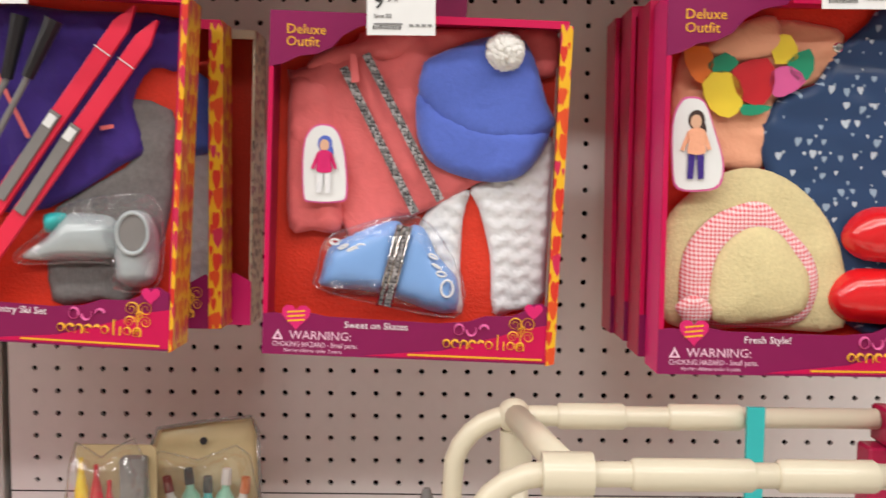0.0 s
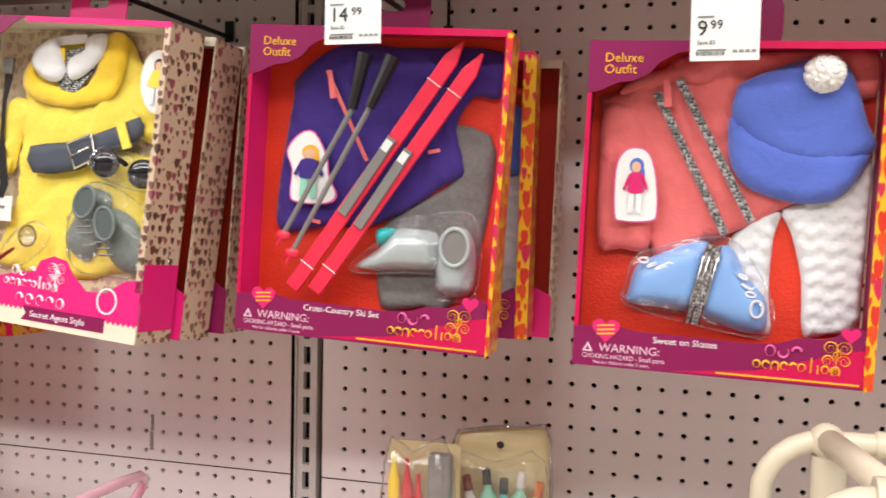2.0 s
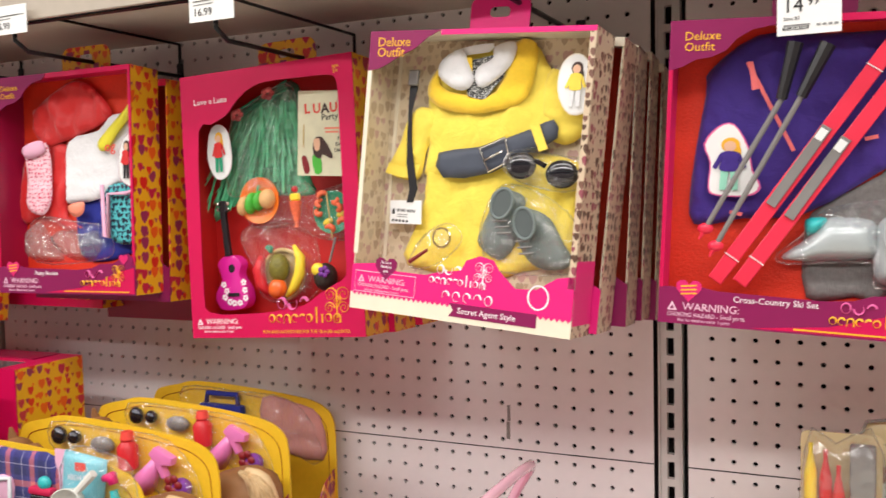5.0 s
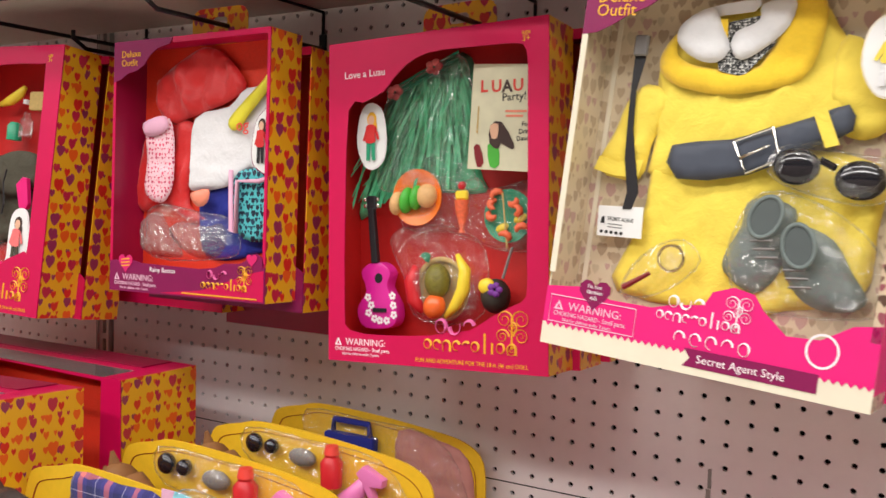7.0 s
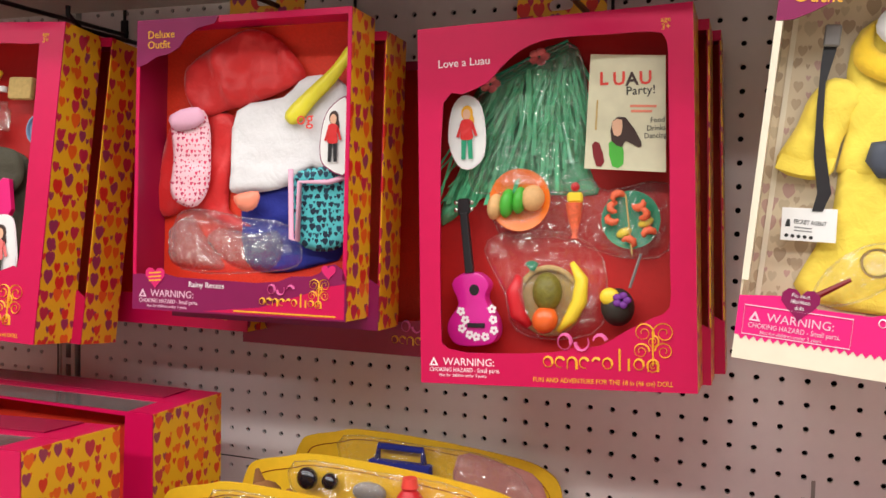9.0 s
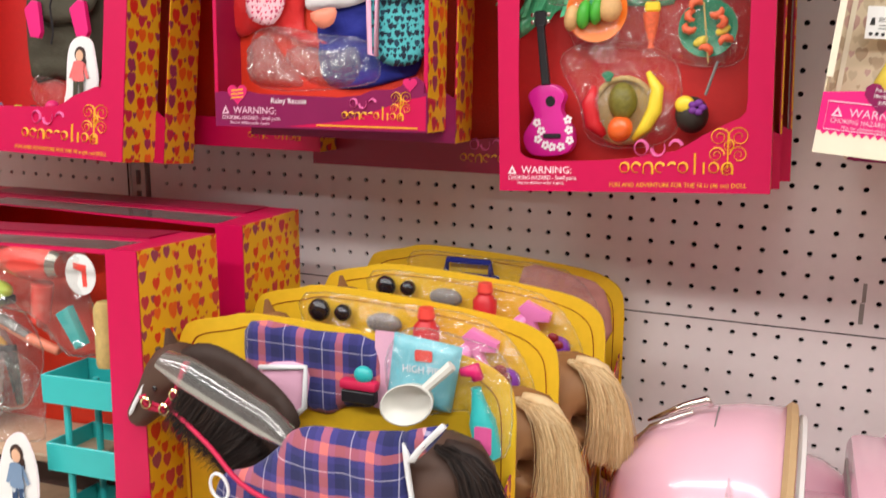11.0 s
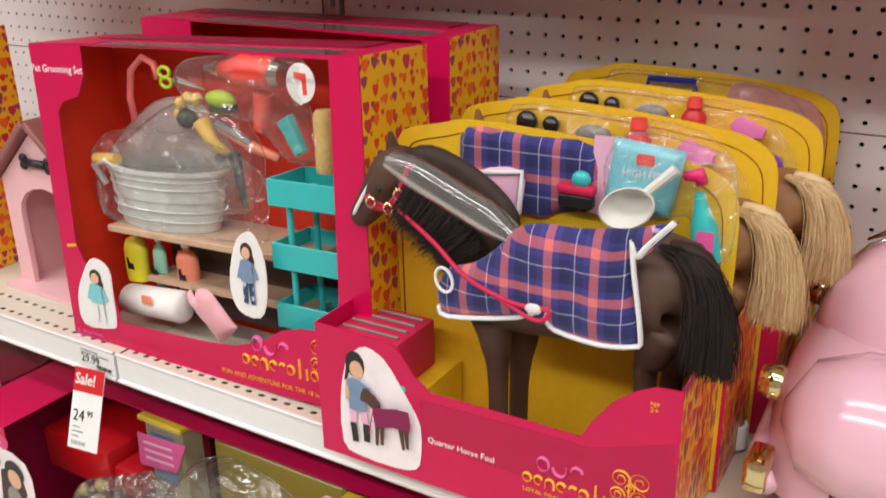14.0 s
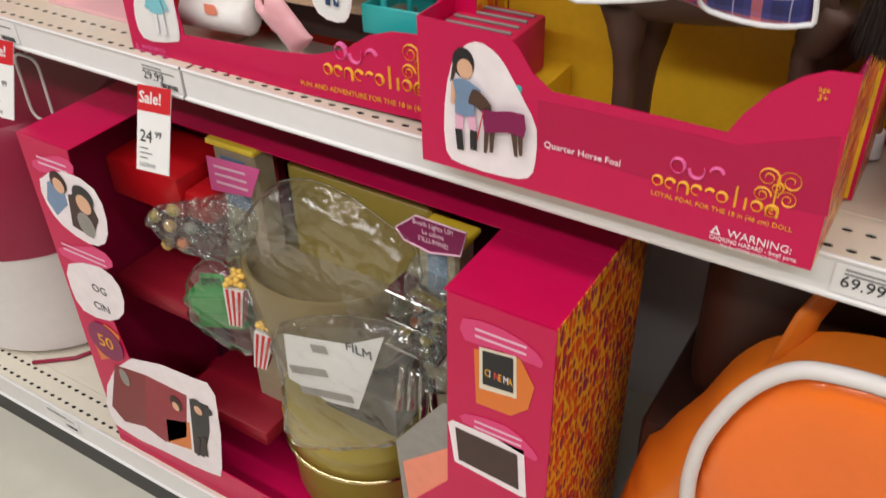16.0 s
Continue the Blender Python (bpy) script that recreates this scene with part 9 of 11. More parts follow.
        sc = [(0.0978, 0.1996)][0]
        part("scoop_bowl", lathe([(0.0, 0.0), (0.012, 0.001), (0.0195, 0.007), (0.0225, 0.017), (0.0212, 0.0175), (0.0175, 0.0085), (0.01, 0.0035), (0.0, 0.003)], m=pose(sc[0], yb - 0.0145, sc[1], 0, -25, 0) @ pose(0, 0, 0, 90, 0, 0) @ Matrix.Diagonal((1.15, 0.8, 1, 1)), sides=24), M["scoop"], t, "white plastic scoop", smooth=True)
        sh = [(0.1127, 0.2142), (0.1352, 0.2367)]
        part("scoop_handle", tube([(sh[0][0], yb - 0.027, sh[0][1]), (sh[1][0], yb - 0.022, sh[1][1])], [0.0042, 0.0048], sides=8), M["scoop"], t, smooth=True)
        bo = [(0.1601, 0.1832)][0]
        part("spray_bottle", lathe([(0.0, -0.027), (0.0105, -0.027), (0.0115, -0.02), (0.0115, 0.004), (0.0075, 0.016), (0.0045, 0.03), (0.0045, 0.034), (0, 0.034)], m=pose(bo[0], yb - 0.012, bo[1], 0, -12, 0), sides=16), M["teal"], t, "teal spray bottle", smooth=True)
        sp = [(0.1403, 0.2288), (0.1526, 0.2321), (0.1551, 0.224)]
        part("spray_head", tube([(p[0], yb - 0.013, p[1]) for p in sp], [0.004, 0.007, 0.0055], sides=8), M["heartink"], t, "magenta spray head", smooth="all")
        flat("bottle_label", rounded(bo[0] - 0.004, bo[0] + 0.011, bo[1] - 0.02, bo[1] + 0.004, 0.002), M["pinkink"], t, yb - 0.0232, 0.0006)
        blister(t, [(0.0677, 0.2257), (0.0893, 0.2589), (0.1405, 0.2563), (0.1777, 0.2402), (0.1824, 0.1687), (0.1628, 0.1517), (0.1437, 0.1927), (0.0826, 0.1782)], yb - 0.006, 0.02)
    else:
        at = lambda u, d: (x0 + u * (x1 - x0), max(p[1] for p in loop if abs(p[0] - x0 - u * (x1 - x0)) < 0.03) - d)
        if not last:
            for u, r in ((0.27, 0.0125), (0.35, 0.0095)):
                p = at(u, 0.024)
                part("dark_ball", blob(p[0], yb - 0.009, p[1], r, 0.009, r, u=12, v=8), M["lens"], t, "dark shiny ball", smooth="all")
            p = at(0.48, 0.03)
            part("grey_cup", blob(p[0], yb - 0.006, p[1], 0.02, 0.008, 0.011), M["greyplastic"], t, "grey toy cup", smooth="all")
            p = at(0.62, 0.026)
            part("red_bottle", lathe([(0.0, -0.026), (0.0125, -0.026), (0.0135, 0.002), (0.008, 0.009), (0.0085, 0.012), (0, 0.013)], m=pose(p[0], yb - 0.012, p[1]), sides=14), M["melon"], t, "red toy bottle", smooth=True)
            part("bottle_cap", lathe([(0.0, 0.012), (0.0095, 0.012), (0.0075, 0.022), (0, 0.023)], m=pose(p[0], yb - 0.012, p[1]), sides=12), M["dryer"], t, "red bottle cap", smooth=True)
            p = at(0.77, 0.035)
            part("pink_sprayer", tube([(p[0] - 0.032, yb - 0.01, p[1] - 0.032), (p[0] - 0.016, yb - 0.012, p[1] - 0.014), (p[0] - 0.004, yb - 0.013, p[1] + 0.004)], [0.017, 0.012, 0.006], sides=12), M["sprayerpink"], t, "pink toy sprayer", smooth="all")
            part("sprayer_head", plate([(p[0] - 0.013, p[1] + 0.012), (p[0] - 0.004, p[1] + 0.021), (p[0] + 0.024, p[1] + 0.009), (p[0] + 0.022, p[1] + 0.0), (p[0] + 0.006, p[1] - 0.001), (p[0] + 0.012, p[1] - 0.016), (p[0] + 0.007, p[1] - 0.018), (p[0] - 0.004, p[1] + 0.0)], yb - 0.019, yb - 0.008, bevel=0.0015), M["sprayerpink"], t, "pink spray head", smooth=True)
            p = at(0.86, 0.062)
            part("plum_toy", blob(p[0], yb - 0.011, p[1], 0.014, 0.011, 0.013), M["violet"], t, "violet toy flower", smooth="all")
            for a in range(5):
                part("toy_petal", blob(p[0] - 0.006 + 0.008 * math.cos(1.257 * a), yb - 0.02, p[1] + 0.006 + 0.008 * math.sin(1.257 * a), 0.0065, 0.003, 0.0055, u=8, v=5), M["darkred"], t, smooth="all")
        else:
            p = at(0.44, 0.014)
            part("blue_case_handle", tube([(p[0] - 0.03, yb - 0.008, p[1] - 0.016), (p[0] - 0.028, yb - 0.008, p[1]), (p[0] + 0.028, yb - 0.008, p[1]), (p[0] + 0.03, yb - 0.008, p[1] - 0.016)], 0.004, sides=8), M["navy"], t, "blue case handle", smooth="all")
            part("blue_case", cuboid(p[0] - 0.04, p[0] + 0.04, yb - 0.016, yb - 0.002, p[1] - 0.05, p[1] - 0.016, 0.003, seg=2), M["navy"], t, "blue toy case", smooth=True)
            soft("pink_cloth", [at(0.64, 0.014), at(0.8, 0.012), at(0.93, 0.024), (at(0.94, 0)[0], at(0.94, 0.09)[1]), at(0.66, 0.08)], M["duskypink"], t, yb, 0.006, "dusky pink folded cloth", folds=0.003)
        blister(t, [at(0.22, 0.008), at(0.5, 0.008), at(0.8, 0.008), (at(0.93, 0)[0], at(0.85, 0.06)[1]), (at(0.9, 0)[0], at(0.85, 0.1)[1]), at(0.6, 0.06), at(0.25, 0.05)], yb - 0.004, 0.018)
    # red toy crate with bars
    cx0, cx1 = -xr + 0.004, -xr + 0.082
    part("crate", cuboid(cx0, cx1, 0.022, 0.09, zb + 0.0755, zb + 0.128, 0.003, seg=2), M["halter"], t, "crimson toy crate", smooth=True)
    for i in range(4):
        part("crate_bar", tube([(cx0 + 0.006, 0.032 + 0.015 * i, zb + 0.1295), (cx1 - 0.006, 0.032 + 0.015 * i, zb + 0.1295)], 0.0016, sides=6), M["greyplastic"], t, "grey metal bar")
    if not front:
        return t
    # print on the front
    yp = -0.002
    stp = [(-0.129, 0.0505), (-0.1141, 0.053), (-0.0977, 0.0434), (-0.0857, 0.0269), (-0.0736, 0.0082), (-0.0614, -0.0148), (-0.0616, -0.0486), (-0.068, -0.066), (-0.092, -0.0719), (-0.137, -0.0712), (-0.1541, -0.0609), (-0.1545, -0.0128), (-0.1452, 0.0313)]
    flat("sticker", stp, M["whiteink"], t, yp, 0.0004, "white die-cut picture sticker", smooth=2)
    sx0, sx1 = min(p[0] for p in stp), max(p[0] for p in stp)
    sz0, sz1 = min(p[1] for p in stp), max(p[1] for p in stp)

    def at(u, v):
        return (sx0 + (sx1 - sx0) * u, sz1 - (sz1 - sz0) * v)

    sw, sh_ = sx1 - sx0, sz1 - sz0
    yy = yp - 0.0006
    for nm, loop, mt in (
            ("figure_hair", ellipse(*at(0.22, 0.17), 0.12 * sw, 0.115 * sh_, 16), "black"),
            ("figure_braid", strip(at(0.13, 0.2), at(0.09, 0.33), 0.05 * sw, 0.03 * sw), "hair"),
            ("figure_head", ellipse(*at(0.24, 0.21), 0.085 * sw, 0.075 * sh_, 14), "skin"),
            ("figure_arm", strip(at(0.12, 0.32), at(0.1, 0.5), 0.055 * sw, 0.04 * sw), "skin"),
            ("figure_leg", strip(at(0.18, 0.53), at(0.17, 0.72), 0.1 * sw, 0.075 * sw), "palepink"),
            ("figure_leg", strip(at(0.3, 0.53), at(0.34, 0.7), 0.1 * sw, 0.075 * sw), "palepink"),
            ("figure_boot", strip(at(0.17, 0.69), at(0.19, 0.86), 0.08 * sw, 0.075 * sw), "black"),
            ("figure_boot", strip(at(0.34, 0.67), at(0.34, 0.83), 0.08 * sw, 0.075 * sw), "black"),
            ("figure_body", smooth_loop([at(0.12, 0.3), at(0.31, 0.29), at(0.34, 0.42), at(0.35, 0.55), at(0.14, 0.56), at(0.16, 0.42)], 2), "bluegrey"),
            ("figure_sleeve", strip(at(0.3, 0.31), at(0.42, 0.35), 0.055 * sw, 0.045 * sw), "bluegrey"),
            ("foal_neck", smooth_loop([at(0.34, 0.34), at(0.42, 0.35), at(0.54, 0.43), at(0.52, 0.52), at(0.42, 0.49), at(0.36, 0.46), at(0.29, 0.45)], 2), "horse"),
            ("foal_leg", strip(at(0.5, 0.6), at(0.48, 0.82), 0.06 * sw, 0.035 * sw), "horse"),
            ("foal_leg", strip(at(0.56, 0.6), at(0.55, 0.8), 0.06 * sw, 0.035 * sw), "horse"),
            ("foal_leg", strip(at(0.79, 0.57), at(0.82, 0.78), 0.07 * sw, 0.035 * sw), "horse"),
            ("foal_leg", strip(at(0.86, 0.57), at(0.87, 0.76), 0.06 * sw, 0.035 * sw), "horse"),
            ("foal_blanket", smooth_loop([at(0.45, 0.47), at(0.6, 0.46), at(0.75, 0.43), at(0.9, 0.43), at(0.92, 0.54), at(0.9, 0.61), at(0.72, 0.6), at(0.48, 0.65)], 1), "plum"),
            ("figure_rein", strip(at(0.47, 0.48), at(0.4, 0.72), 0.012 * sw), "salered")):
        flat(nm, loop, M[mt], t, yy, 0.0003)
        yy -= 0.00035
    hp = [(-0.0834, 0.0175)][0]
    flat("heart_print", heart_outline(*hp, 0.007), M["teal"], t, -0.0018, 0.0003)
    flat("band_print", [(-0.0613, 0.0129), (0.0865, 0.0155), (0.1067, 0.0144), (0.1781, 0.0411), (0.1832, -0.0263), (0.0406, -0.035), (-0.0615, -0.0315)], M["magentadk"], t, -0.0016, 0.0002)
    words("Quarter Horse Foal", 0.0088, M["whiteink"], t, *(lambda p: (p[0], -0.002, p[1] - 0.006))([(-0.054, -0.0242)][0]))
    p = [(0.0457, -0.0272)][0]
    brand_mark(t, p[0], p[1] - 0.012, 0.122, -0.002, M["goldink"], M["pinkink"])
    words("LOYAL FOAL FOR THE 18 in (46 cm) DOLL", 0.0062, M["goldink"], t, p[0], -0.002, p[1] - 0.021)
    p = [(0.0991, -0.069)][0]
    warning(t, p[0], p[1], 0.07, -0.002, M["whiteink"])
    p = [(0.1598, 0.0714)][0]
    words("age", 0.006, M["goldink"], t, p[0], -0.002, p[1], align="CENTER")
    words("3+", 0.007, M["goldink"], t, p[0], -0.002, p[1] - 0.007, align="CENTER")
    return t


M["bay"] = mat("golden_brown_horse", rgb(150, 104, 62), 0.6, grain=0.12, scale=30)
for k in range(4):
    q = pose(-0.685 + (0.0, 0.006, 0.026, 0.024)[k], -0.509 + 0.12 * k, 0.9365, 0, -0.4, 0.2)
    horse_box(q, k == 0, k == 3)
    if k == 0:
        toy_horse(q, M["horse"], M["mane"])
    elif k < 3:
        toy_horse(q @ pose(0.02, 0.0, 0.0), M["bay"], M["blond"], False)


# ---- pale pink toy car ----
def toy_car():
    t = thing("toy_car", "glossy pale pink toy convertible car with chrome trim on the shelf", "toy car", pose(-0.3, -0.24, SHELF))
    def loft(rows, y0, power=2.6, n=26, base=0.02):
        bm = bmesh.new()
        rings = []
        for x, w, h in rows:
            ring = []
            for k in range(n + 1):
                a = math.pi * k / n
                c, s = math.cos(a), math.sin(a)
                ring.append(bm.verts.new((x, y0 + w * math.copysign(abs(c) ** (2 / power), c), base + (h - base) * abs(s) ** (2 / power))))
            rings.append(ring)
        for a, b in zip(rings, rings[1:]):
            for k in range(n):
                bm.faces.new((a[k], a[k + 1], b[k + 1], b[k]))
        bm.faces.new(rings[0])
        bm.faces.new(rings[-1][::-1])
        bmesh.ops.recalc_face_normals(bm, faces=bm.faces[:])
        return bm
    part("body", loft([(-0.165, 0.1, 0.1), (-0.155, 0.13, 0.125), (-0.13, 0.15, 0.145), (-0.06, 0.165, 0.155), (0.05, 0.17, 0.155), (0.2, 0.17, 0.15), (0.32, 0.16, 0.145)], -0.01), M["carpink"], t, "glossy pale pink car body", smooth="all")
    part("bonnet", loft([(-0.15, 0.035, 0.15), (-0.135, 0.075, 0.185), (-0.105, 0.1, 0.21), (-0.07, 0.115, 0.226), (-0.03, 0.123, 0.234), (0.012, 0.126, 0.237)], 0.03, 2.3, base=0.1), M["carpink"], t, "glossy pale pink domed bonnet", smooth="all")
    part("bonnet_seam", tube([(-0.052, 0.03 + 0.1195 * math.cos(a), 0.1 + 0.1308 * math.sin(a)) for a in [math.pi * k / 18 for k in range(19)]], 0.0009, sides=4), M["greyplastic"], t)
    part("bonnet_edge", tube([(0.016, 0.03 + 0.125 * math.copysign(abs(math.cos(a)) ** 0.87, math.cos(a)), 0.1 + 0.136 * math.sin(a) ** 0.87) for a in [math.pi * k / 20 for k in range(21)]], 0.006, sides=6), M["cardbrown"], t, "tan card edge behind the bonnet")
    part("bonnet_film", tube([(0.026, 0.03 + 0.122 * math.cos(a), 0.1 + 0.13 * math.sin(a)) for a in [math.pi * k / 20 for k in range(21)]], 0.004, sides=6), M["whiteplastic"], t, "white inner lip")
    fender = [(-0.15, 0.012), (-0.13, 0.05), (-0.09, 0.066), (-0.02, 0.07), (0.05, 0.06), (0.1, 0.03)]
    for sg in (-1, 1):
        part("fender", tube([(x, -0.01 + sg * 0.125, 0.1) for x, r in fender], [r for x, r in fender], sides=16), M["carpink"], t, "rounded pink fender", smooth="all")
    part("bonnet_ornament", tube([(-0.118, 0.03, 0.212), (-0.085, 0.03, 0.232), (-0.062, 0.03, 0.243), (-0.058, 0.03, 0.236)], [0.0015, 0.004, 0.0045, 0.003], sides=8), M["chrome"], t, "chrome bonnet ornament", smooth="all")
    part("bonnet_spear", tube([(-0.15, 0.028, 0.16), (-0.115, 0.028, 0.207), (-0.075, 0.028, 0.229)], 0.0022, sides=6), M["chrome"], t, smooth="all")
    for y in (-0.135, 0.09):
        part("headlight", lathe([(0.0, 0.0), (0.014, 0.0), (0.016, 0.004), (0.016, 0.012), (0.012, 0.02), (0, 0.021)], m=pose(-0.152, y, 0.125, 0, -90, 0), sides=18), M["goldchrome"], t, "chrome headlight", smooth=True)
    for y in (-0.175, -0.06, 0.08):
        part("bumper_block", cuboid(-0.168, -0.148, y - 0.02, y + 0.02, 0.045, 0.075, 0.004, seg=2), M["goldchrome"], t, "gold chrome bumper block", smooth=True)
    part("bumper", tube([(-0.148, -0.185, 0.05), (-0.166, -0.14, 0.05), (-0.17, 0.0, 0.05), (-0.166, 0.12, 0.05), (-0.148, 0.165, 0.05)], 0.009, sides=10), M["carpink"], t, smooth="all")
    for x, y in ((-0.045, -0.165), (-0.045, 0.155), (0.24, -0.165), (0.24, 0.155)):
        w = part("wheel", lathe([(0.0, -0.018), (0.03, -0.018), (0.05, -0.016), (0.055, -0.008), (0.055, 0.008), (0.05, 0.016), (0.03, 0.018), (0, 0.018)], m=pose(x, y, 0.0555, 90, 0, 0), sides=28), M["tyre"], t, "black toy wheel", smooth=True)
        part("hub_cap", lathe([(0.0, 0.02), (0.02, 0.019), (0.028, 0.018), (0, 0.018)], m=pose(x, y, 0.0555, 90, 0, 0), sides=20), M["chrome"], w, "chrome hub cap", smooth=True)
    ws = [(0.095, 0.13, 0.15), (0.13, 0.115, 0.24), (0.167, 0.082, 0.298), (0.167, -0.11, 0.298), (0.13, -0.15, 0.24), (0.095, -0.165, 0.15)]
    part("windscreen_frame", tube(smooth_line(ws, 4), 0.0062, sides=8), M["carpink"], t, "pink windscreen frame", smooth="all")
    part("windscreen", plate([(-0.16, 0.15), (0.125, 0.15), (0.08, 0.29), (-0.105, 0.29)], -0.0008, 0.0008), M["clear"], t, m=pose(0.085, 0, -0.06, 0, 0, 90) @ pose(0, 0, 0, -24, 0, 0)).visible_shadow = False
    part("dashboard", cuboid(0.07, 0.12, -0.15, 0.12, 0.12, 0.2, 0.012, seg=2), M["carpink"], t, "pink dashboard", smooth=True)
    part("dash_panel", cuboid(0.068, 0.0705, -0.11, 0.08, 0.165, 0.185, 0.002), M["greystuff"], t, "grey dash panel")
    part("seat", cuboid(0.17, 0.28, -0.13, 0.1, 0.12, 0.19, 0.02, seg=2), M["hotpink"], t, "pink seat", smooth=True)
    return t


toy_car()

# ---- toy doghouse box ----
dg = thing("doghouse", "pale pink toy doghouse with an arched door and brown roof", "toy doghouse", pose(-1.44, -0.311, SHELF), "")
arch = [(-0.06, 0.002), (-0.06, 0.115)] + [(-0.06 * math.cos(math.pi * k / 8), 0.115 + 0.045 * math.sin(math.pi * k / 8)) for k in range(1, 8)] + [(0.06, 0.115), (0.06, 0.002)]
part("front_wall", plate([(-0.09, 0), (-0.06, 0)] + arch + [(0.06, 0), (0.09, 0), (0.09, 0.165), (0.0, 0.245), (-0.09, 0.165)], -0.08, -0.072), M["dogpink"], dg, "pale pink front wall")
for sg in (-1, 1):
    part("side_wall", cuboid(sg * 0.09 - 0.004, sg * 0.09 + 0.004, -0.0715, 0.08, 0, 0.17), M["dogpink"], dg)
    part("roof", cuboid(-0.07, 0.07, -0.095, 0.09, -0.005, 0.005, 0.002), M["dogroof"], dg, "brown roof half", m=pose(sg * 0.055, 0, 0.208, 0, sg * 41.5, 0))
part("back_wall", plate([(-0.086, 0), (0.086, 0), (0.086, 0.165), (0, 0.24), (-0.086, 0.165)], 0.074, 0.08), M["dogpink"], dg)
part("floor_board", cuboid(-0.1, 0.12, -0.1, 0.085, 0.0005, 0.006), M["dogpink"], dg)
bm = bmesh.new()
tube([(-0.022, -0.084, 0.197), (0.022, -0.084, 0.197)], 0.006, bm, sides=8)
for sx in (-1, 1):
    for sz in (-1, 1):
        blob(sx * 0.026, -0.084, 0.197 + sz * 0.005, 0.0075, 0.004, 0.007, bm, u=8, v=6)
part("bone_sign", bm, M["black"], dg, "black bone sign", smooth="all")
for k in range(2):
    part("window_bar", cuboid(-0.03, 0.03, 0.0725, 0.0735, 0.06 + 0.03 * k, 0.063 + 0.03 * k), M["dogroof"], dg)
bx = carton("toy_box", "magenta toy box with orange inside and heart print side", 0.34, 0.36, 0.13, pose(-1.78, -0.42, 1.038, 0, 0, 0), M["magenta"], M["hearts"], M["orangered"], M["orangered"])
for u0, u1 in ((-0.17, -0.15), (0.15, 0.17)):
    flat("front_strip", [(u0, -0.18), (u1, -0.18), (u1, 0.18), (u0, 0.18)], M["magenta"], bx, 0, 0.0014)
part("pink_ribbon", blob(0.1, 0.05, 0.09, 0.05, 0.03, 0.045), M["hotpink"], bx, "pink plush toy", smooth="all")

# ---- shelf goods under the skating boxes ----
kit = thing("craft_kit", "tan craft pouch with a clear front and small bottles", "craft kit", pose(0.27, -0.12, SHELF))
soft("pouch", [(-0.055, 0.002), (0.055, 0.002), (0.056, 0.2), (0.05, 0.372), (0.045, 0.38), (-0.048, 0.366), (-0.055, 0.35), (-0.058, 0.2)], M["tanpouch"], kit, 0.02, 0.012, "tan pouch", smooth=0, roll=0.02, folds=0.003)
part("pouch_hole", plate(ellipse(0.0, 0.358, 0.004, 0.004, 12), 0.0052, 0.006), M["lens"], kit)
for k, (x, mt, cap) in enumerate(((-0.024, "whiteplastic", "darkred"), (-0.008, "mint", "black"), (0.006, "teal", "black"), (0.02, "mint", "whiteplastic"), (0.034, "whiteplastic", "copper"))):
    m = pose(x * 1.15, -0.006, 0.292 + 0.008 * (k % 2), 0, (k - 2) * 5, 0) @ Matrix.Diagonal((1.5, 1.3, 1.55, 1))
    part("bottle", lathe([(0.0, -0.02), (0.0058, -0.02), (0.006, 0.004), (0.0028, 0.009), (0.0026, 0.013), (0, 0.013)], m=m, sides=10), M[mt], kit, "small toy bottle", smooth=True)
    part("bottle_cap", lathe([(0.0, 0.012), (0.0034, 0.012), (0.003, 0.022), (0, 0.023)], m=m, sides=8), M[cap], kit, "small bottle cap", smooth=True)
part("pouch_card", plate(rounded(-0.046, 0.046, 0.19, 0.275, 0.004), 0.0, 0.004), M["khaki"], kit, "olive printed card")
blister(kit, [(-0.054, 0.2), (0.054, 0.2), (0.05, 0.35), (0.0, 0.345), (-0.05, 0.342)], -0.012, 0.02, material=M["bigfilm"])
part("pouch_rim", tube([(-0.056, 0.012, 0.2), (-0.054, 0.012, 0.35), (-0.047, 0.012, 0.368), (0.0, 0.012, 0.376), (0.046, 0.012, 0.381), (0.053, 0.012, 0.365), (0.056, 0.012, 0.2)], 0.002, sides=6), M["bootfilm"], kit, "clear welded rim", smooth="all")
k2 = thing("craft_kit", "clear craft kit with yellow and red tubes and copper pot", "craft kit", pose(0.195, -0.17, SHELF))
part("backing_card", plate(rounded(-0.034, 0.042, 0.001, 0.366, 0.006), 0.012, 0.015), M["tanpouch"], k2, "tan backing card")
part("grey_case", cuboid(0.012, 0.036, -0.004, 0.011, 0.29, 0.358, 0.003, seg=2), M["greyplastic"], k2, "grey case", smooth=True)
for x, mt, z in ((-0.024, "lemon", 0.356), (-0.01, "melon", 0.35), (0.002, "melon", 0.335)):
    part("paint_tube", lathe([(0.0, 0.25), (0.006, 0.25), (0.0062, z - 0.03), (0.0022, z - 0.01), (0.0022, z), (0, z)], m=pose(x, 0.0, 0.001), sides=12), M[mt], k2, "bright paint tube", smooth=True)
part("copper_pot", lathe([(0.0, 0.0), (0.022, 0.0), (0.026, 0.285), (0.014, 0.3), (0, 0.302)], m=pose(-0.006, -0.03, 0.001), sides=18), M["copper"], k2, "copper-coloured pot", smooth=True)
blister(k2, [(-0.034, 0.05), (0.042, 0.05), (0.042, 0.355), (0.0, 0.362), (-0.03, 0.35)], -0.012, 0.05, material=M["bigfilm"])
bk = thing("small_box", "copper-orange small toy box standing on the shelf", "box", pose(0.36, -0.2, SHELF))
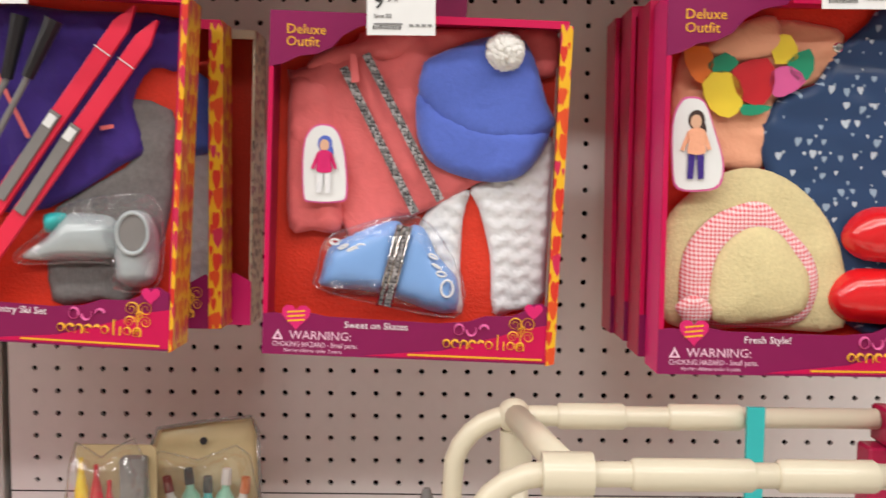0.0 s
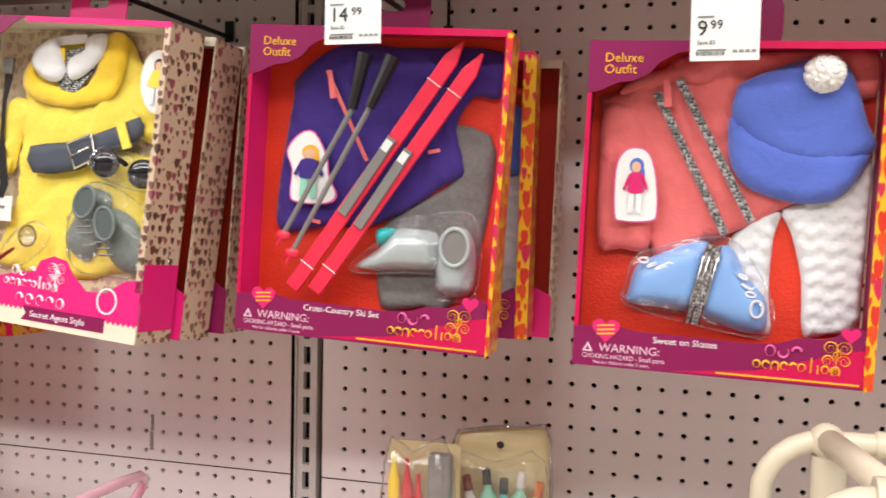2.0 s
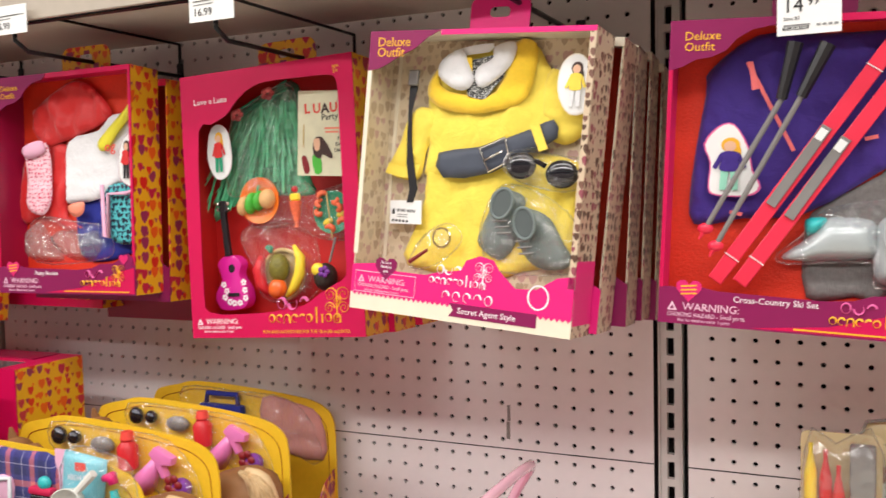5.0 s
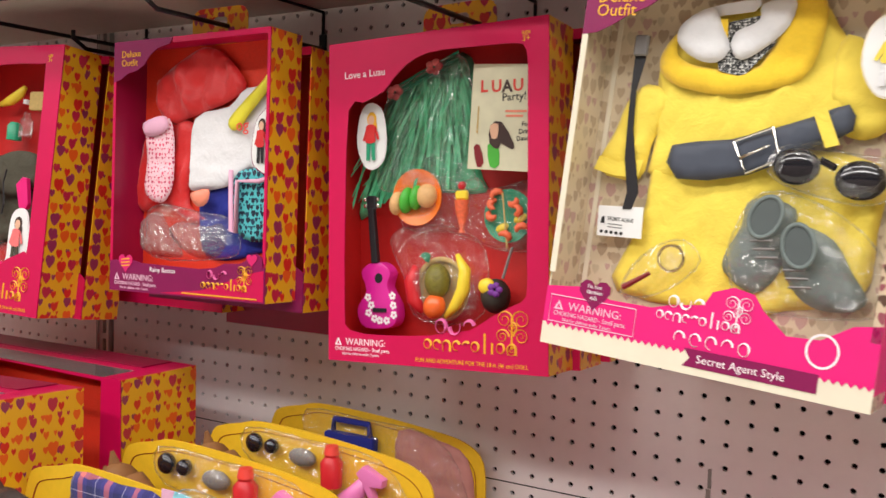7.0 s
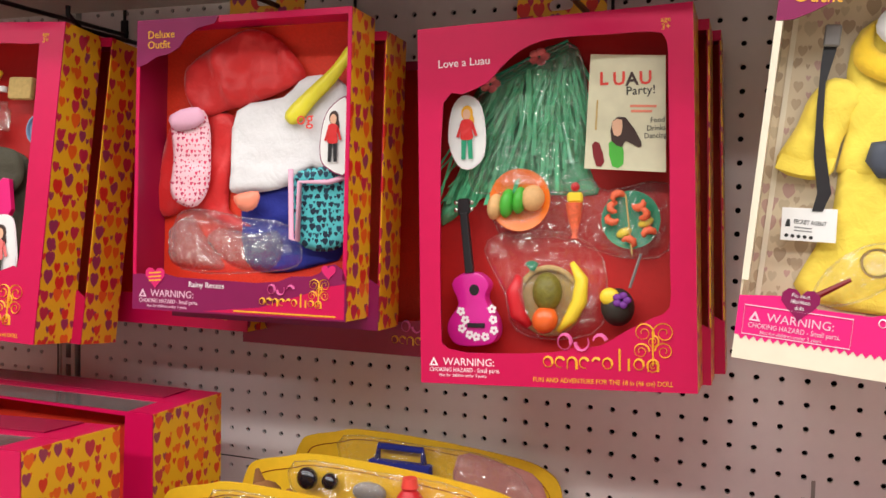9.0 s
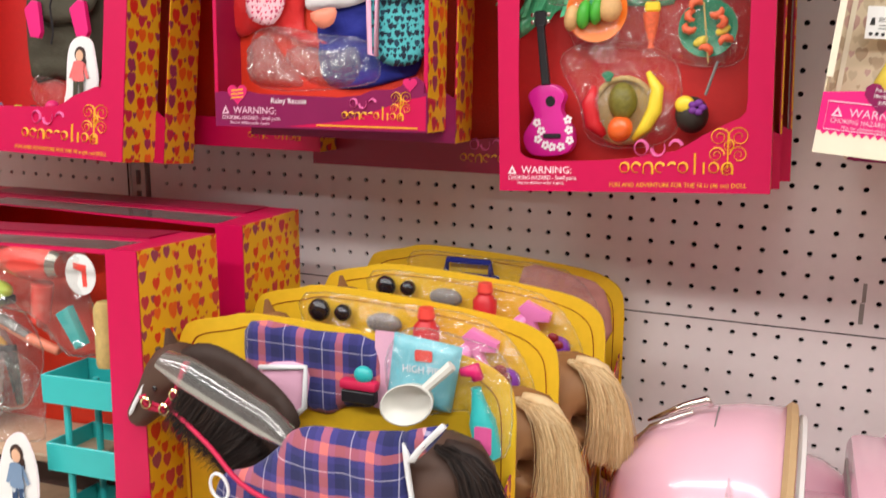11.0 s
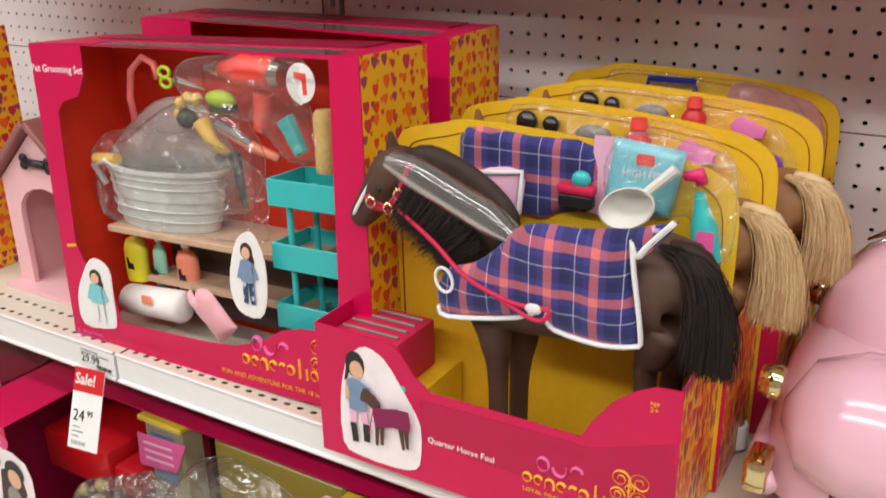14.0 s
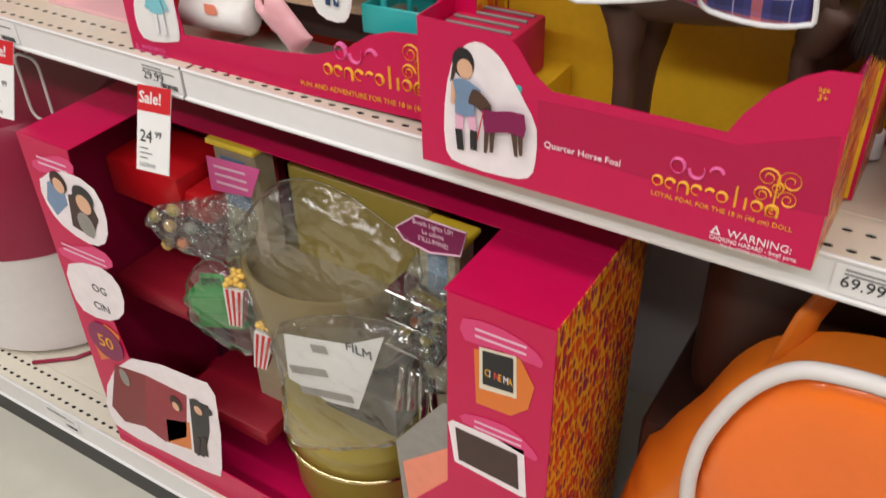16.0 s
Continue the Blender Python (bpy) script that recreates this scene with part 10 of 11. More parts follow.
part("box_body", cuboid(-0.025, 0.025, -0.02, 0.02, 0, 0.305, 0.003), M["copper"], bk)
part("box_lid", cuboid(-0.0265, 0.0265, -0.0215, 0.0215, 0.306, 0.318, 0.002), M["copper"], bk)
sb = thing("striped_bottle", "red and white striped toy bottle with a grey cap", "bottle", pose(0.493, -0.2, SHELF))
for k in range(8):
    a0 = TAU * k / 8
    bm = bmesh.new()
    vs = [bm.verts.new((r * math.cos(a0 + q * TAU / 24), r * math.sin(a0 + q * TAU / 24), z)) for z, r in ((0.0, 0.016), (0.31, 0.017), (0.322, 0.008)) for q in range(4)]
    for j in range(2):
        for q in range(3):
            bm.faces.new((vs[4 * j + q], vs[4 * j + q + 1], vs[4 * j + q + 5], vs[4 * j + q + 4]))
    part("stripe", bm, M["melon"] if k % 2 else M["whiteplastic"], sb)
part("bottle_cap", lathe([(0.0, 0.32), (0.007, 0.32), (0.006, 0.334), (0.003, 0.342), (0, 0.342)], sides=12), M["greyplastic"], sb, "grey cap", smooth=True)
part("red_bowl", lathe([(0.0, 0.0), (0.02, 0.0), (0.035, 0.3), (0.037, 0.302), (0.033, 0.302), (0.018, 0.01), (0, 0.008)], sides=24), M["darkred"], thing("bowl", "dark red toy bowl on a tall stand", "bowl", pose(0.42, -0.25, SHELF)), smooth=True)

# ---- ivory tube bunk bed ----
bed = thing("toy_bed", "ivory tube toy bunk bed with crimson end panels", "toy bed", pose(0, 0, 0))
ZB = 1.283
for y in (-0.265, -0.411):
    x0 = 0.515 if y > -0.3 else 0.525
    curve = [(x0, y, SHELF), (x0, y, ZB - 0.06)] + [(x0 + 0.05 - 0.05 * math.cos(a), y, ZB - 0.05 + 0.05 * math.sin(a)) for a in [math.pi / 2 * k / 6 for k in range(1, 7)]] + [(0.86, y, ZB)]
    part("rail", tube(curve, 0.0085, sides=12), M["ivory"], bed, "ivory tube rail", smooth="all")
    for a, b in ((0.60, 0.655), (0.69, 0.75)) if y > -0.3 else ((0.63, 0.71), (0.725, 0.79)):
        part("sleeve", tube([(a, y, ZB), (a + 0.002, y, ZB), (b - 0.002, y, ZB), (b, y, ZB)], [0.0092, 0.0108, 0.0108, 0.0092], sides=12), M["ivory"], bed, "ivory joint sleeve", smooth=True)
part("cross_tube", tube([(0.565, -0.265, ZB + 0.001), (0.59, -0.411, ZB + 0.001)], 0.0105, sides=12), M["ivory"], bed, smooth="all")
part("joint", blob(0.565, -0.265, ZB, 0.0145, 0.0145, 0.0145), M["ivory"], bed, smooth="all")
part("joint", tube([(0.572, -0.411, ZB), (0.605, -0.411, ZB)], 0.0145, sides=12), M["ivory"], bed, smooth=True)
part("inner_post", tube([(0.567, -0.265, ZB - 0.005), (0.567, -0.265, SHELF)], 0.0105, sides=12), M["ivory"], bed, smooth="all")
part("post_sleeve", tube([(0.567, -0.265, ZB - 0.05), (0.567, -0.265, ZB - 0.012)], 0.0135, sides=12), M["ivory"], bed, smooth=True)
part("strap", cuboid(0.75, 0.764, -0.28, -0.276, ZB - 0.08, ZB + 0.012), M["teal"], bed, "teal strap")
part("end_panel", cuboid(0.862, 0.875, -0.425, -0.25, ZB - 0.02, ZB + 0.01, 0.002), M["bedpink"], bed, "crimson end panel")
for y in (-0.265, -0.413):
    part("end_post", cuboid(0.85, 0.878, y - 0.012, y + 0.012, SHELF, ZB - 0.021, 0.002), M["bedpink"], bed, "crimson end post")
part("bed_base", cuboid(0.52, 0.85, -0.41, -0.265, 1.02, 1.05, 0.004), M["ivory"], bed, "ivory bed base")

# ---- price labels on the shelf rails ----
def rail_label(x, w, text, z=SHELF - 0.016, y=SHELF_Y - 0.0045):
    lab = thing("price_label", "white printed price label on the shelf rail", "price label", pose(x, y, z), "rail price labels")
    part("paper", cuboid(-w / 2, w / 2, -0.0008, 0, -0.014, 0.015), M["paper"], lab)
    if text:
        words(text, 0.016, M["ink"], lab, -w / 2 + 0.006, -0.0012, -0.006)
    for k in range(2):
        flat("print", strip((-w / 2 + 0.008, 0.011 - 0.004 * k), (w / 2 - 0.03 + 0.02 * k, 0.011 - 0.004 * k), 0.0016), M["greyink"], lab, -0.0012, 0.0003)
    for k in range(10):
        flat("bar_code", strip((w / 2 - 0.035 + 0.003 * k, -0.012), (w / 2 - 0.035 + 0.003 * k, -0.006), 0.001 + 0.0006 * (k % 3)), M["ink"], lab, -0.0012, 0.0003)


rail_label(-0.434, 0.108, "69.99")
rail_label(-1.256, 0.07, "29.99")
rail_label(-1.56, 0.08, "")
rail_label(-1.62, 0.09, "", DECK - 0.02, DECK_Y - 0.0045)


def sale_tag(x, price, tilt):
    tg = thing("sale_tag", "white sale price tag with a red top hanging from the rail", "price tag", pose(x, SHELF_Y - 0.012, SHELF - 0.026, -22, tilt, 3), "sale tags")
    part("paper", plate([(-0.027, -0.104), (0.027, -0.104), (0.027, 0.0), (-0.027, 0.0)], -0.0006, 0.0004), M["paper"], tg)
    flat("red_header", [(-0.027, -0.031), (0.027, -0.031), (0.027, 0.0), (-0.027, 0.0)], M["salered"], tg, -0.0007, 0.0004, "red sale header")
    words("Sale!", 0.02, M["paper"], tg, -0.024, -0.0014, -0.021, bold=0.0003)
    words(price[0], 0.021, M["ink"], tg, -0.022, -0.0011, -0.068)
    words(price[1], 0.011, M["ink"], tg, 0.003, -0.0011, -0.061)
    for k in range(3):
        flat("print", strip((-0.021, -0.076 - 0.006 * k), (-0.008 + 0.007 * (k % 2), -0.076 - 0.006 * k), 0.0016), M["greyink"], tg, -0.0008, 0.0003)
    for k in range(9):
        flat("bar_code", strip((-0.02 + 0.003 * k, -0.099), (-0.02 + 0.003 * k, -0.094), 0.0012), M["greyink"], tg, -0.0008, 0.0003)


sale_tag(-1.261, ("24", "99"), -4)
sale_tag(-1.551, ("16", "99"), -3)

# ---- cinema box on the base deck ----
def cinema_box():
    W, H, D = 0.78, 0.588, 0.24
    t = carton("playset_box", "large magenta cinema playset box with open front on the deck", W, H, D, pose(-1.085, -0.553, 0.4495), M["magenta"], M["flames2"], M["purplecard"], M["wine"])
    X0, X1, Z0, Z1 = -W / 2, W / 2, -H / 2, H / 2
    for o in list(t.children):
        if o.name.startswith("top_side"):
            o.name = "top_rear"
            o.data.transform(Matrix.Translation((0, D * 0.5, 0)) @ Matrix.Diagonal((1, 0.5, 1, 1)))
    for a, b in ((X0 + 0.0015, X0 + 0.1), (X1 - 0.125, X1 - 0.0015)):
        part("top_corner", cuboid(a, b, 0.001, D * 0.499, Z1 - 0.0014, Z1), M["magenta"], t)
    flat("left_panel", [(X0, Z0), (X0 + 0.2, Z0), (X0 + 0.19, Z0 + 0.07), (X0 + 0.165, Z0 + 0.15), (X0 + 0.1, Z0 + 0.2), (X0 + 0.085, Z0 + 0.3), (X0 + 0.1, Z1), (X0, Z1)], M["magenta"], t, 0, 0.0015)
    flat("bottom_band", [(X0 + 0.2, Z0), (X1 - 0.13, Z0), (X1 - 0.13, Z0 + 0.075), (0.05, Z0 + 0.06), (X0 + 0.19, Z0 + 0.07)], M["magenta"], t, 0, 0.0015)
    flat("right_panel", [(X1 - 0.13, Z0), (X1, Z0), (X1, Z1), (X1 - 0.12, Z1), (X1 - 0.125, Z0 + 0.3), (X1 - 0.17, Z0 + 0.24), (X1 - 0.17, Z0 + 0.05)], M["magenta"], t, 0, 0.0015)
    yp = -0.002
    # picture stickers on the panels
    for pts, mt in (([(-0.3695, 0.2282), (-0.3111, 0.2578), (-0.2565, 0.2474), (-0.2484, 0.2026), (-0.2667, 0.1589), (-0.304, 0.1454), (-0.351, 0.1591), (-0.3717, 0.1863)], "whiteink"), ([(-0.3698, 0.0853), (-0.2968, 0.1085), (-0.2636, 0.0853), (-0.272, 0.0353), (-0.3128, 0.0031), (-0.37, -0.0014), (-0.3832, 0.0374)], "whiteink"), ([(-0.2879, -0.0598), (-0.1577, -0.0347), (-0.117, -0.0496), (-0.1416, -0.2166), (-0.1676, -0.2469), (-0.2709, -0.2572), (-0.3905, -0.2569), (-0.375, -0.1592)], "whiteink")):
        flat("picture_sticker", pts, M[mt], t, yp, 0.0005, "die-cut picture sticker", smooth=2)
    for pts, mt in (([(-0.3535, 0.2291), (-0.3204, 0.2472), (-0.3234, 0.202), (-0.3552, 0.1748), (-0.3675, 0.196)], "bluegrey"), ([(-0.3159, 0.2207), (-0.2745, 0.2378), (-0.2651, 0.1969), (-0.2886, 0.1595), (-0.3267, 0.1675)], "shadowprint"), ([(-0.3723, -0.0537), (-0.3278, -0.0084), (-0.2992, -0.0208), (-0.3222, -0.0728), (-0.3654, -0.0986)], "orangedk"), ([(-0.3354, -0.0952), (-0.2644, -0.0821), (-0.3052, -0.216), (-0.358, -0.2329), (-0.3802, -0.2086)], "darkred"), ([(-0.2644, -0.0821), (-0.1799, -0.0819), (-0.2064, -0.1844), (-0.2627, -0.2281), (-0.3052, -0.216)], "deepred"), ([(-0.2451, -0.1657), (-0.1906, -0.1439), (-0.2025, -0.2113), (-0.2559, -0.2243)], "orangedk"), ([(-0.1755, -0.0849), (-0.137, -0.0806), (-0.1481, -0.1404), (-0.1759, -0.2135), (-0.1978, -0.2145)], "black")):
        flat("picture_print", pts, M[mt], t, yp - 0.0006, 0.0003)
    flat("number_badge", ellipse(-0.338, -0.048, 0.036, 0.036, 28), M["plum"], t, yp - 0.0012, 0.0004, "round plum badge")
    words("50", 0.034, M["goldink"], t, -0.338, yp - 0.0019, -0.06, align="CENTER")
    for s, p in zip(("OG", "CIN"), [(-0.3292, 0.0543), (-0.3378, 0.019)]):
        words(s, 0.02, M["ink"], t, p[0], yp - 0.0008, p[1])
    for pts in ([(0.2888, 0.2677), (0.3326, 0.2728), (0.3706, 0.2593), (0.376, 0.242), (0.3332, 0.2447), (0.2911, 0.24)], [(0.2905, 0.1333), (0.3406, 0.1406), (0.3729, 0.1223), (0.3752, 0.1066), (0.3307, 0.115), (0.2877, 0.1183)], [(-0.3735, 0.255), (-0.3117, 0.2806), (-0.2853, 0.2731), (-0.3034, 0.2523), (-0.3635, 0.2421)], [(-0.3826, 0.1081), (-0.2947, 0.1427), (-0.2637, 0.1299), (-0.2807, 0.1102), (-0.3548, 0.0956)]):
        flat("ribbon_print", pts, M["ribbonpink"], t, yp, 0.0004, smooth=2)
        lx, rx = min(q[0] for q in pts), max(q[0] for q in pts)
        cz = middle(pts)[1]
        for k in range(2):
            flat("ribbon_line", strip((lx + 0.014, cz + 0.006 - 0.009 * k), (rx - 0.016, cz + 0.007 - 0.009 * k), 0.0028), M["warnink"], t, yp - 0.0006, 0.0002)
    flat("poster_print", [(0.3012, 0.2328), (0.3524, 0.2451), (0.3703, 0.2128), (0.3645, 0.1792), (0.3452, 0.1594), (0.3039, 0.1569)], M["orangedk"], t, yp, 0.0004, smooth=1)
    flat("poster_frame", [(0.3077, 0.2388), (0.3495, 0.2449), (0.3514, 0.1879), (0.308, 0.1813)], M["cream"], t, yp - 0.0006, 0.0003)
    flat("poster_face", [(0.3117, 0.2359), (0.3463, 0.2411), (0.3477, 0.194), (0.3121, 0.1896)], M["ink"], t, yp - 0.001, 0.0003)
    p = [(0.314, 0.2041)][0]
    q = [(0.3463, 0.2098)][0]
    for k, ch in enumerate("CINEMA"):
        words(ch, 0.014, M[("goldink", "whiteink", "dryer", "goldink", "whiteink", "goldink")[k]], t, p[0] + (q[0] - p[0]) * k / 6, yp - 0.0014, p[1] - 0.001, width=0.62)
    flat("tablet_frame", [(0.2681, 0.1076), (0.2738, 0.1141), (0.362, 0.1159), (0.3675, 0.0412), (0.3594, 0.0397), (0.2757, 0.0474)], M["whiteink"], t, yp, 0.0004)
    flat("tablet_face", [(0.2776, 0.1059), (0.3546, 0.1048), (0.358, 0.0499), (0.2815, 0.0545)], M["shadowprint"], t, yp - 0.0006, 0.0003)
    # insides
    y = 0.12
    part("red_sofa", cuboid(X0 + 0.05, X0 + 0.19, 0.08, 0.19, Z1 - 0.125, Z1 - 0.06, 0.008, seg=2), M["brightred"], t, "bright red toy seat", smooth=True)
    part("red_cushion", cuboid(X0 + 0.195, X0 + 0.24, 0.08, 0.15, Z1 - 0.12, Z1 - 0.075, 0.01, seg=2), M["brightred"], t, "bright red cushion", smooth=True)
    part("red_sofa", cuboid(X0 + 0.04, X0 + 0.2, 0.05, 0.2, Z0 + 0.3, Z0 + 0.335, 0.008, seg=2), M["deepred"], t, "red toy seat", smooth=True)
    part("red_step", cuboid(X0 + 0.12, X0 + 0.3, 0.05, 0.2, Z0 + 0.1, Z0 + 0.13, 0.006, seg=2), M["deepred"], t, "red toy step", smooth=True)
    part("red_wall", cuboid(X0 + 0.09, X0 + 0.26, 0.2, 0.214, Z0 + 0.05, Z1 - 0.04), M["deepred"], t, "crimson back wall")
    # ticket booth
    c = [(0.0334, 0.0377)][0]
    bx = pose(c[0], 0.13, 0)
    part("booth_base", lathe([(0.0, Z0 + 0.01), (0.1, Z0 + 0.01), (0.112, Z0 + 0.05), (0.118, Z0 + 0.17), (0.122, Z0 + 0.18), (0.122, Z0 + 0.19), (0.116, Z0 + 0.2), (0.116, Z0 + 0.22), (0, Z0 + 0.22)], m=bx, sides=36, sy=0.85), M["khaki"], t, "khaki booth base", smooth=True)
    part("booth_counter", lathe([(0.0, Z0 + 0.32), (0.105, Z0 + 0.32), (0.112, Z0 + 0.333), (0.118, Z0 + 0.448), (0.115, Z0 + 0.452), (0.111, Z0 + 0.45), (0.106, Z0 + 0.42), (0, Z0 + 0.418)], m=pose(c[0] - 0.032, 0.13, 0), sides=36, sy=0.85), M["boothgrey"], t, "grey-beige booth counter", smooth=True)
    part("booth_back", cuboid(c[0] - 0.1, c[0] + 0.12, 0.15, 0.2, Z0 + 0.2, Z1 - 0.03, 0.004), M["khaki"], t, "khaki booth back wall")
    # solid block; its dark colour stands in for shade inside the opening
    part("booth_core", cuboid(c[0] - 0.02, c[0] + 0.1, 0.08, 0.15, Z0 + 0.221, Z0 + 0.329), M["lens"], t, "dark block standing for the shade in the booth opening")
    flat("leaflet", [(0.0125, 0.1048), (0.1157, 0.1344), (0.1701, 0.1709), (0.1212, 0.0285), (0.0712, 0.0163), (0.009, 0.027)], M["paper"], t, 0.022, 0.001, "white printed leaflet")
    p = [(0.1157, 0.1344)][0]
    words("FILM", 0.02, M["ink"], t, p[0] - 0.004, 0.02, p[1] - 0.008)
    for a in ([(0.0166, 0.0491), (0.0774, 0.0695)], [(0.0292, 0.0183), (0.1147, 0.0434)], [(0.0575, 0.1036), (0.0823, 0.1107)]):
        flat("leaflet_print", strip(a[0], a[1], 0.012), M["greystuff"], t, 0.02, 0.0005)
    part("booth_band", tube([(c[0] + 0.121 * math.cos(a), 0.13 + 0.104 * math.sin(a), Z0 + 0.145) for a in [TAU * k / 36 for k in range(36)]], 0.0035, sides=6, closed=True), M["goldchrome"], t, "thin metal band", smooth="all")
    gc = pose(-0.152, 0.075, 0.05, 0, -14, 8)
    part("green_case", cuboid(-0.042, 0.042, -0.02, 0.02, -0.035, 0.03, 0.008, seg=2), M["greenpl"], t, "green toy case", smooth=True, m=gc)
    part("case_flap", cuboid(-0.038, 0.038, -0.0225, -0.0195, -0.005, 0.024, 0.003), M["greenpl"], t, m=gc)
    part("case_handle", tube([(-0.02, 0, 0.03), (-0.018, 0, 0.045), (0.018, 0, 0.045), (0.02, 0, 0.03)], 0.004, sides=8), M["greenpl"], t, smooth="all", m=gc)
    # striped popcorn cartons
    for px, pz, turn in ((-0.087, 0.1, 8), (-0.05, 0.04, 14)):
        pm = pose(px, 0.045, pz, 0, turn, 20)
        cone = part("popcorn_box", lathe([(0.0, -0.038), (0.0125, -0.038), (0.019, 0.03), (0.0, 0.028)], m=pose(0, 0, 0, 0, 0, 45), sides=4), M["whiteplastic"], t, "red and white striped popcorn carton", m=pm)
        for k in range(3):
            u = (-0.62, 0.0, 0.62)[k]
            for face in range(4):
                f = pose(0, 0, 0, 0, 0, 90 * face)
                bm = bmesh.new()
                vs = [bm.verts.new(f @ Vector((u * r * 0.7071 + w * r, -r * 0.7071 - 0.0004, z))) for r, z, w in ((0.0125, -0.037, -0.11), (0.0125, -0.037, 0.11), (0.019, 0.0295, 0.11), (0.019, 0.0295, -0.11))]
                bm.faces.new(vs)
                part("stripe", bm, M["melon"], cone)
        rp = random.Random(int(1000 * px))
        bm = bmesh.new()
        for k in range(16):
            blob(rp.uniform(-0.012, 0.012), rp.uniform(-0.012, 0.012), 0.032 + rp.uniform(0, 0.01), 0.005, 0.005, 0.0045, bm, u=7, v=5)
        tagged(part("popcorn", bm, M["butter"], cone, "toy popcorn", smooth="all"), kind="stuff")
    rnd = random.Random(4)
    for k, p in enumerate([(-0.2193, 0.1887), (-0.1929, 0.1813), (-0.2076, 0.1466), (-0.1757, 0.1582), (-0.153, 0.1912), (-0.1801, 0.2101)]):
        part("toy_snack", blob(p[0], 0.05, p[1], 0.009, 0.008, 0.009, u=10, v=7), M[("cork", "bun", "gold", "copper", "greystuff", "cork")[k]], t, "small toy snack", smooth="all")
    def inside(pts):
        return [(p[0] + 1.085, p[1] - 0.4495) for p in pts]

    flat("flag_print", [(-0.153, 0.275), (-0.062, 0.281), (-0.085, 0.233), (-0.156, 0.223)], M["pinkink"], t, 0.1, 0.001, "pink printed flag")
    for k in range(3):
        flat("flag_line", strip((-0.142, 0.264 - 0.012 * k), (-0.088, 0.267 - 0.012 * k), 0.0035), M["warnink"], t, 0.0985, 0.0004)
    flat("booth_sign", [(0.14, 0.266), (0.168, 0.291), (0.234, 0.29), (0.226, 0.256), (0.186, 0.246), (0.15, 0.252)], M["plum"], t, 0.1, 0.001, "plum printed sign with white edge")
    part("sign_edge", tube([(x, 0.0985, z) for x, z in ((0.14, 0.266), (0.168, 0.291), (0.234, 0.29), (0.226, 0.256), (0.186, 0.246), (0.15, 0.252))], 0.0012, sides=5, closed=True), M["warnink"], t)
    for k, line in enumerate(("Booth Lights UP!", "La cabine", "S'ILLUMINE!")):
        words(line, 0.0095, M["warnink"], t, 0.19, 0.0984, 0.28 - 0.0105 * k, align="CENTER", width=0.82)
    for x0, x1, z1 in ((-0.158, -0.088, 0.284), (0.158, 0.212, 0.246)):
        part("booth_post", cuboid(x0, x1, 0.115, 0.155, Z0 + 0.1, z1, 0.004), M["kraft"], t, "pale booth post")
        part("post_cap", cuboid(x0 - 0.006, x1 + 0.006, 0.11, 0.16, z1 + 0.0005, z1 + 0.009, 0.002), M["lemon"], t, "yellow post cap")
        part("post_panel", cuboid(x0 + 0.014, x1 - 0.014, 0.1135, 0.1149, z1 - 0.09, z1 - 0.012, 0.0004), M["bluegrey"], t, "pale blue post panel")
    flat("front_card", inside([(-0.8934, 0.4815), (-0.825, 0.5804), (-0.8033, 0.583), (-0.7992, 0.5649), (-0.8154, 0.5498), (-0.8168, 0.4748), (-0.7959, 0.4109), (-0.8867, 0.3505)]), M["greystuff"], t, 0.0015, 0.001, "grey printed card")
    flat("card_print", inside([(-0.8846, 0.4492), (-0.8161, 0.5141), (-0.8168, 0.4728), (-0.7974, 0.4152), (-0.8775, 0.3623)]), M["salmon"], t, 0.0002, 0.0004)
    for px, rx, rz, mt in ((inside([(-1.413, 0.6863)]), 0.016, 0.017, "hair"), (inside([(-1.414, 0.6807)]), 0.011, 0.012, "skin"), (inside([(-1.369, 0.6764)]), 0.02, 0.018, "black"), (inside([(-1.371, 0.6646)]), 0.014, 0.015, "skin"), (inside([(-1.379, 0.6297)]), 0.016, 0.02, "greystuff"), (inside([(-1.404, 0.3362)]), 0.01, 0.018, "greystuff"), (inside([(-1.294, 0.337)]), 0.012, 0.016, "hair"), (inside([(-1.296, 0.3301)]), 0.007, 0.009, "skin"), (inside([(-1.246, 0.3599)]), 0.012, 0.011, "black"), (inside([(-1.226, 0.3574)]), 0.01, 0.009, "black"), (inside([(-1.246, 0.3479)]), 0.008, 0.009, "skin")):
        flat("picture_figure", ellipse(px[0][0], px[0][1], rx, rz, 14), M[mt], t, yp - 0.0014 - 0.0004 * (mt == "skin"), 0.0003)
    for a in (inside([(-1.261, 0.2808), (-1.276, 0.2338)]), inside([(-1.248, 0.2883), (-1.254, 0.2431)])):
        flat("picture_figure", strip(a[0], a[1], 0.006), M["shadowprint"], t, yp - 0.0014, 0.0003)
    # crumpled clear bags beside the booth
    for pts in (inside([(-0.8893, 0.7245), (-0.8575, 0.7424), (-0.8225, 0.7281), (-0.8273, 0.6806), (-0.8755, 0.6517), (-0.8951, 0.6758)]), inside([(-0.8793, 0.6501), (-0.8315, 0.6788), (-0.8284, 0.6064), (-0.8414, 0.5511), (-0.8684, 0.5511), (-0.8853, 0.6053)]), inside([(-1.303, 0.651), (-1.214, 0.6974), (-1.124, 0.7308), (-1.111, 0.6825), (-1.166, 0.6194), (-1.268, 0.6086)])):
        ob = soft("clear_bag", pts, M["smokefilm"], t, 0.045, 0.025, "crumpled clear plastic bag", folds=0.008, freq=60)
        ob.visible_shadow = False
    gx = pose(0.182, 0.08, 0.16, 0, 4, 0)
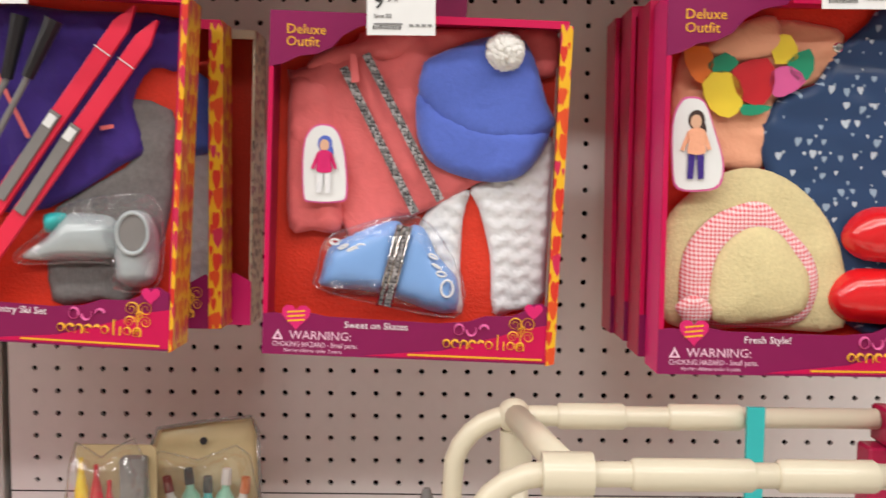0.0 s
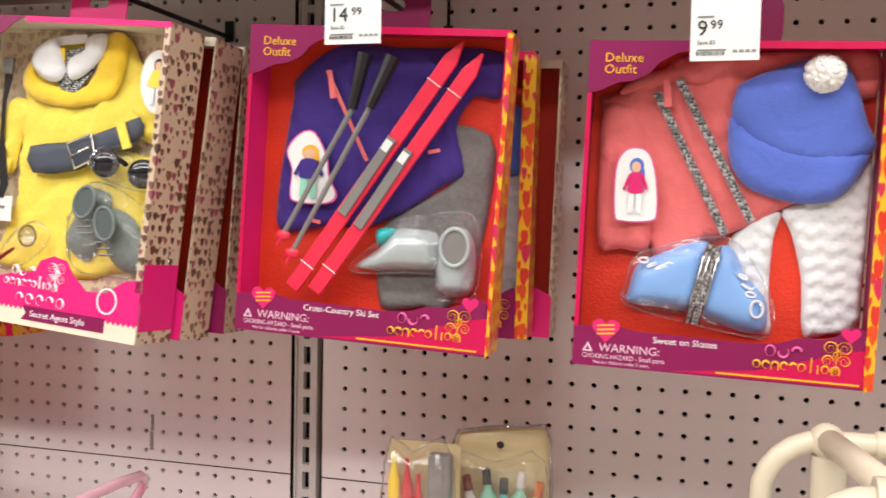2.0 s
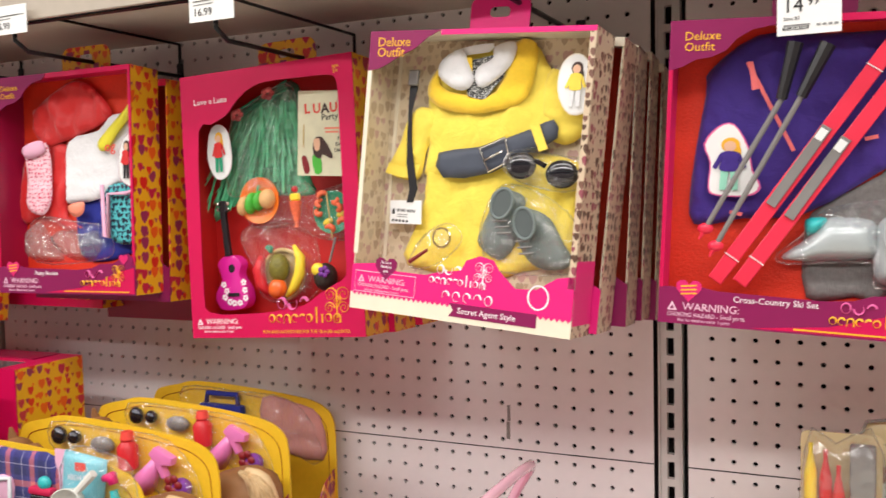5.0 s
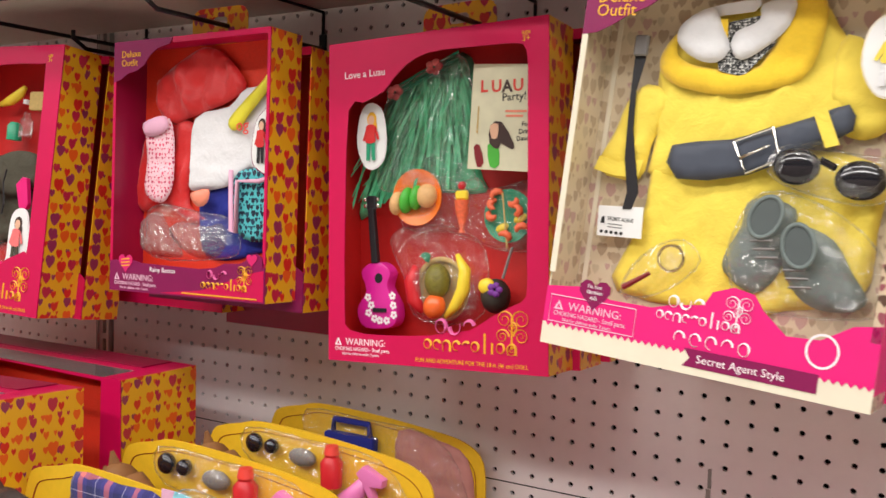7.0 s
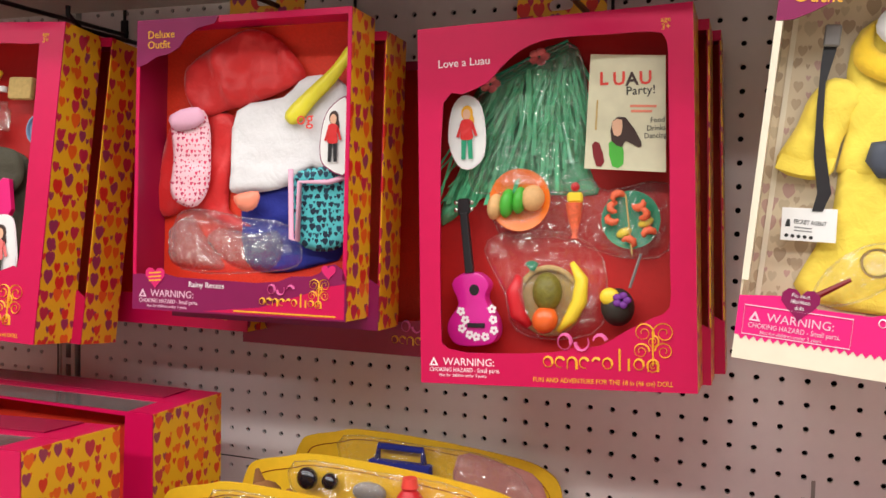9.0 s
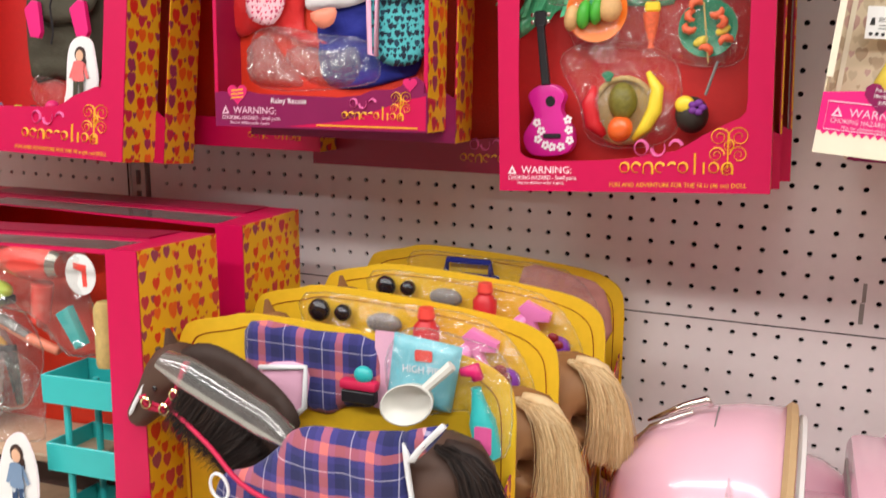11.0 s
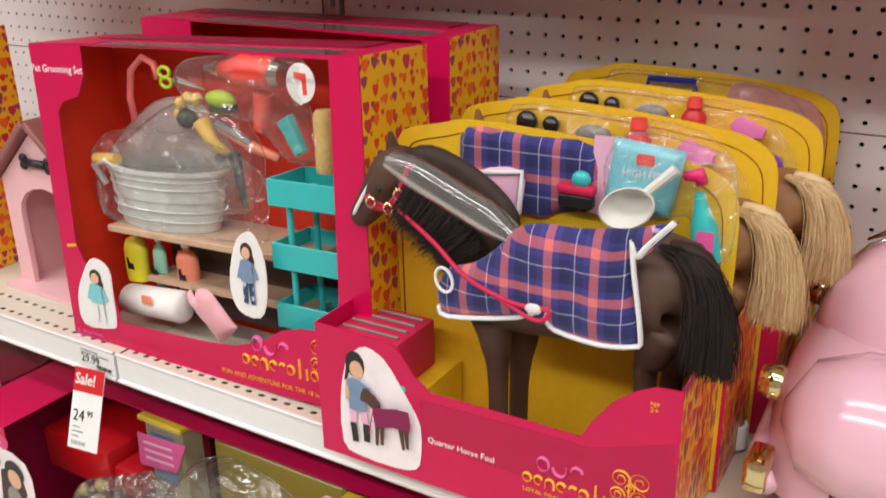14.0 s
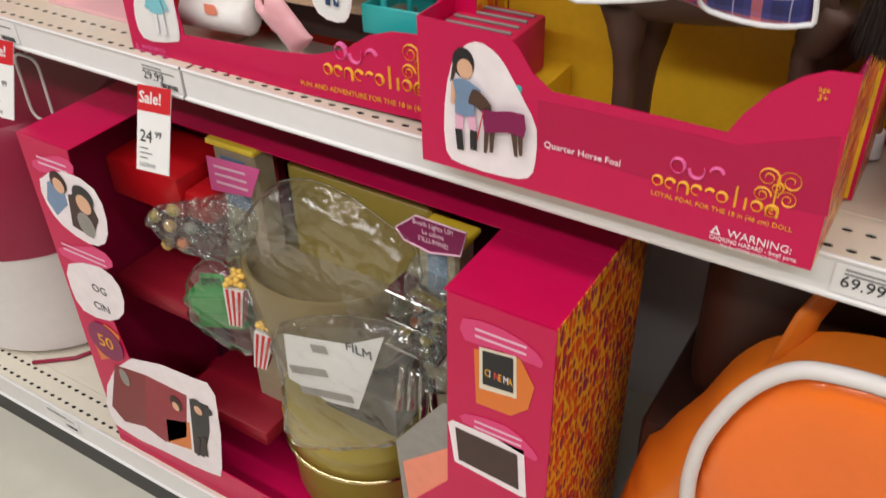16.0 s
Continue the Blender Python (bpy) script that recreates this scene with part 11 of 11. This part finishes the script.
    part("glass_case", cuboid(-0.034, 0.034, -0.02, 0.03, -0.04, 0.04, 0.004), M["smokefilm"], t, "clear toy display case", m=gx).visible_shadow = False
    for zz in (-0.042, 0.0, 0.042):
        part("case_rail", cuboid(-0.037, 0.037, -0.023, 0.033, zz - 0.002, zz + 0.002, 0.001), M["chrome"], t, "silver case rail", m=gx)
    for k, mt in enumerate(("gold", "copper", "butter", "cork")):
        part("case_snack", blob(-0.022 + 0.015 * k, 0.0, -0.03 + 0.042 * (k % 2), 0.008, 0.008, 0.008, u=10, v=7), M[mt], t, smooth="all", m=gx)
    for k in range(4):
        part("silver_tool", tube([(0.165 + 0.014 * k, 0.06, 0.09), (0.158 + 0.018 * k, 0.055, 0.02 + 0.01 * (k % 2))], [0.004, 0.0065], sides=8), M["chrome"], t, "silver toy utensil", smooth="all")
    for pts, yy, bl in (([(-0.119, 0.14), (-0.07, 0.237), (-0.007, 0.286), (0.061, 0.29), (0.123, 0.268), (0.168, 0.24), (0.168, 0.143), (0.12, 0.05), (-0.069, 0.02)], 0.1, 0.088), ([(-0.2247, 0.19), (-0.141, 0.232), (-0.06, 0.25), (-0.0824, 0.17), (-0.19, 0.15)], 0.06, 0.03), ([(-0.1823, 0.0952), (-0.1103, 0.1581), (-0.0223, 0.0749), (-0.0103, 0.0444), (-0.0898, 0.0063), (-0.1828, 0.0208)], 0.05, 0.03), ([(0.0011, 0.1116), (0.1783, 0.1898), (0.2227, 0.1077), (0.1805, -0.0039), (0.0012, -0.1074), (-0.0076, 0.0084)], 0.03, 0.03)):
        blister(t, pts, yy, bl, material=M["bigfilm"])
    brand_mark(t, 0.02, Z0 + 0.02, 0.2, -0.002, M["goldink"], M["pinkink"])
    return t


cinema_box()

# ---- orange toy vehicle on the base deck ----
ov = thing("toy_vehicle", "bright orange toy vehicle with white trim on the deck", "toy vehicle", pose(0, 0, 0))
shell = [(-0.6447, 0.4453), (-0.6208, 0.5091), (-0.6056, 0.5456), (-0.5832, 0.5889), (-0.5621, 0.6454), (-0.5378, 0.6845), (-0.51, 0.706), (-0.47, 0.726), (-0.41, 0.736), (-0.33, 0.725), (-0.26, 0.68)]
zb = DECK + 0.03
soft("shell", shell + [(shell[-1][0] + 0.05, shell[-1][1] - 0.2), (shell[-1][0] + 0.03, zb), (shell[0][0] + 0.01, zb)], M["orangedk"], ov, -0.4, 0.07, "orange vehicle shell", smooth=2, roll=0.06, step=0.012)
trim = [(-0.5645, 0.5032), (-0.5663, 0.5456), (-0.5608, 0.601), (-0.5425, 0.6594), (-0.5203, 0.7008), (-0.4937, 0.7277), (-0.4627, 0.7378), (-0.42, 0.7416), (-0.36, 0.737), (-0.3, 0.715), (-0.25, 0.66)]
part("white_trim", tube(smooth_line([(p[0], -0.476, p[1]) for p in trim], 4), 0.0085, sides=12), M["whiteplastic"], ov, "white trim moulding", smooth="all")
face = [(p[0] + 0.0075 if p[0] < -0.4 else p[0], p[1] - 0.0085) for p in trim]
soft("front_face", face + [(face[-1][0] + 0.03, face[-1][1] - 0.2), (face[-1][0], zb + 0.02), (face[0][0] + 0.02, zb + 0.02)], M["orangecar"], ov, -0.468, 0.016, "bright orange front panel", smooth=2, roll=0.07, step=0.012)
# brown body made larger than the toy's, to fill in the shade behind it
part("chassis", cuboid(-0.655, -0.05, -0.385, -0.03, DECK + 0.001, DECK + 0.34, 0.02, seg=2), M["brownpl"], ov, "dark brown chassis, widened to stand for the shade behind", smooth=True)
part("cab", cuboid(-0.625, -0.1, -0.35, -0.03, DECK + 0.341, DECK + 0.65, 0.05, seg=3), M["brownpl"], ov, "dark brown cab, enlarged to stand for the shade behind", smooth=True)
pl = [(-0.512, 0.675), (-0.503, 0.73), (-0.485, 0.77), (-0.462, 0.805)]
part("pillar", tube([(p[0], -0.42 + 0.02 * i, p[1]) for i, p in enumerate(pl)], [0.022, 0.017, 0.014, 0.013], sides=8, flat=0.4), M["orangedk"], ov, "orange roof pillar", smooth="all")
for x in (-0.585,):
    part("wheel", lathe([(0.0, -0.03), (0.05, -0.03), (0.075, -0.024), (0.08, 0.0), (0.075, 0.024), (0, 0.03)], m=pose(x, -0.4, DECK + 0.2, 90, 0, 70), sides=24), M["tyre"], ov, "dark toy wheel", smooth=True)

# ---- white and crimson stool ----
st = thing("toy_stool", "round white stool with a crimson upper half on the deck", "stool", pose(-1.88, -0.32, DECK))
part("white_base", lathe([(0.0, 0.0), (0.19, 0.0), (0.205, 0.015), (0.205, 0.225), (0, 0.225)], sides=40), M["whiteplastic"], st, "white lower half", smooth=True)
part("crimson_top", lathe([(0.0, 0.2255), (0.207, 0.2255), (0.207, 0.44), (0.19, 0.47), (0, 0.475)], sides=40), M["wine"], st, "crimson upper half", smooth=True)
part("cord", tube([(0.12, -0.19, 0.004), (0.18, -0.14, 0.004), (0.22, -0.06, 0.006)], 0.004, sides=6), M["wine"], st, smooth="all")
wl = thing("wire_loop", "white wire loop hanging under the shelf rail", "hook", pose(-1.557, -0.46, 0.795))
part("wire", tube([(p[0], 0, p[1]) for p in rounded(-0.025, 0.025, -0.1, 0.0, 0.015)], 0.0022, sides=6, closed=True), M["whiteplastic"], wl, smooth="all")
part("wire_stem", tube([(0, 0, 0), (0, 0.02, 0.02)], 0.0022, sides=6), M["whiteplastic"], wl)

# ---- marks on the pegboard ----
for x, z, w, h in ((-0.219, 1.172, 0.004, 0.022), (-0.22, 1.148, 0.005, 0.024)):
    solid("wall_mark", cuboid(x - w / 2, x + w / 2, -0.0006, -0.0001, z - h / 2, z + h / 2), M["greystuff"], "grey scuff mark on the pegboard", "mark")
